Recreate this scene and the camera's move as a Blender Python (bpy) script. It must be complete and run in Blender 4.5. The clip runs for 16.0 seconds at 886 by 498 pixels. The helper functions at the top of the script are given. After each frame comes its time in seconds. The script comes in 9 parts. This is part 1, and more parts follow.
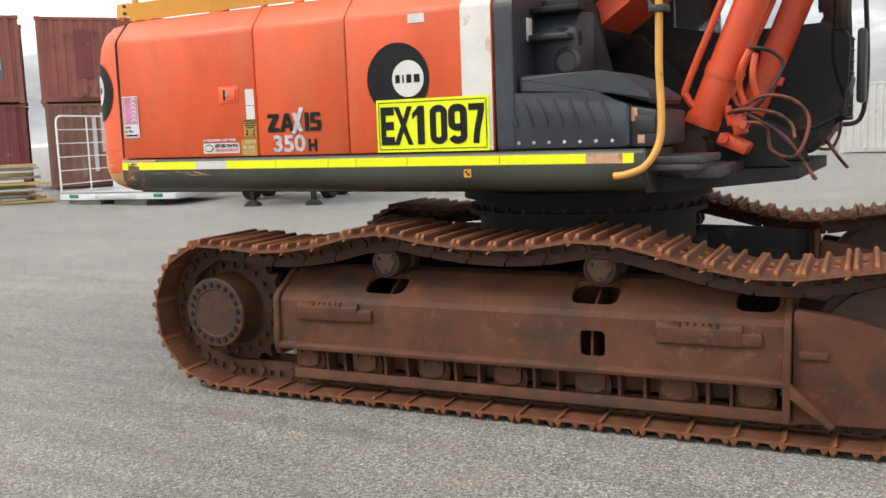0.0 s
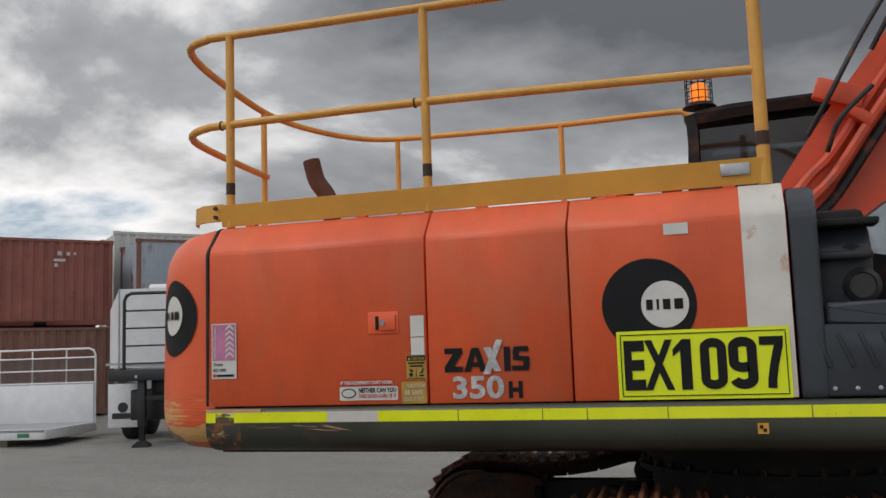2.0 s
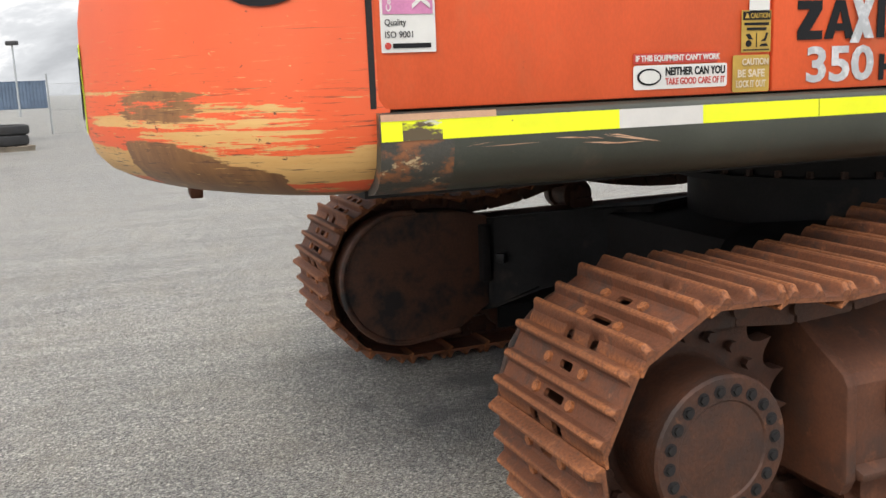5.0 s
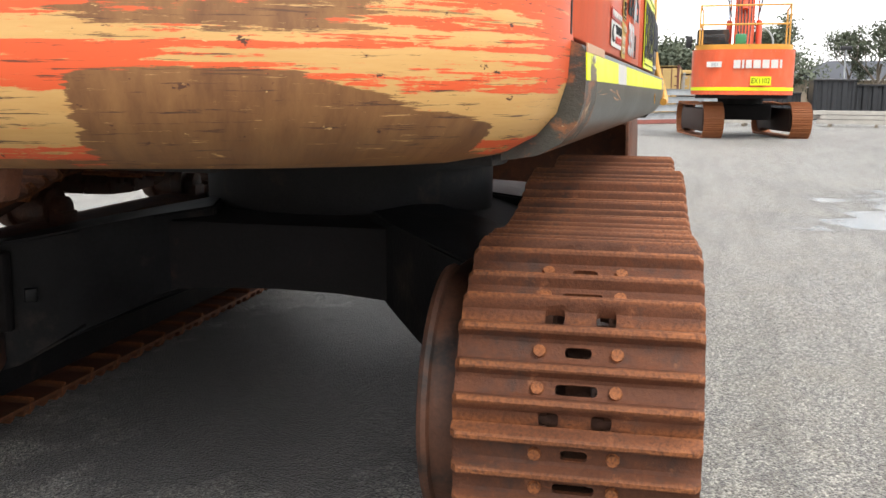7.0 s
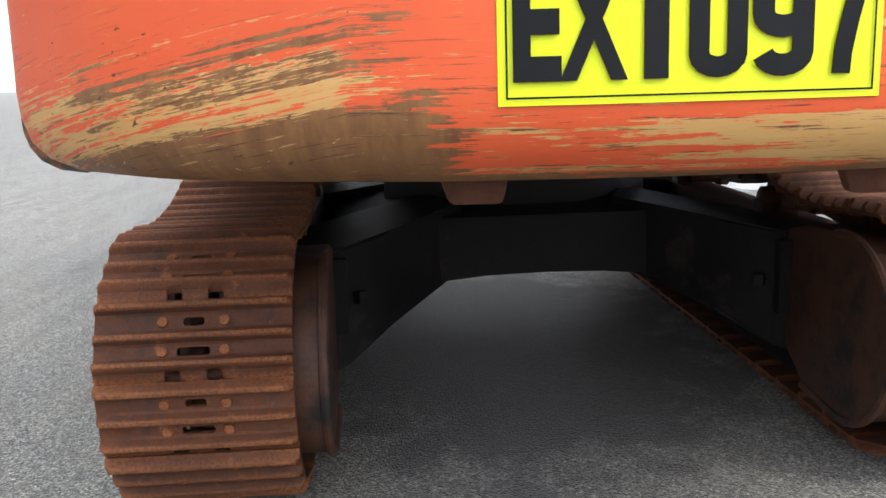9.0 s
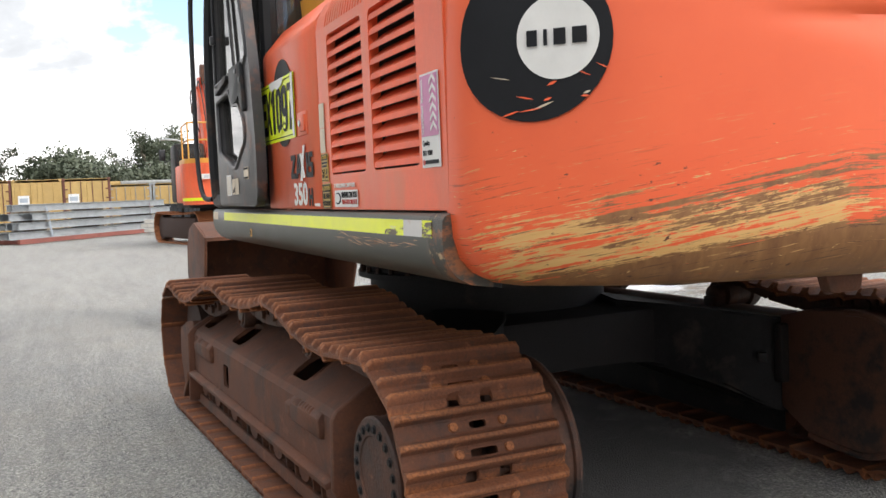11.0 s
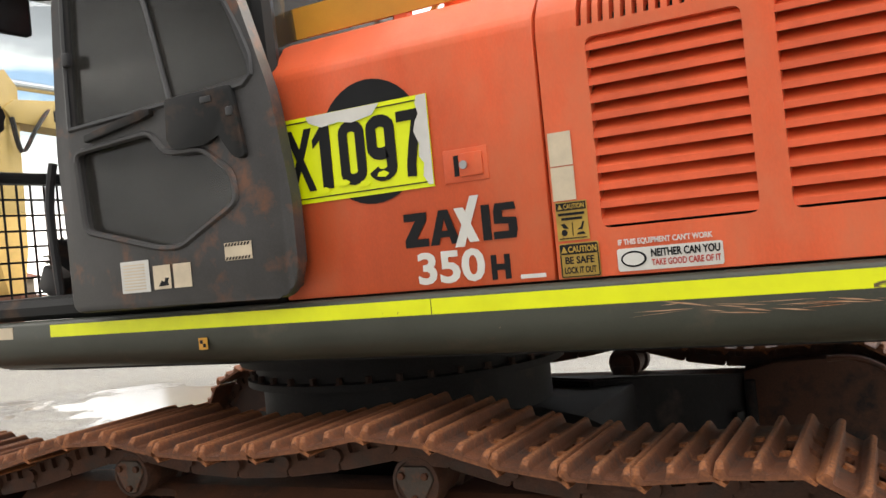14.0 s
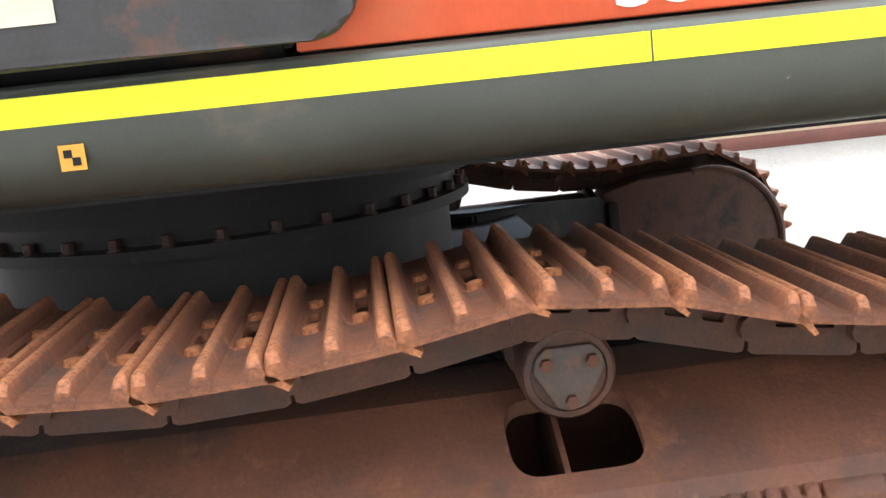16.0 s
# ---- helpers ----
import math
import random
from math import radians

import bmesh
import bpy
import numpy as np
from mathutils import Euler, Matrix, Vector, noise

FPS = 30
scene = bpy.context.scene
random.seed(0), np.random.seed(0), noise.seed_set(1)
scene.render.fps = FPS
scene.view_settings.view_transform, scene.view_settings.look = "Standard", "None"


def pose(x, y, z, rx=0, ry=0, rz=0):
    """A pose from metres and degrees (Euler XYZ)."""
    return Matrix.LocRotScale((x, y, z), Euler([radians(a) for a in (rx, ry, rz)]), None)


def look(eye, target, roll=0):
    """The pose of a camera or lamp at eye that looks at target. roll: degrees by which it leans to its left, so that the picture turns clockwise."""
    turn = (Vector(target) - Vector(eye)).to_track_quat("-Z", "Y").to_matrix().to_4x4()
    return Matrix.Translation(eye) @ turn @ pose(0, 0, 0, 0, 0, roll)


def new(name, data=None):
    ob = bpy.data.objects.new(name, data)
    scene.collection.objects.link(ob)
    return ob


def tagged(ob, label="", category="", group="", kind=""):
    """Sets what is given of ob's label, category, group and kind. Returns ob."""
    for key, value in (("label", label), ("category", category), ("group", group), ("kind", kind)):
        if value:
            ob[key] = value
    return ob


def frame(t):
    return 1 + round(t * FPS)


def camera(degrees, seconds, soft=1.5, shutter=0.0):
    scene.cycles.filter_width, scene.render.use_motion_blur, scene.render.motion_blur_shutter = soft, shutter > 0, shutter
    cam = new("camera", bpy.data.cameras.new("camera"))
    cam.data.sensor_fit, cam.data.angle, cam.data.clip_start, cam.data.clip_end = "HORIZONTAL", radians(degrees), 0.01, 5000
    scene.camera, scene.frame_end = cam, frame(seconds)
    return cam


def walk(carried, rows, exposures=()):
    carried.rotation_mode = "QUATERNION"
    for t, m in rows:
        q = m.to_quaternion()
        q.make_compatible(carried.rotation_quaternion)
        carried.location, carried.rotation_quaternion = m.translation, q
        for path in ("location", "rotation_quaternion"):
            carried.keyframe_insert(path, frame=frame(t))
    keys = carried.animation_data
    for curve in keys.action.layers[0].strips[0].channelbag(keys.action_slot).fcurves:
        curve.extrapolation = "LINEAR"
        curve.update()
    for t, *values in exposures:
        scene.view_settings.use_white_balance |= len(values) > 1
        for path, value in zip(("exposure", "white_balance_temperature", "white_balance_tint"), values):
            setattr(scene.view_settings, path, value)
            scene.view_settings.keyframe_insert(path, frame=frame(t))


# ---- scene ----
cam = camera(51.8, 16.0)
PATH = [
    (0, (2.019, -5.702, 1.522), (1.075, -3.957, 1.265), -2.0),
    (0.5, (1.449, -5.691, 1.564), (0.55, -3.907, 1.461), -2.4),
    (1, (0.879, -5.628, 1.587), (0.08, -3.795, 1.608), -2.1),
    (1.5, (0.335, -5.483, 1.591), (-0.355, -3.611, 1.73), -1.6),
    (2, (-0.225, -5.299, 1.635), (-0.818, -3.403, 1.861), -1.9),
    (2.5, (-0.769, -5.13, 1.659), (-1.203, -3.186, 1.832), -1.8),
    (3, (-1.315, -4.887, 1.609), (-1.609, -2.909, 1.589), -1.0),
    (3.5, (-1.857, -4.674, 1.574), (-1.981, -2.691, 1.343), -1.3),
    (4, (-2.336, -4.396, 1.517), (-2.308, -2.424, 1.182), -1.2),
    (4.5, (-2.804, -3.974, 1.51), (-2.601, -2.007, 1.211), -1.9),
    (5, (-3.208, -3.515, 1.483), (-2.586, -1.65, 1.114), -2.2),
    (5.2, (-3.339, -3.316, 1.449), (-2.518, -1.536, 1.051), -1.9),
    (7.4, (-4.444, -1.234, 1.313), (-2.497, -0.887, 1.017), -0.2),
    (8, (-4.677, -0.625, 1.339), (-2.707, -0.39, 1.084), -1.3),
    (8.5, (-4.834, -0.079, 1.373), (-2.858, 0.063, 1.097), -1.9),
    (8.6, (-4.873, 0.027, 1.381), (-2.898, 0.142, 1.083), -1.9),
    (10.8, (-5.07, 2.232, 1.454), (-3.206, 1.535, 1.253), -1.7),
    (11, (-4.98, 2.416, 1.47), (-3.141, 1.641, 1.341), -2.3),
    (11.5, (-4.749, 2.829, 1.508), (-2.976, 1.903, 1.511), -2.9),
    (12, (-4.377, 3.139, 1.515), (-2.667, 2.107, 1.619), -2.9),
    (12.5, (-3.956, 3.462, 1.52), (-2.371, 2.25, 1.652), -4.3),
    (13, (-3.506, 3.657, 1.522), (-2.081, 2.258, 1.623), -5.6),
    (13.5, (-2.971, 3.783, 1.558), (-1.753, 2.2, 1.664), -5.9),
    (14, (-2.44, 3.835, 1.52), (-1.446, 2.099, 1.529), -5.6),
    (14.5, (-1.902, 3.787, 1.399), (-1.187, 1.924, 1.272), -5.8),
    (15, (-1.399, 3.586, 1.371), (-0.995, 1.653, 1.049), -6.8),
    (15.5, (-0.966, 3.332, 1.346), (-0.809, 1.386, 0.911), -7.1),
    (16, (-0.626, 2.958, 1.356), (-0.653, 0.994, 0.977), -6.1),
]
walk(cam, [(t, look(e, g, r)) for t, e, g, r in PATH],
     exposures=[(0, 0.35, 6900, 10), (0.5, 0.02, 6900, 10), (1, -0.2, 6800, 10), (1.5, -0.45, 6800, 10), (2, -0.82, 6700, 10), (2.5, -0.9, 6700, 10), (3, -0.42, 6800, 10), (3.5, 0.15, 6900, 10), (4, 0.6, 6900, 10), (4.5, 0.7, 6900, 10), (5, 0.42, 6800, 10), (7.5, 0.68, 6700, 10), (8.5, 0.62, 6300, 10), (11, 0.55, 6700, 10), (11.5, 0.18, 6700, 10), (12, 0.0, 6600, 10), (12.5, -0.12, 6500, 10), (13, 0.22, 6600, 10), (13.5, 0.4, 6900, 10), (14, 0.82, 7300, 10), (14.5, 1.05, 8000, 10), (15, 1.65, 7900, 10), (15.5, 2.1, 6700, 10), (16, 2.15, 6400, 10)])

# ---- world and sun ----
world = bpy.data.worlds.new("overcast_sky")
scene.world = world
world.use_nodes = True
wn, wl = world.node_tree.nodes, world.node_tree.links
wn.clear()


def wnode(kind, **kw):
    n = wn.new(kind)
    for k, v in kw.items():
        n.inputs[k].default_value = v
    return n


w_out = wn.new("ShaderNodeOutputWorld")
w_bg = wn.new("ShaderNodeBackground")
w_sky = wn.new("ShaderNodeTexSky")
w_sky.sky_type, w_sky.sun_disc = "NISHITA", False
w_sky.sun_elevation, w_sky.sun_rotation = radians(47), radians(219)
w_scale = wn.new("ShaderNodeVectorMath")
w_scale.operation = "SCALE"
w_scale.inputs["Scale"].default_value = 0.12
w_co = wn.new("ShaderNodeTexCoord")
w_sep = wn.new("ShaderNodeSeparateXYZ")
w_z = wn.new("ShaderNodeMath")
w_z.operation = "ADD"
w_z.inputs[1].default_value = 0.34
w_zm = wn.new("ShaderNodeMath")
w_zm.operation = "MAXIMUM"
w_zm.inputs[1].default_value = 0.06
w_div = wn.new("ShaderNodeVectorMath")
w_div.operation = "DIVIDE"
w_comb = wn.new("ShaderNodeCombineXYZ")
w_n1 = wnode("ShaderNodeTexNoise", Scale=1.15, Detail=9.0, Roughness=0.56, Distortion=0.25)
w_n2 = wnode("ShaderNodeTexNoise", Scale=0.75, Detail=6.0, Roughness=0.55)
w_cover = wn.new("ShaderNodeValToRGB")
w_cover.color_ramp.elements[0].position, w_cover.color_ramp.elements[1].position = 0.36, 0.47
w_shade = wn.new("ShaderNodeValToRGB")
w_shade.color_ramp.elements[0].position, w_shade.color_ramp.elements[0].color = 0.46, (1.12, 1.12, 1.14, 1)
w_shade.color_ramp.elements[1].position, w_shade.color_ramp.elements[1].color = 0.74, (0.13, 0.14, 0.16, 1)
w_mid = w_shade.color_ramp.elements.new(0.57)
w_mid.color = (0.40, 0.42, 0.45, 1)
w_mix = wn.new("ShaderNodeMixRGB")
wl.new(w_co.outputs["Generated"], w_sep.inputs[0])
wl.new(w_sep.outputs["Z"], w_z.inputs[0])
wl.new(w_z.outputs[0], w_zm.inputs[0])
for k in ("X", "Y", "Z"):
    wl.new(w_zm.outputs[0], w_comb.inputs[k])
wl.new(w_co.outputs["Generated"], w_div.inputs[0])
wl.new(w_comb.outputs[0], w_div.inputs[1])
wl.new(w_div.outputs[0], w_n1.inputs["Vector"])
wl.new(w_div.outputs[0], w_n2.inputs["Vector"])
w_dir = wn.new("ShaderNodeVectorMath")
w_dir.operation = "DOT_PRODUCT"
w_dir.inputs[1].default_value = (-0.185, 0.105, 0.0)
wl.new(w_co.outputs["Generated"], w_dir.inputs[0])
w_front = wn.new("ShaderNodeMath")
w_gain = wnode("ShaderNodeMapRange")
w_gain.clamp = False
for k, v in (("From Min", 0.3), ("From Max", 0.7), ("To Min", 0.17), ("To Max", 0.81)):
    w_gain.inputs[k].default_value = v
wl.new(w_n1.outputs["Fac"], w_gain.inputs[0])
wl.new(w_gain.outputs[0], w_front.inputs[0])
wl.new(w_dir.outputs["Value"], w_front.inputs[1])
w_avg = wn.new("ShaderNodeMath")
w_avg.operation = "MULTIPLY_ADD"
w_avg.inputs[1].default_value = 0.55
w_lean = wn.new("ShaderNodeVectorMath")
w_lean.operation = "DOT_PRODUCT"
w_lean.inputs[1].default_value = (0.956, 0.29, 0.0)
wl.new(w_co.outputs["Generated"], w_lean.inputs[0])
w_north = wn.new("ShaderNodeMath")
w_north.operation = "MULTIPLY"
w_north.use_clamp = False
w_y = wn.new("ShaderNodeMath")
w_y.operation = "MAXIMUM"
w_y.inputs[1].default_value = 0.0
wl.new(w_sep.outputs["Y"], w_y.inputs[0])
wl.new(w_lean.outputs["Value"], w_north.inputs[0])
wl.new(w_y.outputs[0], w_north.inputs[1])
w_tilt = wn.new("ShaderNodeMath")
w_tilt.operation = "MULTIPLY_ADD"
w_tilt.inputs[1].default_value = 0.52
wl.new(w_north.outputs[0], w_tilt.inputs[0])
w_bank = wnode("ShaderNodeMapRange")
for k, v in (("From Min", 0.215), ("From Max", 0.27), ("To Min", 0.0), ("To Max", 0.25)):
    w_bank.inputs[k].default_value = v
wl.new(w_sep.outputs["Z"], w_bank.inputs[0])
w_x = wn.new("ShaderNodeMath")
w_x.operation, w_x.inputs[1].default_value = "MAXIMUM", 0.0
wl.new(w_sep.outputs["X"], w_x.inputs[0])
w_high = wn.new("ShaderNodeMath")
w_high.operation = "MULTIPLY_ADD"
wl.new(w_bank.outputs[0], w_high.inputs[0])
wl.new(w_x.outputs[0], w_high.inputs[1])
wl.new(w_front.outputs[0], w_high.inputs[2])
wl.new(w_high.outputs[0], w_tilt.inputs[2])
wl.new(w_tilt.outputs[0], w_avg.inputs[0])
w_low = wnode("ShaderNodeMapRange")
for k, v in (("From Min", 0.10), ("From Max", 0.17), ("To Min", 0.30), ("To Max", 0.0)):
    w_low.inputs[k].default_value = v
wl.new(w_sep.outputs["Z"], w_low.inputs[0])
w_heap = wn.new("ShaderNodeMath")
w_heap.operation = "MULTIPLY_ADD"
wl.new(w_low.outputs[0], w_heap.inputs[0])
wl.new(w_x.outputs[0], w_heap.inputs[1])
wl.new(w_tilt.outputs[0], w_heap.inputs[2])
wl.new(w_heap.outputs[0], w_cover.inputs[0])
w_half = wn.new("ShaderNodeMath")
w_half.operation = "MULTIPLY"
w_half.inputs[1].default_value = 0.45
wl.new(w_n2.outputs["Fac"], w_half.inputs[0])
wl.new(w_half.outputs[0], w_avg.inputs[2])
wl.new(w_avg.outputs[0], w_shade.inputs[0])
wl.new(w_sky.outputs[0], w_scale.inputs[0])
wl.new(w_cover.outputs[0], w_mix.inputs[0])
wl.new(w_scale.outputs[0], w_mix.inputs[1])
wl.new(w_shade.outputs[0], w_mix.inputs[2])
w_up = wnode("ShaderNodeMapRange")
w_up.inputs["From Min"].default_value, w_up.inputs["From Max"].default_value = 0.0, 1.0
w_up.inputs["To Min"].default_value, w_up.inputs["To Max"].default_value = 1.25, 2.0
w_lum = wn.new("ShaderNodeVectorMath")
w_lum.operation = "SCALE"
wl.new(w_sep.outputs["Z"], w_up.inputs[0])
wl.new(w_mix.outputs[0], w_lum.inputs[0])
wl.new(w_up.outputs[0], w_lum.inputs["Scale"])
wl.new(w_lum.outputs[0], w_bg.inputs[0])
w_bg.inputs[1].default_value = 1.15
wl.new(w_bg.outputs[0], w_out.inputs[0])

sun = new("sun", bpy.data.lights.new("sun", "SUN"))
sun.data.energy, sun.data.angle, sun.data.color = 1.05, radians(14), (1.0, 0.95, 0.87)
sun.matrix_world = look((-8, -10, 14), (0, 0, 0))


# ---- materials ----
def material(name, base, rough=0.6, metal=0.0, var=0.25, scale=6.0, fine=60.0, bump=0.15, second=None, mask=None,
             spec=0.5, stretch=(1, 1, 1), rnd=0.0, dust=None, dust_at=(0.5, 0.62), third=None, third_mask=None, coords="Object", edge=None):
    """Surface with colour variation at two scales, a second (worn) colour by a noise mask and fine relief."""
    m = bpy.data.materials.new(name)
    m.use_nodes = True
    n, l = m.node_tree.nodes, m.node_tree.links
    b = n["Principled BSDF"]
    b.inputs["Roughness"].default_value, b.inputs["Metallic"].default_value = rough, metal
    b.inputs["Specular IOR Level"].default_value = spec
    co = n.new("ShaderNodeTexCoord")
    mp = n.new("ShaderNodeMapping")
    mp.inputs["Scale"].default_value = stretch
    l.new(co.outputs[coords], mp.inputs[0])

    def noise_tex(s, d=6.0, r=0.6):
        t = n.new("ShaderNodeTexNoise")
        t.inputs["Scale"].default_value, t.inputs["Detail"].default_value, t.inputs["Roughness"].default_value = s, d, r
        l.new(mp.outputs[0], t.inputs["Vector"])
        return t

    def ramp(src, lo, hi):
        r = n.new("ShaderNodeValToRGB")
        r.color_ramp.elements[0].position, r.color_ramp.elements[1].position = lo, hi
        l.new(src, r.inputs[0])
        return r.outputs[0]

    def mix(fac, a, c):
        x = n.new("ShaderNodeMixRGB")
        for i, v in ((0, fac), (1, a), (2, c)):
            if hasattr(v, "is_linked"):
                l.new(v, x.inputs[i])
            else:
                x.inputs[i].default_value = v if i == 0 else (*v, 1)
        return x.outputs[0]

    big, small = noise_tex(scale), noise_tex(fine, 4.0)
    dark = tuple(c * (1 - var) for c in base)
    light = tuple(min(1, c * (1 + var * 0.7)) for c in base)
    col = mix(ramp(big.outputs["Fac"], 0.35, 0.65), dark, light)
    col = mix(0.42 * min(1, var * 2), col, mix(ramp(small.outputs["Fac"], 0.4, 0.62), dark, light))
    if second:
        col = mix(ramp(noise_tex(mask[2], 8.0, 0.65).outputs["Fac"], mask[0], mask[1]), col, second)
    if third:
        col = mix(ramp(noise_tex(third_mask[2], 8.0, 0.7).outputs["Fac"], third_mask[0], third_mask[1]), col, third)
    if rnd:
        oi = n.new("ShaderNodeObjectInfo")
        hv = n.new("ShaderNodeHueSaturation")
        mr = n.new("ShaderNodeMapRange")
        mr.inputs["To Min"].default_value, mr.inputs["To Max"].default_value = 1 - rnd, 1 + rnd
        l.new(oi.outputs["Random"], mr.inputs[0])
        l.new(mr.outputs[0], hv.inputs["Value"])
        l.new(col, hv.inputs["Color"])
        col = hv.outputs[0]
    if edge:
        geo = n.new("ShaderNodeNewGeometry")
        pr = n.new("ShaderNodeMath")
        pr.operation = "MULTIPLY"
        l.new(ramp(geo.outputs["Pointiness"], 0.52, 0.60), pr.inputs[0])
        l.new(ramp(small.outputs["Fac"], 0.30, 0.60), pr.inputs[1])
        col = mix(pr.outputs[0], col, edge)
    l.new(col, b.inputs["Base Color"])
    if bump:
        bp = n.new("ShaderNodeBump")
        bp.inputs["Strength"].default_value, bp.inputs["Distance"].default_value = bump, 0.01
        l.new(small.outputs["Fac"], bp.inputs["Height"])
        l.new(bp.outputs[0], b.inputs["Normal"])
    rr = n.new("ShaderNodeMapRange")
    rr.inputs["To Min"].default_value, rr.inputs["To Max"].default_value = max(0.02, rough - 0.1), min(1, rough + 0.12)
    l.new(big.outputs["Fac"], rr.inputs[0])
    l.new(rr.outputs[0], b.inputs["Roughness"])
    return m


ORANGE = (0.78, 0.117, 0.037)
M_orange = material("faded_orange_paint", ORANGE, 0.42, var=0.2, scale=2.2, fine=160, bump=0.05, second=(0.66, 0.16, 0.07), mask=(0.50, 0.72, 2.6), third=(0.30, 0.06, 0.03), third_mask=(0.69, 0.74, 14.0), stretch=(1, 1, 0.45))
M_orange_hot = material("orange_boom_paint", (0.68, 0.082, 0.028), 0.42, var=0.2, scale=3, fine=200, bump=0.04, second=(0.36, 0.07, 0.035), mask=(0.52, 0.70, 3.0), third=(0.16, 0.04, 0.02), third_mask=(0.66, 0.72, 12.0))
M_louver = material("orange_louvre_paint", (0.74, 0.108, 0.036), 0.5, var=0.16, scale=5, fine=150, bump=0.05)
M_skirt = material("dark_olive_grey_paint", (0.056, 0.060, 0.046), 0.38, var=0.25, scale=2.5, fine=180, bump=0.05, second=(0.11, 0.085, 0.06), mask=(0.58, 0.72, 4.0), third=(0.26, 0.20, 0.13), third_mask=(0.70, 0.715, 18.0))
M_yellow_tape = material("lime_reflective_tape", (0.80, 0.86, 0.01), 0.35, var=0.06, scale=8, fine=300, bump=0.02, second=(0.20, 0.17, 0.05), mask=(0.665, 0.70, 24.0))
M_white_worn = material("worn_white_paint", (0.62, 0.60, 0.56), 0.5, var=0.1, scale=4, fine=120, bump=0.05, second=(0.45, 0.20, 0.09), mask=(0.62, 0.72, 6.0))
M_plastic = material("dark_blue_grey_plastic", (0.035, 0.042, 0.052), 0.42, var=0.25, scale=4, fine=260, bump=0.06, second=(0.10, 0.055, 0.03), mask=(0.66, 0.8, 5.0))
M_yellow = material("safety_yellow_paint", (0.62, 0.30, 0.035), 0.45, var=0.14, scale=3, fine=160, bump=0.04, second=(0.30, 0.12, 0.03), mask=(0.64, 0.76, 5.0))
M_rail = material("yellow_tube_paint", (0.66, 0.33, 0.06), 0.42, var=0.14, scale=6, fine=160, bump=0.03, second=(0.16, 0.06, 0.025), mask=(0.66, 0.72, 9.0))
M_rust = material("red_brown_rusted_steel", (0.110, 0.038, 0.0165), 0.74, var=0.34, scale=5, fine=90, bump=0.3, second=(0.056, 0.026, 0.016), mask=(0.49, 0.64, 3.6), third=(0.20, 0.076, 0.036), third_mask=(0.58, 0.76, 11.0))
M_shoe = material("rusted_track_steel", (0.135, 0.046, 0.020), 0.72, var=0.34, scale=7, fine=110, bump=0.35, second=(0.07, 0.035, 0.025), mask=(0.54, 0.68, 6.0), third=(0.33, 0.135, 0.06), third_mask=(0.60, 0.74, 16.0), rnd=0.16, edge=(0.37, 0.13, 0.043))
M_chain = material("dark_rusted_chain_steel", (0.05, 0.023, 0.015), 0.7, var=0.35, scale=9, fine=120, bump=0.35, second=(0.05, 0.028, 0.02), mask=(0.50, 0.66, 7.0))
M_link = material("rusted_link_steel", (0.080, 0.031, 0.016), 0.7, var=0.35, scale=9, fine=120, bump=0.35, second=(0.05, 0.028, 0.02), mask=(0.50, 0.66, 7.0))
M_hub = material("oily_brown_hub_steel", (0.078, 0.029, 0.014), 0.6, var=0.4, scale=6, fine=70, bump=0.4, second=(0.035, 0.019, 0.014), mask=(0.44, 0.60, 4.0), third=(0.20, 0.085, 0.04), third_mask=(0.62, 0.76, 18.0))
M_dark = material("black_greasy_steel", (0.016, 0.015, 0.015), 0.65, spec=0.3, var=0.4, scale=5, fine=90, bump=0.2, second=(0.05, 0.035, 0.025), mask=(0.6, 0.75, 4.0))
M_carbody = material("oily_dark_carbody_paint", (0.014, 0.012, 0.012), 0.7, spec=0.25, var=0.35, scale=3, fine=90, bump=0.15, second=(0.07, 0.035, 0.022), mask=(0.58, 0.76, 3.0))
M_guard = material("oily_rust_brown_guard", (0.115, 0.048, 0.027), 0.6, var=0.35, scale=4, fine=90, bump=0.2, second=(0.02, 0.016, 0.015), mask=(0.46, 0.60, 4.0))
M_cap = material("grey_worn_cap_paint", (0.085, 0.062, 0.048), 0.6, var=0.3, scale=14, fine=120, bump=0.2, second=(0.15, 0.06, 0.03), mask=(0.50, 0.62, 16.0))
M_oily = material("oily_black_paint", (0.016, 0.0155, 0.016), 0.55, spec=0.12, var=0.3, scale=5, fine=60, bump=0.2, second=(0.045, 0.036, 0.030), mask=(0.56, 0.72, 4.0))
M_black = material("black_paint", (0.022, 0.022, 0.024), 0.38, var=0.2, scale=5, fine=200, bump=0.04)
M_cab = material("charcoal_cab_paint", (0.014, 0.0145, 0.015), 0.5, spec=0.22, var=0.22, scale=3, fine=200, bump=0.05, second=(0.085, 0.045, 0.027), mask=(0.53, 0.72, 4.0))
M_cab_rust = material("rust_streaked_cab_frame", (0.045, 0.043, 0.043), 0.42, var=0.3, scale=4, fine=160, bump=0.08, second=(0.15, 0.065, 0.035), mask=(0.54, 0.68, 6.0))
M_hose = material("black_rubber_hose", (0.02, 0.018, 0.018), 0.55, var=0.3, scale=12, fine=200, bump=0.1, second=(0.16, 0.05, 0.03), mask=(0.55, 0.66, 8.0))
M_hose_red = material("brick_red_hose", (0.20, 0.055, 0.03), 0.6, var=0.3, scale=12, fine=200, bump=0.1, second=(0.05, 0.025, 0.02), mask=(0.5, 0.62, 8.0))
M_steel = material("bare_steel", (0.42, 0.42, 0.42), 0.35, metal=0.8, var=0.2, scale=20, fine=300, bump=0.05)
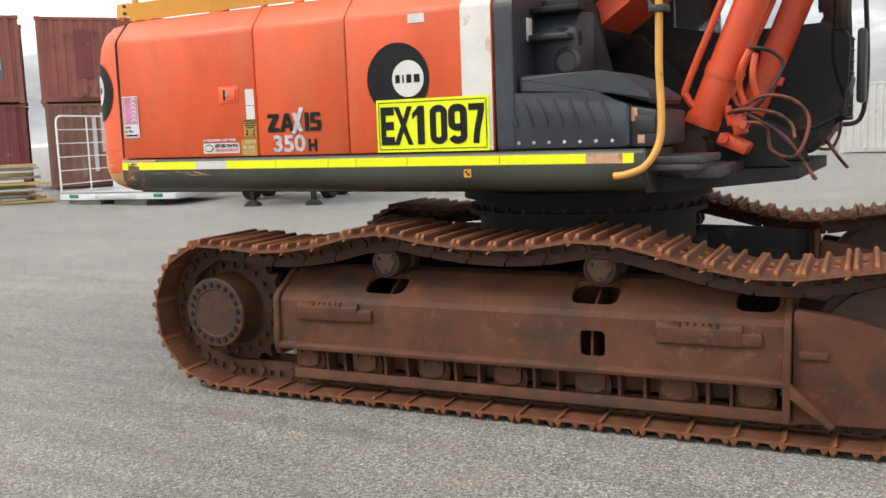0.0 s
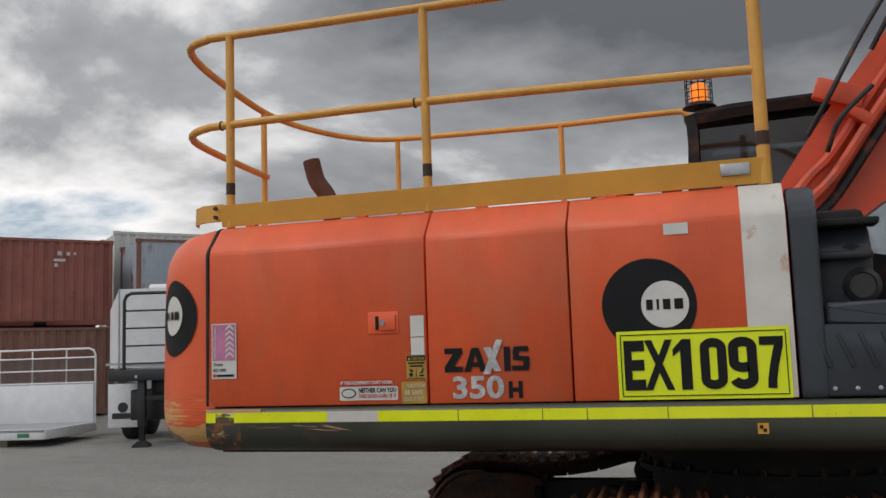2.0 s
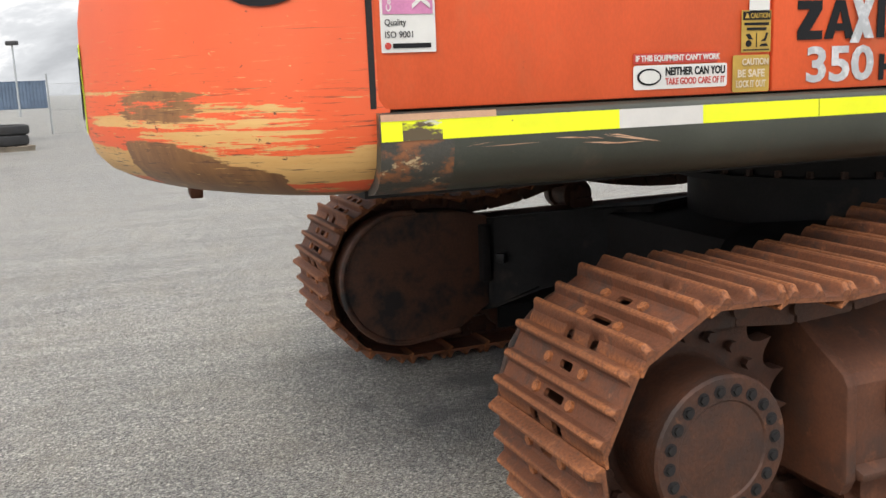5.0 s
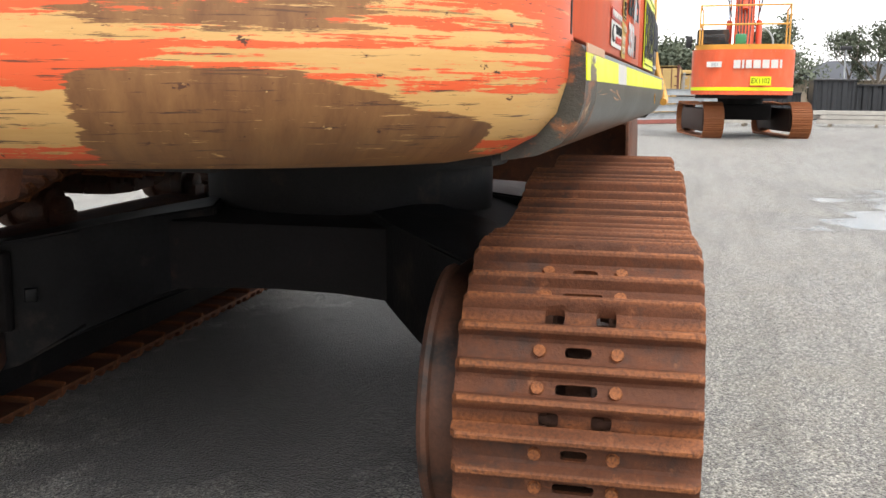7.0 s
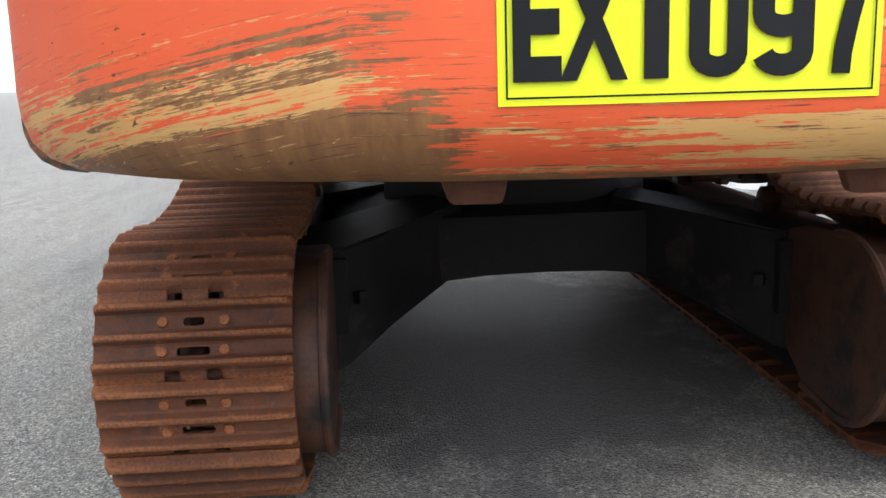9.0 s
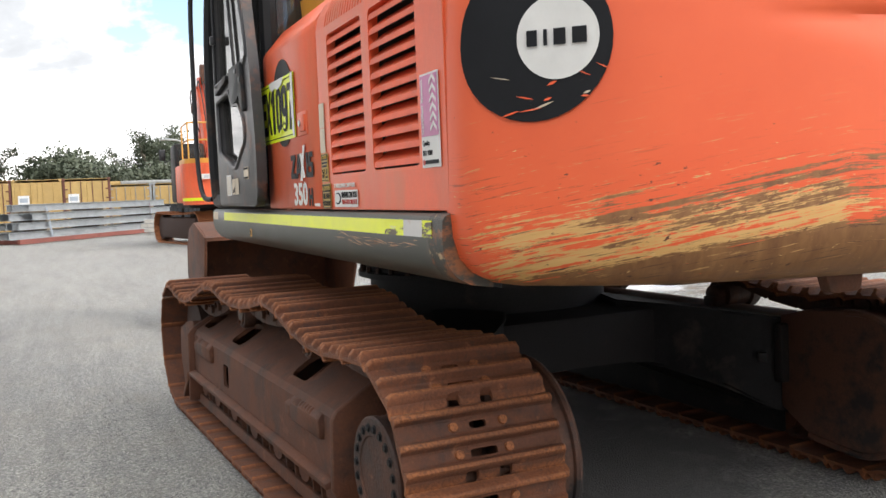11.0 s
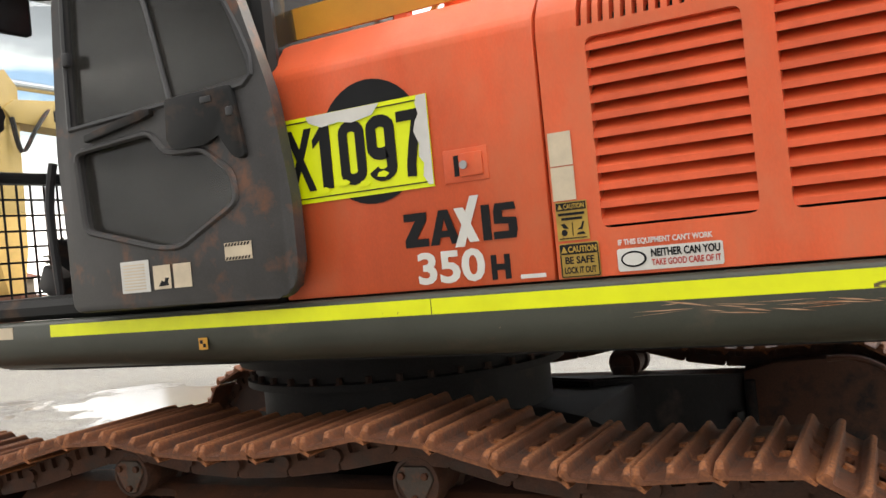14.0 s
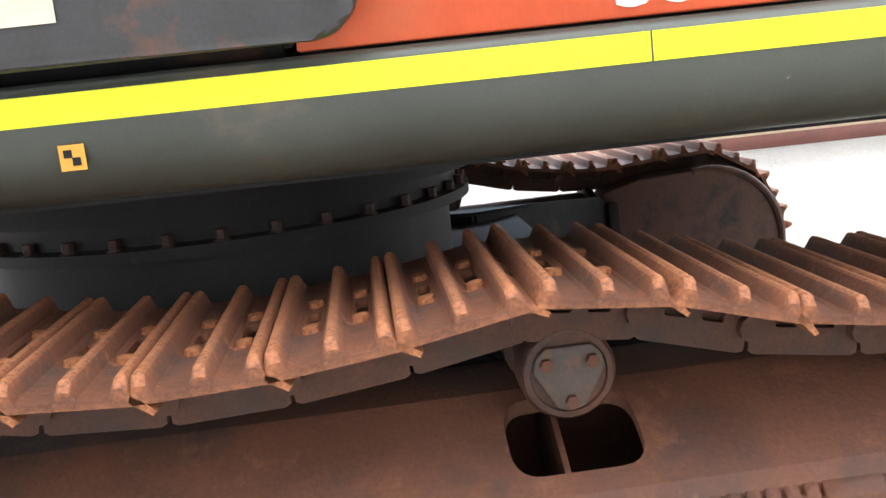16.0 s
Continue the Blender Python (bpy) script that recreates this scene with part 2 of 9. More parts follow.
M_chrome = material("chromed_rod", (0.6, 0.6, 0.6), 0.12, metal=1.0, var=0.05, scale=20, fine=300, bump=0.0)
M_decal_black = material("black_decal_vinyl", (0.012, 0.0125, 0.014), 0.55, spec=0.18, var=0.2, scale=8, fine=200, bump=0.02, second=(0.10, 0.10, 0.10), mask=(0.68, 0.74, 12.0))
M_decal_white = material("white_decal_vinyl", (0.66, 0.65, 0.61), 0.42, var=0.08, scale=8, fine=200, bump=0.02)
M_decal_grey = material("silver_decal_vinyl", (0.42, 0.43, 0.44), 0.35, var=0.16, scale=14, fine=200, bump=0.02, second=(0.6, 0.6, 0.6), mask=(0.5, 0.6, 20))
M_sign = material("fluorescent_sign_vinyl", (0.80, 0.90, 0.012), 0.38, var=0.05, scale=6, fine=300, bump=0.01)
M_pink = material("faded_pink_sticker", (0.55, 0.20, 0.36), 0.45, var=0.25, scale=9, fine=200, bump=0.01)
M_mustard = material("faded_mustard_sticker", (0.46, 0.29, 0.05), 0.5, var=0.2, scale=12, fine=200, bump=0.01)
M_cream = material("yellowed_paper_sticker", (0.62, 0.52, 0.38), 0.55, var=0.15, scale=9, fine=200, bump=0.02)
M_red = material("red_print", (0.50, 0.045, 0.03), 0.5, var=0.1, scale=9, fine=200, bump=0.0)
M_amber = bpy.data.materials.new("lit_amber_lens")
M_amber.use_nodes = True
M_amber.node_tree.nodes["Principled BSDF"].inputs["Base Color"].default_value = (0.8, 0.16, 0.01, 1)
M_amber.node_tree.nodes["Principled BSDF"].inputs["Emission Color"].default_value = (1.0, 0.25, 0.02, 1)
M_amber.node_tree.nodes["Principled BSDF"].inputs["Emission Strength"].default_value = 1.5
M_rubber = material("weathered_tyre_rubber", (0.025, 0.025, 0.026), 0.75, var=0.3, scale=9, fine=90, bump=0.2)
M_cont_red = material("weathered_red_brown_container", (0.29, 0.095, 0.072), 0.6, var=0.28, scale=0.9, fine=20, bump=0.1, second=(0.10, 0.045, 0.035), mask=(0.58, 0.7, 1.3))
M_cont_maroon = material("weathered_maroon_container", (0.20, 0.045, 0.048), 0.6, var=0.28, scale=0.9, fine=20, bump=0.1, second=(0.28, 0.15, 0.12), mask=(0.62, 0.72, 1.5))
M_cont_blue = material("rusty_pale_blue_container", (0.36, 0.41, 0.47), 0.6, var=0.2, scale=0.8, fine=18, bump=0.1, second=(0.20, 0.075, 0.035), mask=(0.55, 0.66, 1.6), stretch=(1, 1, 0.35))
M_cont_orange = material("rusty_orange_container", (0.50, 0.23, 0.085), 0.65, var=0.28, scale=0.9, fine=18, bump=0.1, second=(0.13, 0.045, 0.025), mask=(0.52, 0.62, 1.8), stretch=(1, 1, 0.35))
M_cont_white = material("dirty_white_container", (0.56, 0.56, 0.53), 0.55, var=0.12, scale=0.8, fine=18, bump=0.08, second=(0.36, 0.27, 0.20), mask=(0.62, 0.74, 1.6))
M_cont_cream = material("cream_container_paint", (0.50, 0.41, 0.28), 0.6, var=0.12, scale=0.8, fine=18, bump=0.08, second=(0.30, 0.18, 0.10), mask=(0.64, 0.74, 1.6))
M_cont_yellow = material("mustard_container_paint", (0.52, 0.35, 0.13), 0.6, var=0.16, scale=0.8, fine=18, bump=0.08)
M_cont_slate = material("slate_blue_container", (0.10, 0.14, 0.20), 0.6, var=0.2, scale=0.8, fine=18, bump=0.08)
M_cont_rustbrown = material("rust_brown_container", (0.22, 0.105, 0.075), 0.7, var=0.3, scale=1.2, fine=25, bump=0.15, second=(0.25, 0.20, 0.17), mask=(0.58, 0.72, 1.6), stretch=(1, 1, 0.3))
M_cont_palerust = material("pale_blue_rust_streaked_container", (0.36, 0.40, 0.40), 0.6, var=0.2, scale=0.9, fine=20, bump=0.1, second=(0.20, 0.07, 0.03), mask=(0.50, 0.60, 2.2), stretch=(1.6, 1, 0.25))
M_cont_grey = material("light_grey_container", (0.40, 0.42, 0.43), 0.55, var=0.12, scale=0.9, fine=20, bump=0.08, second=(0.30, 0.24, 0.19), mask=(0.62, 0.74, 1.6))
M_cont_brownish = material("dark_red_container_trim", (0.14, 0.05, 0.035), 0.65, var=0.25, scale=1.5, fine=30, bump=0.1)
M_emblem_blue = material("faded_blue_emblem", (0.035, 0.10, 0.30), 0.5, var=0.2, scale=4, fine=40, bump=0.0)
M_timber = material("weathered_grey_timber", (0.26, 0.22, 0.17), 0.85, var=0.3, scale=4, fine=40, bump=0.25, rnd=0.2)
M_machine_yellow = material("faded_machine_yellow", (0.60, 0.40, 0.13), 0.45, var=0.14, scale=3, fine=100, bump=0.04, second=(0.30, 0.16, 0.06), mask=(0.64, 0.74, 5.0))
M_green = material("green_plastic", (0.035, 0.22, 0.10), 0.4, var=0.12, scale=5, fine=80, bump=0.02)
M_concrete = material("pale_concrete", (0.46, 0.44, 0.40), 0.85, var=0.15, scale=3, fine=60, bump=0.2)
M_galv = material("galvanised_steel", (0.40, 0.42, 0.43), 0.42, metal=0.5, var=0.18, scale=5, fine=60, bump=0.05)
M_white = material("white_vehicle_paint", (0.74, 0.75, 0.76), 0.35, var=0.06, scale=3, fine=100, bump=0.02)
M_trunk = material("grey_gum_bark", (0.20, 0.165, 0.13), 0.85, var=0.3, scale=5, fine=50, bump=0.4)
M_leaf = material("dull_gum_leaves", (0.095, 0.115, 0.075), 0.7, var=0.35, scale=3, fine=20, bump=0.0, second=(0.11, 0.12, 0.07), mask=(0.5, 0.65, 2.0))
M_roof = material("dark_roof_tiles", (0.06, 0.065, 0.08), 0.7, var=0.2, scale=2, fine=20, bump=0.1)
M_roof_red = material("terracotta_roof_tiles", (0.22, 0.085, 0.055), 0.75, var=0.25, scale=2, fine=20, bump=0.1)
M_brick = material("cream_rendered_wall", (0.42, 0.35, 0.27), 0.75, var=0.12, scale=1.5, fine=25, bump=0.1)
M_grass = material("dry_verge_grass", (0.10, 0.115, 0.04), 0.9, var=0.3, scale=1.5, fine=30, bump=0.3)
M_puddle_dark = material("tyre_rubber_black_poly", (0.02, 0.022, 0.026), 0.5, var=0.3, scale=3, fine=40, bump=0.1)


def glass_material(name, tint, rough=0.02, alpha=0.25):
    m = bpy.data.materials.new(name)
    m.use_nodes = True
    n, l = m.node_tree.nodes, m.node_tree.links
    n.clear()
    out, mx = n.new("ShaderNodeOutputMaterial"), n.new("ShaderNodeMixShader")
    tr, gl, fr = n.new("ShaderNodeBsdfTransparent"), n.new("ShaderNodeBsdfGlossy"), n.new("ShaderNodeFresnel")
    df, mx2 = n.new("ShaderNodeBsdfDiffuse"), n.new("ShaderNodeMixShader")
    tr.inputs[0].default_value = (*tint, 1)
    gl.inputs["Roughness"].default_value = rough
    fr.inputs[0].default_value = 1.52
    df.inputs[0].default_value = (0.22, 0.21, 0.19, 1)
    nz, rp = n.new("ShaderNodeTexNoise"), n.new("ShaderNodeMapRange")
    nz.inputs["Scale"].default_value, nz.inputs["Detail"].default_value = 3.0, 6.0
    rp.inputs["To Min"].default_value, rp.inputs["To Max"].default_value = alpha * 0.4, alpha * 1.2
    l.new(nz.outputs["Fac"], rp.inputs[0])
    l.new(rp.outputs[0], mx2.inputs[0])
    l.new(tr.outputs[0], mx2.inputs[1])
    l.new(df.outputs[0], mx2.inputs[2])
    l.new(fr.outputs[0], mx.inputs[0])
    l.new(mx2.outputs[0], mx.inputs[1])
    l.new(gl.outputs[0], mx.inputs[2])
    l.new(mx.outputs[0], out.inputs[0])
    return m


M_peach = material("peeled_tape_backing", (0.56, 0.33, 0.20), 0.55, var=0.2, scale=9, fine=160, bump=0.06, second=(0.30, 0.12, 0.05), mask=(0.54, 0.64, 9.0))
M_scraped = material("scraped_skirt_end", (0.055, 0.052, 0.042), 0.5, var=0.3, scale=6, fine=120, bump=0.2, second=(0.26, 0.10, 0.04), mask=(0.50, 0.58, 8.0), third=(0.55, 0.40, 0.22), third_mask=(0.60, 0.64, 10.0), stretch=(1, 1, 1.6))
M_tape_scraped = material("scraped_lime_tape", (0.80, 0.86, 0.01), 0.4, var=0.08, scale=8, fine=200, bump=0.05, second=(0.10, 0.07, 0.035), mask=(0.50, 0.54, 7.0), third=(0.62, 0.60, 0.50), third_mask=(0.60, 0.63, 9.0), stretch=(0.6, 1, 2.5))
M_glass = glass_material("dusty_tinted_cab_glass", (0.50, 0.56, 0.60), 0.03, 0.20)
M_glass_clear = glass_material("clear_cab_glass", (0.86, 0.90, 0.92), 0.02, 0.05)
M_glass_dark = glass_material("dark_tinted_cab_glass", (0.22, 0.26, 0.30), 0.03, 0.10)


def counterweight_material():
    """Orange paint scraped to cream primer and brown steel in long streaks along the lower edge. UV: metres along the outline and up."""
    m = bpy.data.materials.new("scraped_orange_counterweight_paint")
    m.use_nodes = True
    n, l = m.node_tree.nodes, m.node_tree.links
    b = n["Principled BSDF"]
    uv = n.new("ShaderNodeUVMap")
    uv.uv_map = "run"
    sep = n.new("ShaderNodeSeparateXYZ")
    l.new(uv.outputs[0], sep.inputs[0])

    lean, far, drop = n.new("ShaderNodeCombineXYZ"), n.new("ShaderNodeMath"), n.new("ShaderNodeMath")
    far.operation, far.inputs[1].default_value = "SUBTRACT", 2.35
    far.use_clamp = True
    drop.operation, drop.inputs[1].default_value = "MULTIPLY_ADD", 0.17
    l.new(sep.outputs["X"], far.inputs[0])
    l.new(far.outputs[0], drop.inputs[0])
    l.new(sep.outputs["Y"], drop.inputs[2])
    l.new(sep.outputs["X"], lean.inputs["X"])
    l.new(drop.outputs[0], lean.inputs["Y"])

    def streak(sx, sz, detail, rough, off):
        mp, t = n.new("ShaderNodeMapping"), n.new("ShaderNodeTexNoise")
        mp.inputs["Scale"].default_value, mp.inputs["Location"].default_value, mp.inputs["Rotation"].default_value = (sx, sz, 1), (off, off * 0.7, off), (0, 0, 0.3 * math.sin(off * 5))
        l.new(lean.outputs[0], mp.inputs[0])
        l.new(mp.outputs[0], t.inputs["Vector"])
        t.inputs["Scale"].default_value, t.inputs["Detail"].default_value, t.inputs["Roughness"].default_value = 1.0, detail, rough
        return t.outputs["Fac"]

    def math_node(op, a, c, clamp=False):
        x = n.new("ShaderNodeMath")
        x.operation, x.use_clamp = op, clamp
        for i, v in ((0, a), (1, c)):
            if hasattr(v, "is_linked"):
                l.new(v, x.inputs[i])
            else:
                x.inputs[i].default_value = v
        return x.outputs[0]

    def maprange(v, a, c, lo=0.0, hi=1.0):
        x = n.new("ShaderNodeMapRange")
        for k, val in (("From Min", a), ("From Max", c), ("To Min", lo), ("To Max", hi)):
            x.inputs[k].default_value = val
        l.new(v, x.inputs[0])
        return x.outputs[0]

    def mix(fac, a, c):
        x = n.new("ShaderNodeMixRGB")
        for i, v in ((0, fac), (1, a), (2, c)):
            if hasattr(v, "is_linked"):
                l.new(v, x.inputs[i])
            else:
                x.inputs[i].default_value = (*v, 1)
        return x.outputs[0]

    s_run, z = sep.outputs["X"], sep.outputs["Y"]

    def hump(v, c, half, soft):
        """1 within half of c, falling to 0 over soft."""
        return maprange(math_node("ABSOLUTE", math_node("SUBTRACT", v, c), 0.0), half, half + soft, 1.0, 0.0)

    def times(*v):
        out = v[0]
        for w in v[1:]:
            out = math_node("MULTIPLY", out, w)
        return out

    def most(*v):
        out = v[0]
        for w in v[1:]:
            out = math_node("MAXIMUM", out, w)
        return out

    zl = math_node("ADD", z, math_node("MULTIPLY", math_node("SUBTRACT", s_run, 2.75), 0.15))
    slow = math_node("MULTIPLY", math_node("SUBTRACT", streak(1.3, 5, 3, 0.5, 4.1), 0.5), 0.10)
    zw = math_node("ADD", z, slow)
    long_s = math_node("MULTIPLY", math_node("SUBTRACT", streak(1.6, 75, 9, 0.66, 1.3), 0.5), 2.1)
    short_s = math_node("MULTIPLY", math_node("SUBTRACT", streak(8, 80, 8, 0.72, 7.7), 0.5), 1.5)
    grit = math_node("MULTIPLY", math_node("SUBTRACT", streak(45, 70, 4, 0.6, 3.3), 0.5), 0.4)
    noise = math_node("ADD", math_node("ADD", long_s, short_s), grit)
    band = times(hump(zw, 1.282, 0.034, 0.022), maprange(s_run, 2.15, 1.35, 0.35, 1.25))
    upper = times(hump(zw, 1.402, 0.010, 0.016), hump(s_run, 1.0, 0.16, 0.22), 0.95)
    thin = times(hump(z, 1.474, 0.004, 0.010), hump(s_run, 1.12, 0.34, 0.25), 0.85)
    right = times(hump(s_run, 0.50, 0.26, 0.16), hump(zw, 1.345, 0.075, 0.075), 0.74)
    left = times(hump(s_run, 2.80, 0.40, 0.34), hump(zl, 1.335, 0.055, 0.16), 0.92)
    field = most(band, upper, thin, right, left, times(hump(z, 1.19, 0.03, 0.03), 0.8))
    wear = math_node("SUBTRACT", math_node("ADD", math_node("MULTIPLY", field, 1.35), math_node("MULTIPLY", noise, 1.55)), 0.95)
    bottom = times(hump(z, 1.19, 0.022, 0.030), 1.0)
    floor_r = maprange(s_run, 0.30, 0.62, 0.075, 0.0)
    zr = math_node("ADD", zw, floor_r)
    steel_r = times(hump(s_run, 0.60, 0.30, 0.05), maprange(zr, 1.375, 1.34, 0.0, 1.25))
    steel_u = times(hump(s_run, 0.72, 0.16, 0.14), hump(z, 1.438, 0.030, 0.04), 0.80)
    steel_l = times(hump(s_run, 2.70, 0.46, 0.20), maprange(zl, 1.335, 1.275, 0.0, 1.15))
    steel_m = times(hump(s_run, 2.62, 0.34, 0.20), hump(zl, 1.400, 0.04, 0.07), 0.76)
    steel = math_node("SUBTRACT", math_node("ADD", most(bottom, steel_r, steel_u, steel_l, steel_m), math_node("MULTIPLY", noise, 0.95)), 0.70)
    away = math_node("ABSOLUTE", math_node("SUBTRACT", s_run, 0.6), 0.0)
    away_l = math_node("ABSOLUTE", math_node("SUBTRACT", s_run, 2.9), 0.0)
    paint_var = mix(streak(3, 3, 6, 0.6, 2.0), (0.71, 0.094, 0.028), (0.82, 0.14, 0.044))
    primer = mix(streak(5, 40, 6, 0.7, 5.0), (0.56, 0.27, 0.075), (0.76, 0.50, 0.20))
    bare = mix(maprange(streak(16, 5, 7, 0.7, 9.0), 0.25, 0.75), (0.13, 0.052, 0.022), (0.35, 0.17, 0.062))
    col = mix(maprange(wear, 0.0, 0.06), paint_var, primer)
    col = mix(maprange(steel, 0.0, 0.06), col, bare)
    scr = maprange(streak(1.6, 120, 8, 0.7, 21.0), 0.66, 0.68)
    scr2 = math_node("MULTIPLY", scr, maprange(z, 1.85, 1.5, 0.0, 1.0))
    col = mix(scr2, col, (0.11, 0.045, 0.03))
    scr3 = math_node("MULTIPLY", maprange(streak(7.0, 110, 9, 0.75, 33.0), 0.60, 0.63), maprange(z, 1.72, 1.45, 0.0, 1.0))
    col = mix(scr3, col, (0.62, 0.36, 0.14))
    scr4 = math_node("MULTIPLY", maprange(streak(5.0, 120, 9, 0.75, 41.0), 0.575, 0.605), maprange(z, 1.60, 1.35, 0.0, 1.0))
    col = mix(scr4, col, (0.09, 0.04, 0.025))
    near = math_node("MAXIMUM", maprange(away, 0.3, 0.9, 1.0, 0.0), maprange(away_l, 0.3, 0.9, 1.0, 0.0))
    near = math_node("MULTIPLY", near, maprange(z, 1.80, 1.45, 0.0, 1.0))
    nick = math_node("ADD", streak(26, 48, 5, 0.62, 51.0), math_node("MULTIPLY", near, 0.07))
    col = mix(maprange(nick, 0.725, 0.74), col, (0.10, 0.04, 0.022))
    chip = math_node("ADD", streak(20, 60, 5, 0.62, 61.0), math_node("MULTIPLY", near, 0.06))
    col = mix(maprange(chip, 0.73, 0.745), col, (0.70, 0.44, 0.18))
    l.new(col, b.inputs["Base Color"])
    b.inputs["Roughness"].default_value = 0.45
    bp = n.new("ShaderNodeBump")
    bp.inputs["Strength"].default_value, bp.inputs["Distance"].default_value = 0.25, 0.004
    l.new(math_node("MULTIPLY", math_node("MAXIMUM", maprange(wear, 0.0, 0.08), maprange(steel, 0.0, 0.08)), -1.0), bp.inputs["Height"])
    l.new(bp.outputs[0], b.inputs["Normal"])
    return m


M_cw = counterweight_material()


def ground_material():
    """Stone-chip seal: pale and dark chips of about a centimetre, tracks of wear, oily stains, damp patches, painted
    shade under the machine.
    """
    m = bpy.data.materials.new("grey_stone_chip_seal")
    m.use_nodes = True
    n, l = m.node_tree.nodes, m.node_tree.links
    b = n["Principled BSDF"]
    co = n.new("ShaderNodeTexCoord")

    def noise_tex(s, d=5.0, r=0.6, sc=None):
        t = n.new("ShaderNodeTexNoise")
        t.inputs["Scale"].default_value, t.inputs["Detail"].default_value, t.inputs["Roughness"].default_value = s, d, r
        if sc:
            mp = n.new("ShaderNodeMapping")
            mp.inputs["Scale"].default_value, mp.inputs["Rotation"].default_value = sc, (0, 0, radians(24))
            l.new(co.outputs["Object"], mp.inputs[0])
            l.new(mp.outputs[0], t.inputs["Vector"])
        else:
            l.new(co.outputs["Object"], t.inputs["Vector"])
        return t.outputs["Fac"]

    def ramp(src, *stops):
        r = n.new("ShaderNodeValToRGB")
        e = r.color_ramp.elements
        while len(e) < len(stops):
            e.new(0.5)
        for el, (p, c) in zip(e, stops):
            el.position, el.color = p, (*c, 1)
        l.new(src, r.inputs[0])
        return r.outputs[0]

    def mix(kind, fac, a, c):
        x = n.new("ShaderNodeMixRGB")
        x.blend_type = kind
        for i, v in ((0, fac), (1, a), (2, c)):
            if hasattr(v, "is_linked"):
                l.new(v, x.inputs[i])
            else:
                x.inputs[i].default_value = v if i == 0 else (*v, 1)
        return x.outputs[0]

    vo = n.new("ShaderNodeTexVoronoi")
    vo.inputs["Scale"].default_value = 125
    l.new(co.outputs["Object"], vo.inputs["Vector"])
    sepc = n.new("ShaderNodeSeparateColor")
    l.new(vo.outputs["Color"], sepc.inputs[0])
    chips = ramp(sepc.outputs[0], (0.0, (0.015, 0.0148, 0.013)), (0.22, (0.075, 0.073, 0.066)), (0.34, (0.205, 0.20, 0.180)), (0.75, (0.268, 0.261, 0.233)), (1.0, (0.57, 0.56, 0.51)))
    gaps = ramp(vo.outputs["Distance"], (0.0, (1, 1, 1)), (0.45, (0.95, 0.95, 0.95)), (0.75, (0.45, 0.44, 0.42)))
    col = mix("MULTIPLY", 1.0, chips, gaps)
    col = mix("MIX", 0.12, col, (0.22, 0.213, 0.19))
    grains = n.new("ShaderNodeTexVoronoi")
    grains.inputs["Scale"].default_value = 90
    l.new(co.outputs["Object"], grains.inputs["Vector"])
    sepg = n.new("ShaderNodeSeparateColor")
    l.new(grains.outputs["Color"], sepg.inputs[0])
    col = mix("MULTIPLY", 1.0, col, ramp(sepg.outputs[1], (0.0, (0.25, 0.25, 0.25)), (0.22, (0.45, 0.45, 0.44)), (0.30, (1.06, 1.06, 1.06)), (1.0, (1.22, 1.22, 1.21))))
    clump = noise_tex(42, 4, 0.7)
    col = mix("MULTIPLY", 1.0, col, ramp(clump, (0.38, (0.40, 0.40, 0.39)), (0.49, (1.0, 1.0, 1.0)), (0.64, (1.36, 1.36, 1.33))))
    swirl = noise_tex(2.2, 5, 0.6, (0.22, 2.4, 1))
    col = mix("MULTIPLY", 1.0, col, ramp(swirl, (0.40, (0.80, 0.80, 0.78)), (0.50, (1.0, 1.0, 1.0)), (0.62, (1.10, 1.10, 1.09))))
    big = noise_tex(0.35, 6, 0.6)
    col = mix("MULTIPLY", 1.0, col, ramp(big, (0.3, (0.93, 0.93, 0.93)), (0.7, (1.25, 1.24, 1.21))))
    wear = noise_tex(1.0, 6, 0.65, (0.30, 1.5, 1))
    col = mix("MULTIPLY", 1.0, col, ramp(wear, (0.34, (0.80, 0.79, 0.77)), (0.5, (1, 1, 1)), (0.75, (1.08, 1.08, 1.07))))
    stains = noise_tex(1.1, 7, 0.7)
    col = mix("MULTIPLY", 1.0, col, ramp(stains, (0.31, (0.50, 0.49, 0.47)), (0.40, (1, 1, 1))))
    moss = noise_tex(1.7, 7, 0.7)
    col = mix("MIX", ramp(moss, (0.46, (0, 0, 0)), (0.80, (0.42, 0.42, 0.42))), col, (0.20, 0.165, 0.10))
    l.new(col, b.inputs["Base Color"])
    damp = noise_tex(0.9, 5, 0.6)
    pm, pg = n.new("ShaderNodeMapping"), n.new("ShaderNodeTexGradient")
    pm.vector_type = "TEXTURE"
    pm.inputs["Location"].default_value, pm.inputs["Scale"].default_value = (6.4, -4.6, 0), (4.6, 2.9, 50)
    pg.gradient_type = "SPHERICAL"
    l.new(co.outputs["Object"], pm.inputs[0])
    l.new(pm.outputs[0], pg.inputs[0])
    both = n.new("ShaderNodeMath")
    both.operation = "MULTIPLY_ADD"
    both.inputs[1].default_value = 0.62
    l.new(pg.outputs["Fac"], both.inputs[0])
    l.new(damp, both.inputs[2])
    # oily ground and the shade under the machine, painted as one dark patch
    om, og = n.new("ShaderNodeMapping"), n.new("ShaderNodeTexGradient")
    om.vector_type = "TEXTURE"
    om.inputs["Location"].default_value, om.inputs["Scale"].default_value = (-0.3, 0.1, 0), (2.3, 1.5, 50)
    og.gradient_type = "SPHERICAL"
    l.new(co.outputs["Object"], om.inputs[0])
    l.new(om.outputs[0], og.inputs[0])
    oil_shade_sum = n.new("ShaderNodeMath")
    oil_shade_sum.operation = "MULTIPLY_ADD"
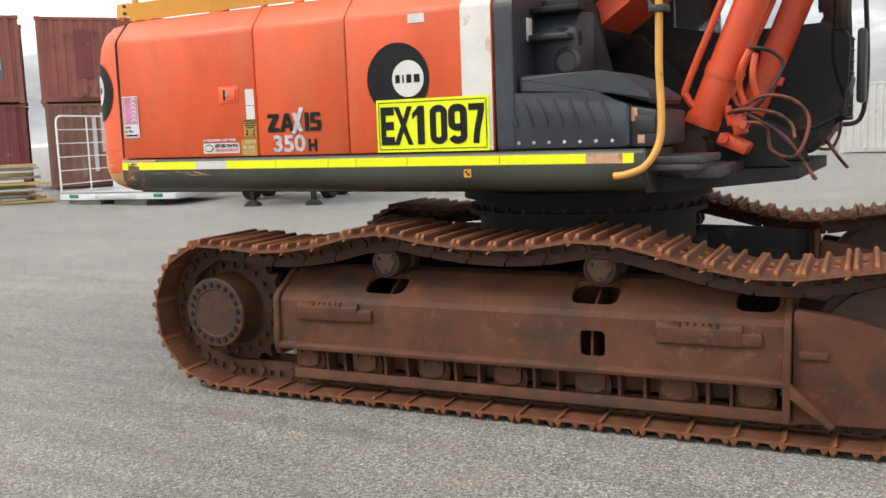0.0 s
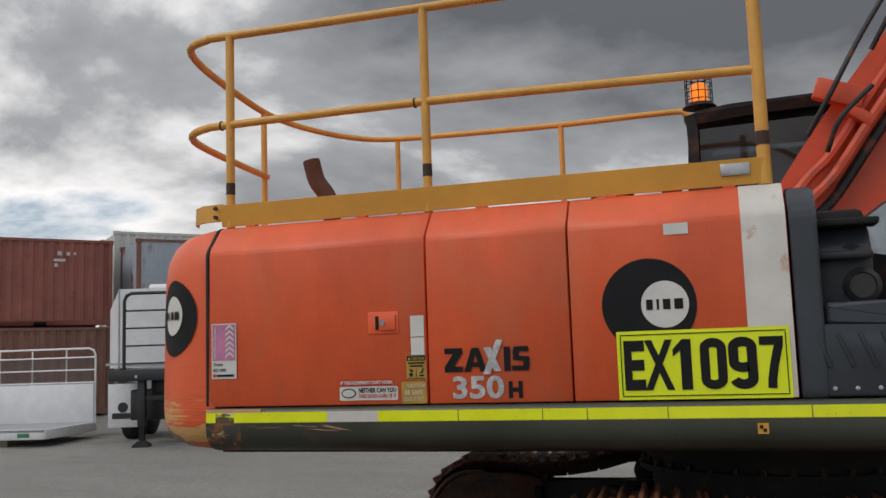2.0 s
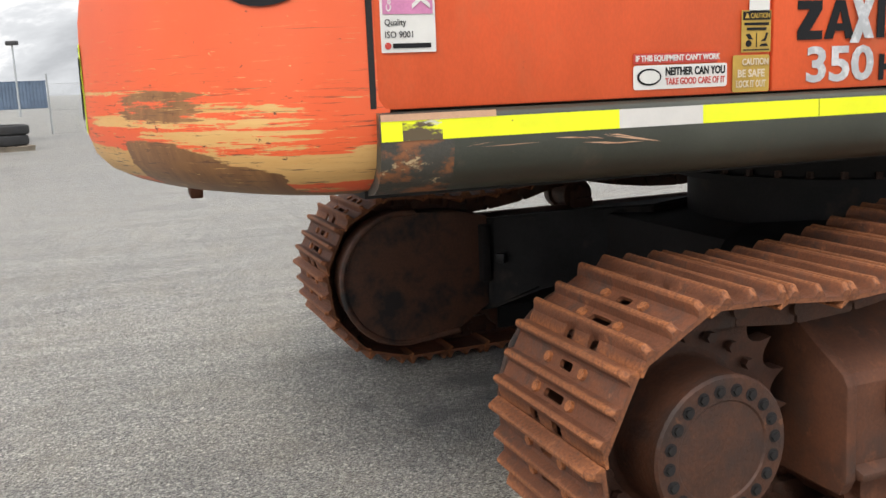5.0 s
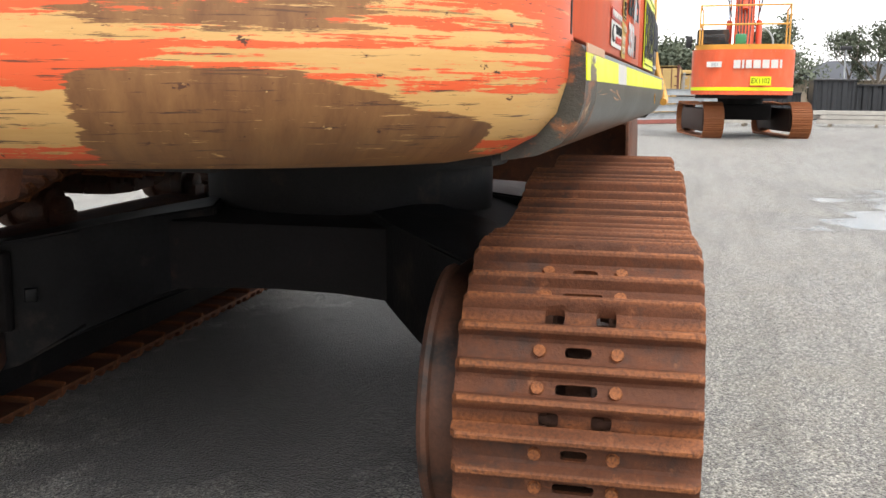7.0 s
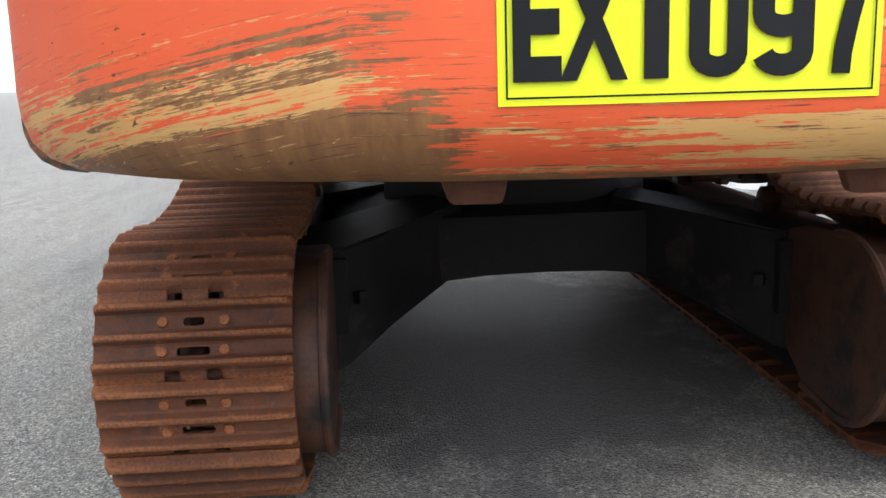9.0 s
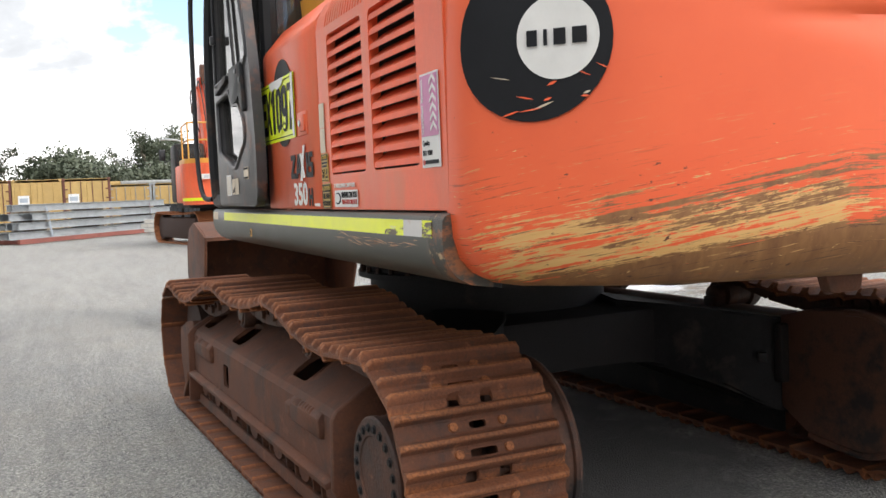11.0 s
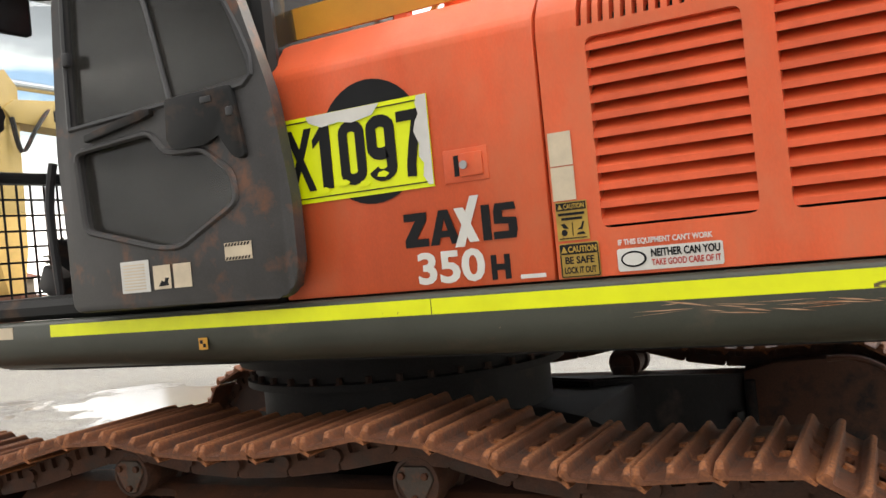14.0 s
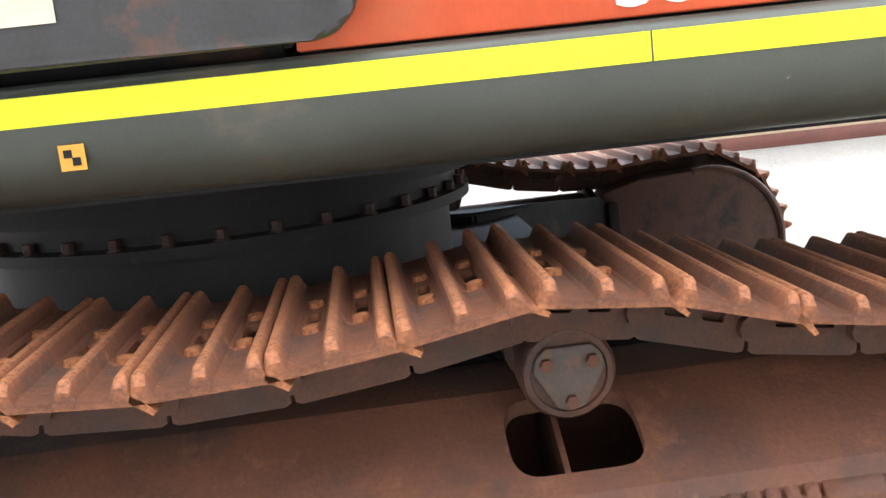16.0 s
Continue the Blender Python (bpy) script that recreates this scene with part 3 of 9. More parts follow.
    oil_shade_sum.inputs[1].default_value = 0.7
    l.new(og.outputs["Fac"], oil_shade_sum.inputs[0])
    l.new(noise_tex(3.0, 6, 0.65), oil_shade_sum.inputs[2])
    oil_shade = ramp(oil_shade_sum.outputs[0], (0.62, (1, 1, 1)), (0.78, (0.20, 0.195, 0.19)))
    col = mix("MULTIPLY", 1.0, col, oil_shade)
    wet = ramp(both.outputs[0], (0.78, (0, 0, 0)), (0.85, (1, 1, 1)))
    moist = ramp(both.outputs[0], (0.66, (1, 1, 1)), (0.80, (0.6, 0.6, 0.6)))
    col = mix("MULTIPLY", 1.0, col, moist)
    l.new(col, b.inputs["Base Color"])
    rr = n.new("ShaderNodeMapRange")
    rr.inputs["To Min"].default_value, rr.inputs["To Max"].default_value = 0.58, 0.06
    b.inputs["Sheen Weight"].default_value, b.inputs["Sheen Roughness"].default_value = 0.35, 0.40
    l.new(wet, rr.inputs[0])
    l.new(rr.outputs[0], b.inputs["Roughness"])
    bp = n.new("ShaderNodeBump")
    bp.inputs["Distance"].default_value = 0.008
    st = n.new("ShaderNodeMapRange")
    st.inputs["To Min"].default_value, st.inputs["To Max"].default_value = 1.0, 0.04
    l.new(wet, st.inputs[0])
    l.new(st.outputs[0], bp.inputs["Strength"])
    inv = n.new("ShaderNodeMath")
    inv.operation = "MULTIPLY"
    inv.inputs[1].default_value = -1.0
    l.new(vo.outputs["Distance"], inv.inputs[0])
    l.new(inv.outputs[0], bp.inputs["Height"])
    l.new(bp.outputs[0], b.inputs["Normal"])
    return m


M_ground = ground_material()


# ---- building blocks ----
def bmnew():
    return bmesh.new()


def finish(bm, name, mat, sharp=38):
    bmesh.ops.remove_doubles(bm, verts=bm.verts, dist=1e-5)
    bmesh.ops.recalc_face_normals(bm, faces=bm.faces)
    me = bpy.data.meshes.new(name)
    bm.to_mesh(me)
    bm.free()
    me.materials.append(mat)
    for p in me.polygons:
        p.use_smooth = True
    me.set_sharp_from_angle(angle=radians(sharp))
    return me


def part(name, bm, mat, parent=None, label="", sharp=38):
    me = bm if isinstance(bm, bpy.types.Mesh) else finish(bm, name, mat, sharp)
    ob = new(name, me)
    if parent is not None:
        ob.parent = parent
    if label:
        tagged(ob, label)
    return ob


def thing(name, label, category, at=(0, 0, 0), group="", kind=""):
    ob = new(name)
    ob.location = at
    ob.empty_display_size = 0.2
    return tagged(ob, label, category, group, kind)


def box(bm, c, s, rot=None, bevel=0.0, seg=2):
    r = bmesh.ops.create_cube(bm, size=1.0)
    m = Matrix.Translation(c) @ (rot.to_4x4() if rot else Matrix.Identity(4)) @ Matrix.Diagonal((*s, 1))
    bmesh.ops.transform(bm, matrix=m, verts=r["verts"])
    if bevel:
        es = list({e for v in r["verts"] for e in v.link_edges})
        bmesh.ops.bevel(bm, geom=es, offset=bevel, segments=seg, profile=0.5, affect="EDGES")
    return bm


def prism(bm, pts, axis, a, b, bevel=0.0, seg=2):
    """Polygon pushed along an axis from a to b. pts are (x, z) for y, (y, z) for x, (x, y) for z."""
    def place(p, t):
        return {"y": (p[0], t, p[1]), "x": (t, p[0], p[1]), "z": (p[0], p[1], t)}[axis]
    lo = [bm.verts.new(place(p, a)) for p in pts]
    hi = [bm.verts.new(place(p, b)) for p in pts]
    n = len(pts)
    fs = [bm.faces.new(lo), bm.faces.new(hi[::-1])]
    for i in range(n):
        fs.append(bm.faces.new((lo[i], hi[i], hi[(i + 1) % n], lo[(i + 1) % n])))
    if bevel:
        es = list({e for f in fs for e in f.edges})
        bmesh.ops.bevel(bm, geom=es, offset=bevel, segments=seg, profile=0.5, affect="EDGES")
    return bm


def cyl(bm, p0, p1, r, r2=None, n=20, cap=True):
    p0, p1 = Vector(p0), Vector(p1)
    d = p1 - p0
    q = d.to_track_quat("Z", "Y").to_matrix()
    r2 = r if r2 is None else r2
    a = [bm.verts.new(p0 + q @ Vector((r * math.cos(t), r * math.sin(t), 0))) for t in [2 * math.pi * i / n for i in range(n)]]
    b = [bm.verts.new(p1 + q @ Vector((r2 * math.cos(t), r2 * math.sin(t), 0))) for t in [2 * math.pi * i / n for i in range(n)]]
    for i in range(n):
        bm.faces.new((a[i], a[(i + 1) % n], b[(i + 1) % n], b[i]))
    if cap:
        bm.faces.new(a[::-1])
        bm.faces.new(b)
    return bm


def lathe(bm, origin, axis, profile, n=28):
    """Profile of (radius, distance along axis) turned about the axis through origin."""
    o, d = Vector(origin), Vector(axis).normalized()
    q = d.to_track_quat("Z", "Y").to_matrix()
    rings = []
    for r, h in profile:
        rings.append([bm.verts.new(o + q @ Vector((r * math.cos(t), r * math.sin(t), h))) for t in [2 * math.pi * i / n for i in range(n)]])
    for a, b in zip(rings, rings[1:]):
        for i in range(n):
            bm.faces.new((a[i], a[(i + 1) % n], b[(i + 1) % n], b[i]))
    bm.faces.new(rings[0][::-1])
    bm.faces.new(rings[-1])
    return bm


def smooth_line(pts, per=6):
    pts = [Vector(p) for p in pts]
    out = []
    for i in range(len(pts) - 1):
        p0, p1, p2, p3 = pts[max(i - 1, 0)], pts[i], pts[i + 1], pts[min(i + 2, len(pts) - 1)]
        for k in range(per):
            t = k / per
            out.append(0.5 * ((2 * p1) + (p2 - p0) * t + (2 * p0 - 5 * p1 + 4 * p2 - p3) * t * t + (3 * p1 - p0 - 3 * p2 + p3) * t ** 3))
    out.append(pts[-1])
    return out


def tube(bm, pts, r, n=8, smooth=0):
    pts = smooth_line(pts, smooth) if smooth else [Vector(p) for p in pts]
    rings, up = [], None
    for i, p in enumerate(pts):
        d = (pts[min(i + 1, len(pts) - 1)] - pts[max(i - 1, 0)]).normalized()
        if up is None:
            up = d.orthogonal().normalized()
        up = (up - d * up.dot(d)).normalized()
        side = d.cross(up)
        rings.append([bm.verts.new(p + r * (up * math.cos(t) + side * math.sin(t))) for t in [2 * math.pi * k / n for k in range(n)]])
    for a, b in zip(rings, rings[1:]):
        for i in range(n):
            bm.faces.new((a[i], a[(i + 1) % n], b[(i + 1) % n], b[i]))
    bm.faces.new(rings[0][::-1])
    bm.faces.new(rings[-1])
    return bm


def rounded(pts, r, n=4):
    """A polygon with its corners rounded."""
    out, k = [], len(pts)
    for i in range(k):
        p, a, b = Vector(pts[i]), Vector(pts[i - 1]), Vector(pts[(i + 1) % k])
        u, v = (a - p), (b - p)
        d = min(r, u.length * 0.45, v.length * 0.45)
        s, e = p + u.normalized() * d, p + v.normalized() * d
        for j in range(n + 1):
            t = j / n
            out.append(tuple((1 - t) ** 2 * s + 2 * t * (1 - t) * p + t * t * e))
    return out


def cut(me, cutter_bm):
    """Mesh me with the cutter taken away."""
    a, c = bpy.data.objects.new("solid", me), bpy.data.objects.new("cutter", finish(cutter_bm, "cutter", M_dark))
    scene.collection.objects.link(a)
    scene.collection.objects.link(c)
    md = a.modifiers.new("cut", "BOOLEAN")
    md.object, md.operation, md.solver = c, "DIFFERENCE", "EXACT"
    res = bpy.data.meshes.new_from_object(a.evaluated_get(bpy.context.evaluated_depsgraph_get()))
    mats = [m for m in me.materials]
    bpy.data.objects.remove(a)
    bpy.data.objects.remove(c)
    res.materials.clear()
    for m in mats:
        res.materials.append(m)
    for p in res.polygons:
        p.material_index = 0
    return res


def arc(cx, cy, rx, ry, a0, a1, n=8):
    return [(cx + rx * math.cos(radians(a0 + (a1 - a0) * i / n)), cy + ry * math.sin(radians(a0 + (a1 - a0) * i / n))) for i in range(n + 1)]


# centre lines of heavy condensed digits in a unit box, drawn with a stroke a third of the width
GLYPHS = {
    "0": arc(0.5, 0.80, 0.325, 0.115, 0, 180) + arc(0.5, 0.20, 0.325, 0.115, 180, 360) + [(0.825, 0.80)],
    "9": arc(0.5, 0.20, 0.325, 0.115, 190, 360) + arc(0.5, 0.80, 0.325, 0.115, 0, 180) + arc(0.5, 0.52, 0.325, 0.11, 180, 290, 6) + [(0.70, 0.43)],
    "7": [(0.02, 0.917), (0.79, 0.917), (0.78, 0.83), (0.58, 0.45), (0.47, 0.18), (0.45, 0.0)],
}


def glyph(line, width, height, depth):
    """A heavy stroke along a centre line, its ends cut square."""
    pts = [Vector((x * width, y * height)) for x, y in line]
    half, b = 0.176 * width, bmesh.new()
    closed = (pts[0] - pts[-1]).length < 1e-4
    rows = []
    for i, p in enumerate(pts):
        a = pts[i - 1] if i else (pts[-2] if closed else p)
        c = pts[i + 1] if i < len(pts) - 1 else (pts[1] if closed else p)
        d0, d1 = (p - a).normalized() if (p - a).length else None, (c - p).normalized() if (c - p).length else None
        d0, d1 = d0 or d1, d1 or d0
        n0, n1 = Vector((-d0.y, d0.x)), Vector((-d1.y, d1.x))
        m = (n0 + n1).normalized()
        m = m * (half / max(0.6, m.dot(n0)))
        rows.append([b.verts.new((*(p + m), depth)), b.verts.new((*(p - m), depth)), b.verts.new((*(p + m), 0)), b.verts.new((*(p - m), 0))])
    for r, q in zip(rows, rows[1:]):
        b.faces.new((r[0], r[1], q[1], q[0]))
        b.faces.new((r[2], r[0], q[0], q[2]))
        b.faces.new((r[1], r[3], q[3], q[1]))
    me = bpy.data.meshes.new("lettering")
    bmesh.ops.recalc_face_normals(b, faces=b.faces)
    b.to_mesh(me)
    b.free()
    return me


def letters(txt, width, height, bold=0.0, depth=0.0012):
    """Mesh data of a word, its box from (0, 0) to (width, height) in its own x, y."""
    if txt == "1":
        me = bpy.data.meshes.new("lettering")
        b, w, h = bmesh.new(), width, height
        prism(b, [(0.42 * w, 0), (0.95 * w, 0), (0.95 * w, h), (0.52 * w, h), (0.05 * w, 0.80 * h), (0.05 * w, 0.66 * h), (0.42 * w, 0.78 * h)], "z", 0, depth)
        bmesh.ops.recalc_face_normals(b, faces=b.faces)
        b.to_mesh(me)
        b.free()
        return me
    if txt in GLYPHS:
        return glyph(GLYPHS[txt], width, height, depth)
    cu = bpy.data.curves.new("lettering", "FONT")
    cu.body, cu.offset, cu.extrude, cu.resolution_u = txt, bold, depth, 3
    ob = bpy.data.objects.new("lettering", cu)
    scene.collection.objects.link(ob)
    me = bpy.data.meshes.new_from_object(ob.evaluated_get(bpy.context.evaluated_depsgraph_get()))
    bpy.data.objects.remove(ob)
    co = np.empty(len(me.vertices) * 3)
    me.vertices.foreach_get("co", co)
    co = co.reshape(-1, 3)
    lo, hi = co.min(0), co.max(0)
    co[:, 0] = (co[:, 0] - lo[0]) / (hi[0] - lo[0]) * width
    co[:, 1] = (co[:, 1] - lo[1]) / (hi[1] - lo[1]) * height
    co[:, 2] = (co[:, 2] - lo[2]) / max(hi[2] - lo[2], 1e-6) * depth
    me.vertices.foreach_set("co", co.ravel())
    return me


class Face:
    """A flat side on which stickers and signs lie: u to the right, v up, n out of it."""

    def __init__(self, origin, u, v):
        self.o, self.u, self.v = Vector(origin), Vector(u), Vector(v)
        self.n = self.u.cross(self.v)

    def matrix(self, u, v, h):
        m = Matrix.Identity(4)
        for i, a in enumerate((self.u, self.v, self.n)):
            m[0][i], m[1][i], m[2][i] = a
        return Matrix.Translation(self.o + self.u * u + self.v * v + self.n * h) @ m

    def plate(self, name, mat, pts, parent, label="", h=0.003, t=0.0015):
        bm = bmnew()
        lo = [bm.verts.new((*p, 0)) for p in pts]
        hi = [bm.verts.new((*p, t)) for p in pts]
        bm.faces.new(lo[::-1])
        bm.faces.new(hi)
        for i in range(len(pts)):
            j = (i + 1) % len(pts)
            bm.faces.new((lo[i], lo[j], hi[j], hi[i]))
        bmesh.ops.transform(bm, matrix=self.matrix(0, 0, h), verts=bm.verts)
        return part(name, bm, mat, parent, label)

    def rect(self, name, mat, u0, v0, u1, v1, parent, label="", h=0.003, r=0.0):
        pts = [(u0, v0), (u1, v0), (u1, v1), (u0, v1)]
        return self.plate(name, mat, rounded(pts, r) if r else pts, parent, label, h)

    def disc(self, name, mat, u, v, r, parent, label="", h=0.003, n=40):
        return self.plate(name, mat, [(u + r * math.cos(2 * math.pi * i / n), v + r * math.sin(2 * math.pi * i / n)) for i in range(n)], parent, label, h)

    def text(self, txt, mat, u0, v0, u1, v1, parent, bold=0.0, h=0.006, name="lettering"):
        me = letters(txt, u1 - u0, v1 - v0, bold)
        me.materials.append(mat)
        me.transform(self.matrix(u0, v0, h))
        return part(name, me, mat, parent)


# ---- ground ----
def rise(x, y):
    """Height of the ground: level, rising very slightly towards the stacked containers."""
    d = -0.958 * x + 0.287 * y
    return 0.02 * min(7.5, max(0.0, d - 16.0))


bm = bmnew()
gx = [-420, -120, -60] + [-44 + 2 * i for i in range(20)] + [4, 60, 420]
gy = [-420, -60, -10] + [-4 + 2 * i for i in range(24)] + [60, 120, 420]
grid = [[bm.verts.new((x, y, rise(x, y))) for y in gy] for x in gx]
for i in range(len(gx) - 1):
    for j in range(len(gy) - 1):
        bm.faces.new((grid[i][j], grid[i + 1][j], grid[i + 1][j + 1], grid[i][j + 1]))
tagged(part("ground", bm, M_ground, None, "", 180), "grey stone-chip sealed yard with oily stains, damp patches and painted shade under the machine", "ground", kind="structure")

# ---- the excavator ----
# x runs forward along the machine, y to its left; the slew axis stands at x = 0.2
YR, YL = -1.395, 1.43
GAUGE = 1.28
# the undercarriage stands turned a little under the house
UNDER = pose(-0.08, 0.04, 0, 0, 0, 3.4)
SQUEEZE = Matrix.Translation((-1.3, 0, 0)) @ Matrix.Diagonal((0.978, 1, 1, 1)) @ Matrix.Translation((1.3, 0, 0))
SILL, FOLD = 1.404, 2.17
excavator = thing("excavator", "weathered orange excavator on rusty tracks standing on the yard", "excavator")
EX = excavator


# -- tracks --
def chain_line():
    """Closed line of the link pins in (x, z): rear sprocket, sagging top run over two carrier rollers, front idler, flat bottom run."""
    pts = []
    for i in range(13):
        a = radians(270 - 180 * i / 12)
        pts.append((-1.80 + 0.365 * math.cos(a), 0.475 + 0.365 * math.sin(a)))
    top = [(-1.80, 0.84), (-1.44, 0.80), (-1.06, 0.835), (-0.69, 0.922), (-0.34, 0.872), (-0.04, 0.848), (0.25, 0.862), (0.54, 0.905),
           (0.88, 0.835), (1.22, 0.755), (1.54, 0.75), (1.87, 0.815)]
    pts += [(v.x, v.y) for v in smooth_line([(*p, 0) for p in top], 5)][1:-1]
    for i in range(13):
        a = radians(90 - 180 * i / 12)
        pts.append((1.87 + 0.352 * math.cos(a), 0.462 + 0.352 * math.sin(a)))
    return pts


def along_chain(n, phase):
    """n joints at even steps along the chain, counted from the sprocket's rear at the polar angle phase."""
    pts = chain_line()
    pts = pts + [pts[0]]
    acc = [0]
    for a, b in zip(pts, pts[1:]):
        acc.append(acc[-1] + math.hypot(b[0] - a[0], b[1] - a[1]))
    total = acc[-1]
    s0 = 0.365 * radians(270 - phase)
    out = []
    for k in range(n + 1):
        s = (s0 + total * k / n) % total
        i = max(j for j in range(len(acc) - 1) if acc[j] <= s)
        t = (s - acc[i]) / max(acc[i + 1] - acc[i], 1e-9)
        out.append((pts[i][0] + (pts[i + 1][0] - pts[i][0]) * t, pts[i][1] + (pts[i + 1][1] - pts[i][1]) * t))
    return out


def shoe_mesh():
    """Triple-grouser shoe: local x along the chain, y across (0.6 m), z outwards; slots and link notches cut through."""
    half = 0.293
    prof = [(-0.110, 0.056), (-0.116, 0.063), (-0.113, 0.074), (-0.106, 0.100), (-0.100, 0.105), (-0.091, 0.105), (-0.085, 0.100), (-0.076, 0.074), (-0.068, 0.069),
            (-0.028, 0.069), (-0.020, 0.074), (-0.012, 0.098), (-0.007, 0.102), (0.003, 0.102), (0.008, 0.098), (0.017, 0.074), (0.025, 0.069), (0.056, 0.069), (0.064, 0.074),
            (0.073, 0.100), (0.078, 0.104), (0.087, 0.104), (0.093, 0.098), (0.103, 0.073), (0.116, 0.063), (0.136, 0.044), (0.131, 0.038), (0.104, 0.055), (-0.09, 0.056)]
    prof = [(-x, z) for x, z in prof[::-1]]
    bm = bmnew()
    ys = [-half, -half + 0.014, -0.16, 0.0, 0.16, half - 0.014, half]
    rings = []
    for y in ys:
        end = abs(abs(y) - half) < 1e-6
        rings.append([bm.verts.new((x * (0.985 if end else 1), y, 0.064 + (z - 0.064) * (0.55 if end and z > 0.07 else 1))) for x, z in prof])
    n = len(prof)
    for a, b in zip(rings, rings[1:]):
        for i in range(n):
            bm.faces.new((a[i], a[(i + 1) % n], b[(i + 1) % n], b[i]))
    bm.faces.new(rings[0][::-1])
    bm.faces.new(rings[-1])
    me = finish(bm, "track_shoe", M_shoe, 30)
    k = bmnew()
    for x, w in ((0.047, 0.032), (-0.043, 0.050)):
        prism(k, rounded([(x - 0.013, -w), (x + 0.013, -w), (x + 0.013, w), (x - 0.013, w)], 0.012, 3), "z", 0.03, 0.13)
    for y in (-0.062, 0.062):
        prism(k, rounded([(-0.13, y - 0.024), (-0.098, y - 0.024), (-0.098, y + 0.024), (-0.13, y + 0.024)], 0.012, 3), "z", 0.03, 0.13)
    me = cut(me, k)
    b2 = bmesh.new()
    b2.from_mesh(me)
    for x in (0.047, -0.043):
        for y in (-0.092, 0.092):
            cyl(b2, (x, y, 0.060), (x, y, 0.079), 0.019, 0.015, n=9)
    return finish(b2, "track_shoe", M_shoe, 30)


SHOE = shoe_mesh()


def link_mesh():
    """One side link, 1 long, with two bolt pockets and a raised pin boss at one end."""
    bm = bmnew()
    prism(bm, [(-0.49, -0.046), (-0.44, -0.052), (0.44, -0.052), (0.49, -0.046), (0.49, 0.040), (0.44, 0.054), (-0.44, 0.054), (-0.49, 0.040)], "y", 0.068, 0.105)
    me = finish(bm, "link", M_link, 30)
    k = bmnew()
    for u in (-0.17, 0.17):
        prism(k, rounded([(u - 0.10, 0.0), (u + 0.10, 0.0), (u + 0.10, 0.040), (u - 0.10, 0.040)], 0.015, 3), "y", 0.085, 0.12)
    return cut(me, k)


LINK = link_mesh()


def track(side, phase):
    cy = GAUGE * side
    joints = along_chain(45, phase)
    bm = bmnew()
    for (x0, z0), (x1, z1) in zip(joints, joints[1:]):
        d = Vector((x1 - x0, 0, z1 - z0))
        ln = d.length
        d.normalize()
        nrm = Vector((-d.z, 0, d.x))
        rot = Matrix((d, Vector((0, 1, 0)), nrm)).transposed()
        mid = Vector(((x0 + x1) / 2, cy, (z0 + z1) / 2))
        for s in (-1, 1):
            t = LINK.copy()
            t.transform(Matrix.Translation(mid) @ rot.to_4x4() @ Matrix.Diagonal((ln, s, 1, 1)))
            if s < 0:
                t.flip_normals()
            bm.from_mesh(t)
            bpy.data.meshes.remove(t)
        cyl(bm, (x0, cy - 0.125, z0), (x0, cy + 0.125, z0), 0.026, n=10)
    chain = part("track_chain", bm, M_link, EX, "rusted chain of links and pins round sprocket and idler")
    for (x0, z0), (x1, z1) in zip(joints, joints[1:]):
        d = Vector((x1 - x0, 0, z1 - z0)).normalized()
        nrm = Vector((-d.z, 0, d.x))
        m = Matrix((d, Vector((0, 1, 0)), nrm)).transposed().to_4x4()
        ob = part("track_shoe", SHOE, M_shoe, chain)
        ob.matrix_local = Matrix.Translation(((x0 + x1) / 2, cy, (z0 + z1) / 2)) @ m
    chain.matrix_local = UNDER
    return chain


track(-1, 137)
track(1, 137)


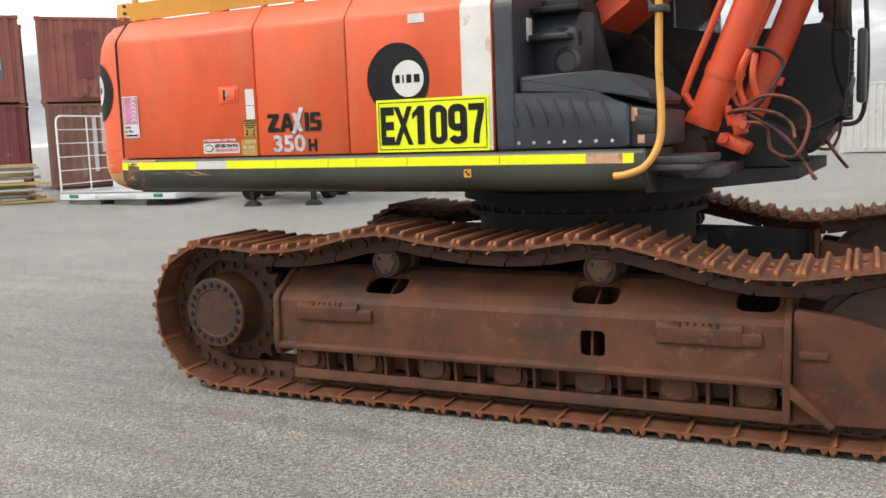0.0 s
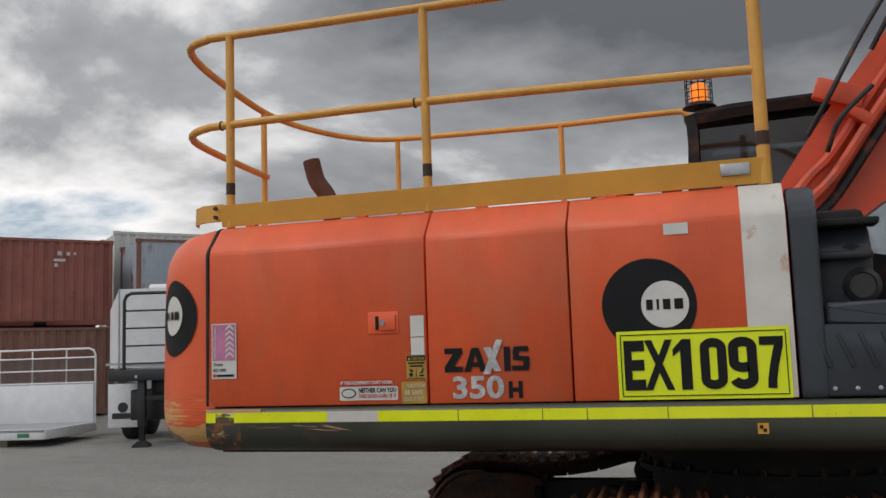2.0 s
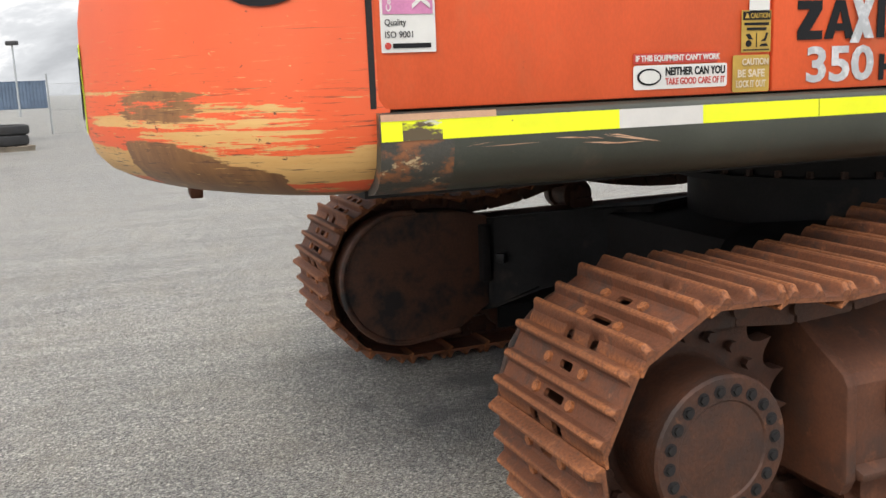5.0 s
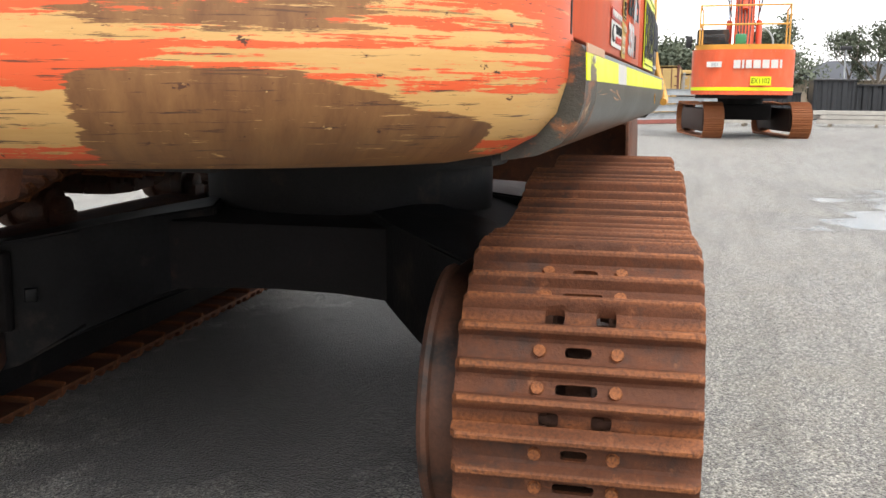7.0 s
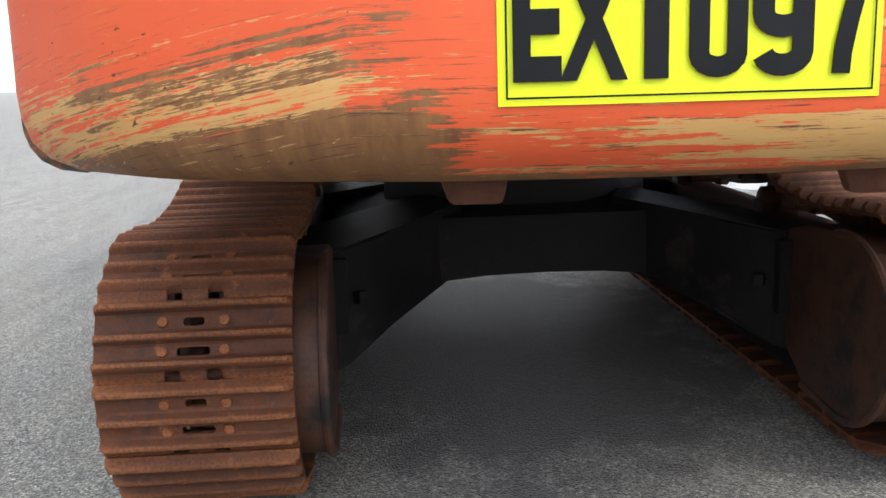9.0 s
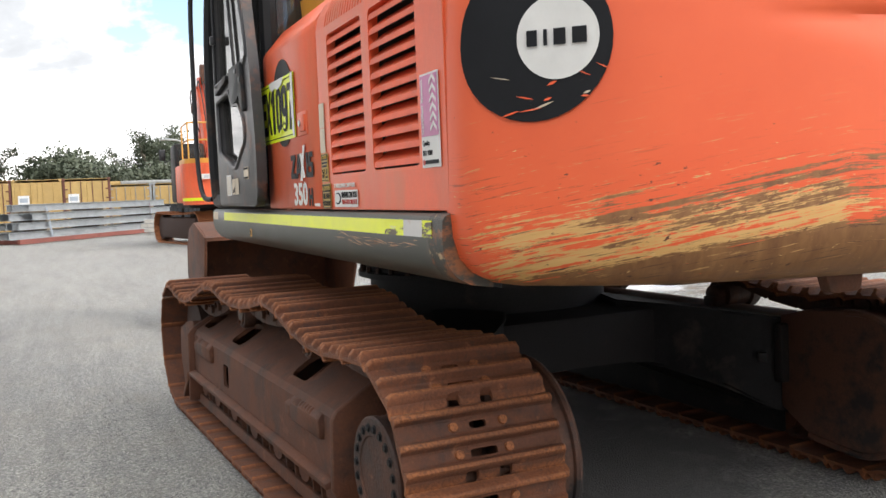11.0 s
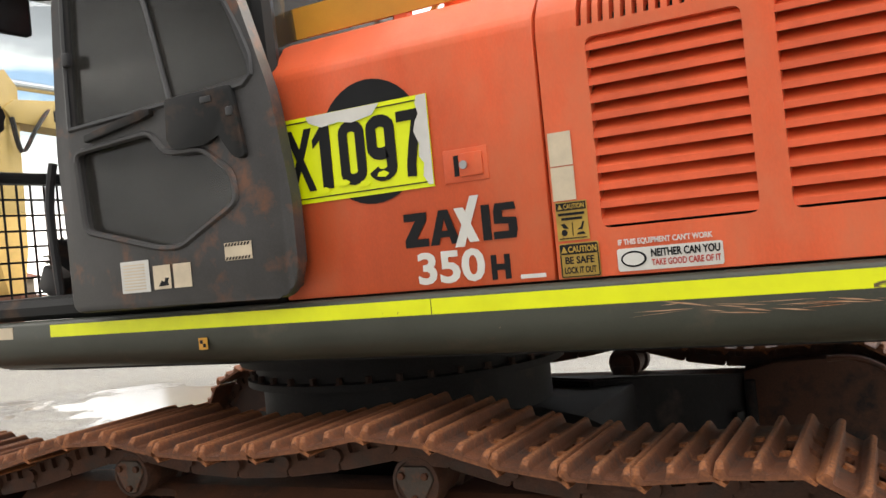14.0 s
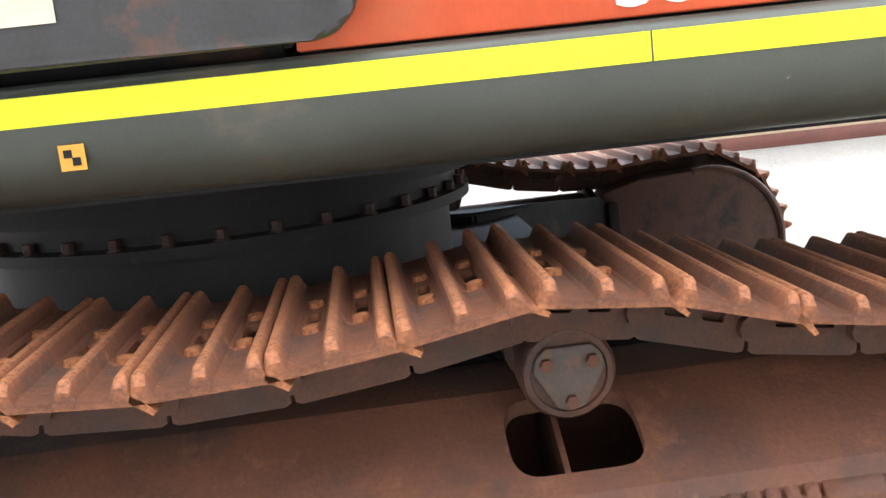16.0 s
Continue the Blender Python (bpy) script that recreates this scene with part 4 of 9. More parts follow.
def track_frame(s):
    """Long rusty side frame with sloping top, holes, lower rail, roller guards."""
    def P(pts):
        return [(y * s, z) for y, z in pts]
    bm = bmnew()
    prism(bm, P([(1.06, 0.30), (1.06, 0.73), (1.16, 0.745), (1.26, 0.735), (1.475, 0.605), (1.495, 0.575), (1.50, 0.335), (1.50, 0.30)]), "x", -1.34, 1.52)
    me = finish(bm, "side_frame", M_rust, 25)
    k = bmnew()
    prism(k, P([(1.08, 0.32), (1.08, 0.71), (1.16, 0.722), (1.25, 0.712), (1.46, 0.59), (1.478, 0.565), (1.482, 0.345), (1.482, 0.32)]), "x", -1.32, 1.50)
    me = cut(me, k)
    k = bmnew()
    for x, w in ((-0.68, 0.128), (0.555, 0.125), (1.36, 0.10)):
        prism(k, rounded([(x - w, 1.285), (x + w, 1.285), (x + w, 1.435), (x - w, 1.435)], 0.055, 5), "z", 0.55, 0.85)
    if s < 0:
        for v in k.verts:
            v.co.y *= -1
    prism(k, rounded([(0.505, 0.375), (0.635, 0.375), (0.635, 0.505), (0.505, 0.505)], 0.025, 3), "y", 1.38 * s, 1.56 * s)
    frame_ob = part("side_frame", cut(me, k), M_rust, EX, "rusted steel box frame with sloping top")
    frame_ob.data.set_sharp_from_angle(angle=radians(25))
    bm = bmnew()
    prism(bm, P([(1.50, 0.338), (1.50, 0.300), (1.54, 0.296), (1.545, 0.322)]), "x", -1.34, 1.50, 0.006)
    part("lower_rail", bm, M_rust, frame_ob)
    bm = bmnew()
    prism(bm, P([(1.455, 0.17), (1.475, 0.17), (1.485, 0.115), (1.465, 0.105), (1.44, 0.105)]), "x", -1.28, 1.56, 0.004)
    box(bm, (0.1, 1.36 * s, 0.25), (2.7, 0.02, 0.14))
    part("track_guard", bm, M_rust, frame_ob)
    for i, x in enumerate((-1.19, -0.80, -0.37, 0.09, 0.55, 0.99, 1.36)):
        bm = bmnew()
        lathe(bm, (x, 1.10 * s, 0.208), (0, s, 0), [(0.03, -0.01), (0.1, 0.0), (0.1, 0.06), (0.085, 0.07), (0.085, 0.30), (0.1, 0.31), (0.1, 0.33), (0.06, 0.34)], 18)
        prism(bm, rounded([(x - 0.075, 0.30), (x - 0.075, 0.205), (x - 0.03, 0.180), (x + 0.03, 0.180), (x + 0.075, 0.205), (x + 0.075, 0.30)], 0.012, 2), "y", 1.44 * s, 1.468 * s)
        cyl(bm, (x - 0.045, 1.46 * s, 0.27), (x - 0.045, 1.482 * s, 0.27), 0.014, n=6)
        cyl(bm, (x + 0.045, 1.46 * s, 0.27), (x + 0.045, 1.482 * s, 0.27), 0.014, n=6)
        part("track_roller", bm, M_rust, frame_ob)
    for x in (-1.05, -0.93, -0.66, -0.52, -0.22, -0.08, 0.24, 0.37, 0.70, 0.83, 1.14, 1.25):
        part("guard_rib", prism(bmnew(), P([(1.36, 0.30), (1.475, 0.30), (1.465, 0.165), (1.36, 0.165)]), "x", x - 0.008, x + 0.008), M_rust, frame_ob)
    for x in (-0.66, 0.555):
        part("inner_web", prism(bmnew(), P([(1.10, 0.33), (1.10, 0.70), (1.24, 0.70), (1.44, 0.57), (1.46, 0.34)]), "x", x - 0.006, x + 0.006), M_rust, frame_ob)
    # end plates
    part("rear_plate", prism(bmnew(), P([(1.0, 0.25), (1.0, 0.74), (1.16, 0.765), (1.27, 0.755), (1.495, 0.615), (1.515, 0.58), (1.525, 0.30), (1.50, 0.25)]), "x", -1.385, -1.345, 0.008), M_rust, frame_ob)
    part("front_plate", prism(bmnew(), P([(1.0, 0.13), (1.0, 0.74), (1.16, 0.765), (1.27, 0.755), (1.50, 0.62), (1.535, 0.58), (1.545, 0.13)]), "x", 1.49, 1.525, 0.008), M_rust, frame_ob)
    part("front_gusset", prism(bmnew(), [(1.52, 0.32), (1.52, 0.255), (1.70, 0.12), (1.72, 0.145)], "y", 1.47 * s, 1.55 * s, 0.004), M_rust, frame_ob)
    bm = bmnew()
    prism(bm, rounded([(1.53, 0.12), (1.53, 0.66), (1.75, 0.63), (2.02, 0.56), (2.05, 0.36), (1.95, 0.14)], 0.03, 3), "y", 1.43 * s, 1.49 * s, 0.006)
    part("idler_yoke", prism(bmnew(), rounded([(1.53, 0.12), (1.53, 0.66), (1.75, 0.63), (2.02, 0.56), (2.05, 0.36), (1.95, 0.14)], 0.03, 3), "y", 1.10 * s, 1.16 * s, 0.006), M_rust, frame_ob)
    box(bm, (1.62, 1.495 * s, 0.45), (0.13, 0.02, 0.04), bevel=0.008)
    part("yoke_cover", bm, M_rust, frame_ob)
    bm = bmnew()
    lathe(bm, (1.87, 1.155 * s, 0.462), (0, s, 0), [(0.06, -0.02), (0.30, 0.0), (0.30, 0.07), (0.335, 0.075), (0.335, 0.175), (0.30, 0.18), (0.30, 0.25), (0.06, 0.27)], 36)
    part("idler_wheel", bm, M_chain, EX, "rusted front idler wheel").matrix_local = UNDER
    # carrier rollers with bolted caps
    for x in (-0.69, 0.54):
        bm = bmnew()
        lathe(bm, (x, 1.13 * s, 0.798), (0, s, 0), [(0.04, -0.06), (0.055, -0.05), (0.055, 0.0), (0.090, 0.005), (0.090, 0.07), (0.074, 0.08), (0.074, 0.18), (0.090, 0.19), (0.090, 0.245), (0.083, 0.256), (0.072, 0.258), (0.070, 0.252), (0.058, 0.252)], 28)
        box(bm, (x, 1.10 * s, 0.735), (0.11, 0.08, 0.11), bevel=0.01)
        roller = part("carrier_roller", bm, M_hub, EX, "rusted carrier roller with bolted cap")
        roller.matrix_local = UNDER
        tri = [(x + r * math.cos(radians(a)), 0.798 + r * math.sin(radians(a))) for a0 in (270, 30, 150) for r, a in ((0.068, a0 - 22), (0.070, a0), (0.068, a0 + 22))]
        cap = part("roller_cap", prism(bmnew(), tri, "y", 1.375 * s, 1.394 * s, 0.005), M_cap, roller, "grey worn bolted cap")
        for a in (90, 210, 330):
            cx, cz = x + 0.049 * math.cos(radians(a - 180)), 0.798 + 0.049 * math.sin(radians(a - 180))
            part("cap_bolt", cyl(bmnew(), (cx, 1.392 * s, cz), (cx, 1.407 * s, cz), 0.0125, n=6), M_rust, roller)
    # black plate added inside the frame to stand for the deep shade there
    part("inner_guard", box(bmnew(), (0.05, 1.035 * s, 0.29), (2.62, 0.025, 0.34), bevel=0.006), M_oily, frame_ob, "black plate added as shade inside the frame")
    # bolted step bars
    for x0, x1 in ((-1.265, -0.745), (0.845, 1.365)):
        bm = bmnew()
        mid = [(1.49, 0.468), (1.518, 0.472), (1.522, 0.548), (1.506, 0.572), (1.485, 0.580)]
        prism(bm, P(mid), "x", x0 + 0.05, x1 - 0.06, 0.006)
        for xa, xb in ((x0 - 0.015, x0 + 0.06), (x1 - 0.07, x1 + 0.03)):
            prism(bm, P([(1.49, 0.478), (1.516, 0.478), (1.518, 0.535), (1.49, 0.55)]), "x", xa, xb, 0.006)
        for x in (x0 + 0.018, x1 - 0.008):
            cyl(bm, (x, 1.51 * s, 0.506), (x, 1.535 * s, 0.506), 0.02, n=6)
        me = finish(bm, "step_bar", M_rust)
        k = bmnew()
        for i in range(6):
            cx = (x0 + x1) / 2 - 0.09 + 0.036 * i
            box(k, (cx, 1.51 * s, 0.570), (0.011, 0.05, 0.034 if i in (0, 5) else 0.020))
        part("step_bar", cut(me, k), M_rust, frame_ob)
    # drive sprocket and hub
    bm = bmnew()
    prof = []
    for i in range(21):
        for k in range(7):
            r = 0.392 - 0.062 * math.sin(math.pi * k / 7) ** 0.6
            a = radians((i + k / 7) * 360 / 21)
            prof.append((-1.80 + r * math.cos(a), 0.475 + r * math.sin(a)))
    prism(bm, prof, "y", (GAUGE - 0.03) * s, (GAUGE + 0.03) * s)
    for i in range(20):
        a = radians(i * 18)
        cyl(bm, (-1.80 + 0.272 * math.cos(a), 1.32 * s, 0.475 + 0.272 * math.sin(a)), (-1.80 + 0.272 * math.cos(a), 1.345 * s, 0.475 + 0.272 * math.sin(a)), 0.017, n=6)
    part("drive_sprocket", bm, M_link, EX, "rusted toothed drive sprocket").matrix_local = UNDER
    bm = bmnew()
    lathe(bm, (-1.812, 1.02 * s, 0.475), (0, s, 0), [(0.2, -0.02), (0.30, 0.0), (0.30, 0.04), (0.285, 0.22), (0.262, 0.28), (0.225, 0.295), (0.214, 0.31), (0.206, 0.465), (0.213, 0.467), (0.213, 0.487), (0.206, 0.495), (0.145, 0.496), (0.14, 0.491), (0.01, 0.491)], 44)
    hub = part("final_drive_hub", bm, M_hub, EX, "round rusted final drive cover with a ring of bolts")
    hub.matrix_local = UNDER
    for i in range(20):
        a = radians(i * 18 + 5)
        cx, cz = -1.812 + 0.172 * math.cos(a), 0.475 + 0.172 * math.sin(a)
        b = bmnew()
        cyl(b, (cx, 1.512 * s, cz), (cx, 1.517 * s, cz), 0.0185, n=14)
        cyl(b, (cx, 1.517 * s, cz), (cx, 1.524 * s, cz), 0.0125, n=6)
        part("hub_bolt", b, M_dark, hub)
    # inner motor guard: a flat plate, round behind, with a rolled rim
    plate = [(-1.83 + 0.335 * math.cos(radians(a)), 0.49 + 0.335 * math.sin(radians(a))) for a in range(80, 281, 10)]
    plate = plate + [(-1.55, 0.185), (-1.37, 0.30), (-1.37, 0.77), (-1.55, 0.815)]
    bm = bmnew()
    prism(bm, plate, "y", 0.90 * s, 1.06 * s, 0.012)
    guard = part("travel_motor_guard", bm, M_guard, EX, "round-ended oily steel motor guard")
    guard.matrix_local = UNDER
    line = [(x, 0.90 * s, z) for x, z in plate[:-3]]
    part("guard_rim", tube(bmnew(), line, 0.017, 8), M_guard, guard)
    frame_ob.matrix_local = UNDER @ SQUEEZE


track_frame(-1)
track_frame(1)

# -- carbody and slew ring --
bm = bmnew()
prism(bm, [(-1.06, 0.34), (-0.98, 0.66), (-0.62, 0.80), (0.62, 0.80), (0.98, 0.66), (1.06, 0.34), (0.97, 0.362), (0.84, 0.425), (0.68, 0.478), (0.50, 0.508), (0.26, 0.530), (0, 0.536), (-0.26, 0.530), (-0.50, 0.508), (-0.68, 0.478), (-0.84, 0.425), (-0.97, 0.362)], "x", -0.92, 0.80, 0.02)
carbody = part("carbody", bm, M_carbody, EX, "dark oily centre frame between the tracks")
carbody.matrix_local = UNDER
for s in (-1, 1):
    for d in (-1, 1):
        bm = bmnew()
        plan = [(0.30, 0.50), (0.74, 0.34), (0.98, 0.50), (1.18, 0.68), (1.36, 0.86), (1.40, 1.08), (0.62, 1.08)]
        top = (0.84, 0.84, 0.825, 0.795, 0.765, 0.73, 0.73)
        low = (0.51, 0.525, 0.485, 0.41, 0.28, 0.22, 0.22)
        lo = [bm.verts.new((x * d, y * s, z)) for (x, y), z in zip(plan, low)]
        hi = [bm.verts.new((x * d, y * s, z)) for (x, y), z in zip(plan, top)]
        n = len(plan)
        bm.faces.new(lo)
        bm.faces.new(hi[::-1])
        for i in range(n):
            bm.faces.new((lo[i], lo[(i + 1) % n], hi[(i + 1) % n], hi[i]))
        bmesh.ops.bevel(bm, geom=[e for e in bm.edges], offset=0.012, segments=2, affect="EDGES")
        leg = part("carbody_leg", bm, M_oily, EX, "oily black leg of the centre frame")
        leg.matrix_local = UNDER
        if d < 0:
            part("bolt_plate", box(bmnew(), (-1.345, 0.80 * s, 0.56), (0.03, 0.045, 0.05), Matrix.Rotation(radians(43 * s), 3, "Z"), bevel=0.004), M_cab, leg)
            part("guard_tab", box(bmnew(), (-1.40, 0.96 * s, 0.58), (0.05, 0.22, 0.30), bevel=0.01), M_carbody, leg)
bm = bmnew()
lathe(bm, (0.0, 0.04, 0.74), (0, 0, 1), [(0.60, 0.0), (0.70, 0.02), (0.70, 0.24), (0.77, 0.245), (0.77, 0.275), (0.73, 0.28), (0.73, 0.34), (0.80, 0.345), (0.80, 0.40), (0.74, 0.41), (0.74, 0.48)], 64)
ring = part("slew_ring", bm, M_dark, EX, "black bolted slewing ring")
for i in range(36):
    a = 2 * math.pi * i / 36
    cx, cy = 0.745 * math.cos(a), 0.04 + 0.745 * math.sin(a)
    b = bmnew()
    cyl(b, (cx, cy, 1.012), (cx, cy, 1.020), 0.021, n=12)
    cyl(b, (cx, cy, 1.020), (cx, cy, 1.044), 0.0155, n=6)
    part("ring_bolt", b, M_chain, ring)

# -- upper frame --
bm = bmnew()
prism(bm, [(-2.66, -1.26), (-2.66, 1.26), (0.95, 1.30), (1.35, 1.25), (1.35, -0.3), (0.9, -1.2)], "z", 1.185, 1.26)
box(bm, (-0.9, 0, 1.17), (3.2, 1.2, 0.06))
part("upper_frame", bm, M_dark, EX, "black underside of the revolving frame")
bm = bmnew()
box(bm, (-1.36, 0, 1.72), (2.58, 2.44, 0.92))
part("engine_bay", bm, M_black, EX)
bm = bmnew()
prism(bm, [(-1.28, 2.262), (-1.2, 2.305), (1.1, 2.305), (1.16, 2.285), (1.16, 2.2), (-1.28, 2.2)], "x", -2.64, -0.02, 0.01)
part("bonnet_deck", bm, M_orange, EX, "orange top deck over the engine bay")


def skirt(name, s, plane, x0, x1):
    pts = [(-0.06, 1.40), (0.0, 1.406), (0.018, 1.398), (0.026, 1.385), (0.028, 1.335), (0.026, 1.30), (0.014, 1.262), (-0.012, 1.228), (-0.055, 1.205), (-0.12, 1.195), (-0.12, 1.25)]
    bm = bmnew()
    prism(bm, [(plane + s * o, z) for o, z in pts], "x", x0, x1)
    return part(name, bm, M_skirt, EX, "dark olive rounded side skirt with scuffs", 50)


skirt_r = skirt("side_skirt", -1, YR, -2.47, 0.80)
skirt_l = skirt("side_skirt", 1, YL, -2.44, 1.36)
for s_, pl_, xa, xb, own in ((-1, YR, -2.655, -2.47, skirt_r), (1, YL, -2.545, -2.44, skirt_l)):
    ob = skirt("skirt_rear", s_, pl_, xa, xb)
    ob.data.materials[0] = M_scraped
    ob.parent = own
    tagged(ob, "scraped rear end of the skirt showing rust and primer")
bm = bmnew()
prism(bm, [(YR - 0.02, 1.40), (YR - 0.03, 1.30), (YR + 0.06, 1.19), (-0.9, 1.19), (-0.9, 1.40)], "x", 0.79, 0.81)
part("skirt_end", bm, M_skirt, EX)


def tape(x0, x1, s, plane, name="reflective_tape", mat=None, z0=1.338, z1=1.386):
    bm = bmnew()
    prism(bm, [(plane + s * 0.0275, z0), (plane + s * 0.0300, z0), (plane + s * 0.0285, z1), (plane + s * 0.026, z1)], "x", x0, x1)
    return part(name, bm, mat or M_yellow_tape, skirt_r if s < 0 else skirt_l)


for a, b in ((-2.50, -2.02), (-1.77, -1.395), (-1.391, -1.02), (-1.016, -0.83), (-0.826, -0.50), (-0.496, 0.05), (0.054, 0.515), (0.70, 0.755)):
    tape(a, b, -1, YR)
tape(-2.02, -1.77, -1, YR, "worn_tape", M_white_worn)
tape(0.515, 0.70, -1, YR, "worn_tape", M_peach)
tape(0.755, 0.795, -1, YR, "worn_tape", M_skirt)
tape(-2.60, -2.50, -1, YR, "scraped_tape", M_tape_scraped)
tape(-2.652, -2.60, -1, YR)
tape(-2.652, -2.36, -1, YR, "primer_strip", M_peach, 1.386, 1.402)
tape(-2.08, -0.86, 1, YL)
tape(-2.25, -2.08, 1, YL, "scraped_tape", M_tape_scraped)
tape(-0.856, 0.92, 1, YL)
tape(-2.40, -2.25, 1, YL, "worn_tape", M_white_worn)
tape(-2.47, -2.40, 1, YL, "scraped_tape", M_tape_scraped)
tape(1.16, 1.33, 1, YL, "worn_tape", M_cream)


def side_panel(name, x0, x1, s, plane, label, top_in=0.115):
    """A bonnet door: upright, folded inwards along the top, with softened edges."""
    pts = [(0.0, SILL + 0.008), (0.0, FOLD - 0.03), (-0.006, FOLD - 0.008), (-0.02, FOLD + 0.012), (-top_in + 0.01, 2.282), (-top_in - 0.03, 2.298), (-top_in - 0.1, 2.305), (-top_in - 0.1, 2.27), (-0.05, FOLD), (-0.035, SILL + 0.008)]
    bm = bmnew()
    prism(bm, [(plane + s * o, z) for o, z in pts], "x", x0 + 0.005, x1 - 0.005, 0.003, 1)
    return part(name, bm, M_orange, EX, label, 50)


door_r1 = side_panel("pump_room_door", -2.655, -1.535, -1, YR, "orange engine side door with latch and stickers")
door_r2 = side_panel("bonnet_panel", -1.535, -0.885, -1, YR, "orange side panel")
door_r3 = side_panel("bonnet_panel", -0.885, 0.015, -1, YR, "orange side panel with a white painted end stripe")
door_l1 = side_panel("bonnet_panel", -1.265, -0.28, 1, YL, "orange side panel behind the cab")
RIGHT = Face((0, YR, 0), (1, 0, 0), (0, 0, 1))
LEFT = Face((0, YL, 0), (-1, 0, 0), (0, 0, 1))

# louvred cooling door on the left
bm = bmnew()
pts = [(0.0, SILL + 0.008), (0.0, FOLD - 0.06), (-0.01, FOLD - 0.01), (-0.04, FOLD + 0.045), (-0.10, FOLD + 0.095), (-0.18, 2.30), (-0.28, 2.305), (-0.28, 2.26), (-0.12, FOLD + 0.06), (-0.035, FOLD - 0.04), (-0.035, SILL + 0.008)]
prism(bm, [(YL + o, z) for o, z in pts], "x", -2.54, -1.27, 0.002, 1)
me = finish(bm, "radiator_door", M_orange, 50)
k = bmnew()
for x0, x1 in ((-1.835, -1.415), (-2.335, -1.915)):
    prism(k, rounded([(x0, 1.545), (x1, 1.545), (x1, 2.075), (x0, 2.075)], 0.025, 3), "y", YL - 0.2, YL + 0.1)
for x0, n in ((-1.85, 15), (-2.37, 15)):
    for i in range(n):
        x = x0 + 0.032 * i
        box(k, (x, YL - 0.03, 2.175), (0.015, 0.30, 0.13))
radiator_door = part("radiator_door", cut(me, k), M_orange, EX, "orange radiator door with two louvred grilles and a row of top slots", 50)
radiator_door.data.set_sharp_from_angle(angle=radians(40))
for x0, x1 in ((-1.835, -1.415), (-2.335, -1.915)):
    for i in range(11):
        z = 1.572 + 0.0485 * i
        bm = bmnew()
        prism(bm, [(YL - 0.055, z + 0.030), (YL - 0.006, z - 0.016), (YL - 0.001, z - 0.020), (YL - 0.003, z - 0.002), (YL - 0.012, z + 0.006), (YL - 0.055, z + 0.038)], "x", x0 - 0.002, x1 + 0.002)
        part("louvre", bm, M_louver, radiator_door)
part("radiator_core", box(bmnew(), (-1.9, YL - 0.14, 1.78), (1.2, 0.04, 0.72)), M_dark, radiator_door)


# -- counterweight --
def cw_outline():
    """Outline of the counterweight in plan from the right seam round the tail to the left seam, as (x, y)."""
    ctrl = [(-2.62, YR), (-2.74, YR + 0.002), (-2.84, -1.365), (-2.95, -1.285), (-3.06, -1.165), (-3.15, -1.02), (-3.24, -0.78), (-3.315, -0.50), (-3.345, -0.25), (-3.352, 0.0)]
    left = [(x, -y * (YL / -YR) if y < -1.3 else -y * 1.01) for x, y in ctrl[-2::-1]]
    left[-1], left[-2] = (-2.68, YL), (-2.76, YL - 0.002)
    return [(v.x, v.y) for v in smooth_line([(*p, 0) for p in ctrl + left], 6)]


CW = cw_outline()
CW_S = [0.0]
for p, q in zip(CW, CW[1:]):
    CW_S.append(CW_S[-1] + math.hypot(q[0] - p[0], q[1] - p[1]))


def cw_at(s):
    i = min(max(j for j in range(len(CW_S)) if CW_S[j] <= max(s, 0)), len(CW) - 2)
    t = (s - CW_S[i]) / (CW_S[i + 1] - CW_S[i])
    a, b = Vector(CW[i]), Vector(CW[i + 1])
    d = (b - a).normalized()
    return a + (b - a) * t, Vector((d.y, -d.x)) * -1


def cw_inset(z):
    """How far the counterweight's face lies inside its outline at height z."""
    lv = [(1.19, 0.30), (1.196, 0.19), (1.21, 0.115), (1.24, 0.058), (1.28, 0.022), (1.34, 0.004), (1.40, 0.0), (1.80, 0.004), (2.05, 0.010), (2.15, 0.026), (2.22, 0.058), (2.27, 0.11), (2.30, 0.20), (2.31, 0.32)]
    for (a, u), (b, v) in zip(lv, lv[1:]):
        if z <= b:
            return u + (v - u) * (z - a) / (b - a)
    return lv[-1][1]


def cw_point(s, z, h=0.0):
    p, nrm = cw_at(s)
    out = Vector((-nrm.x, -nrm.y))
    if out.dot(p - Vector((-2.0, 0))) < 0:
        out = -out
    d = h - cw_inset(z)
    return Vector((p.x + out.x * d, p.y + out.y * d, z))


bm = bmnew()
uvl = bm.loops.layers.uv.new("run")
zs = [1.19, 1.196, 1.21, 1.24, 1.28, 1.34, 1.40, 1.55, 1.66, 1.70, 1.74, 1.78, 1.81, 1.84, 1.862, 1.875, 1.89, 2.05, 2.15, 2.22, 2.27, 2.30, 2.31]
N = 96
rows = []
for z in zs:
    row = []
    for i in range(N + 1):
        s = CW_S[-1] * i / N
        mid = min(1.0, max(0.0, (0.86 - abs(s - CW_S[-1] / 2)) / 0.7))
        foot = 1.862 - 0.19 * mid
        groove = -0.035 * mid * max(0.0, min((z - foot) / (1.8621 - foot), (1.89 - z) / 0.028)) if mid else 0.0
        row.append(bm.verts.new(cw_point(min(s, CW_S[-1] - 1e-4), z, groove)))
    rows.append(row)
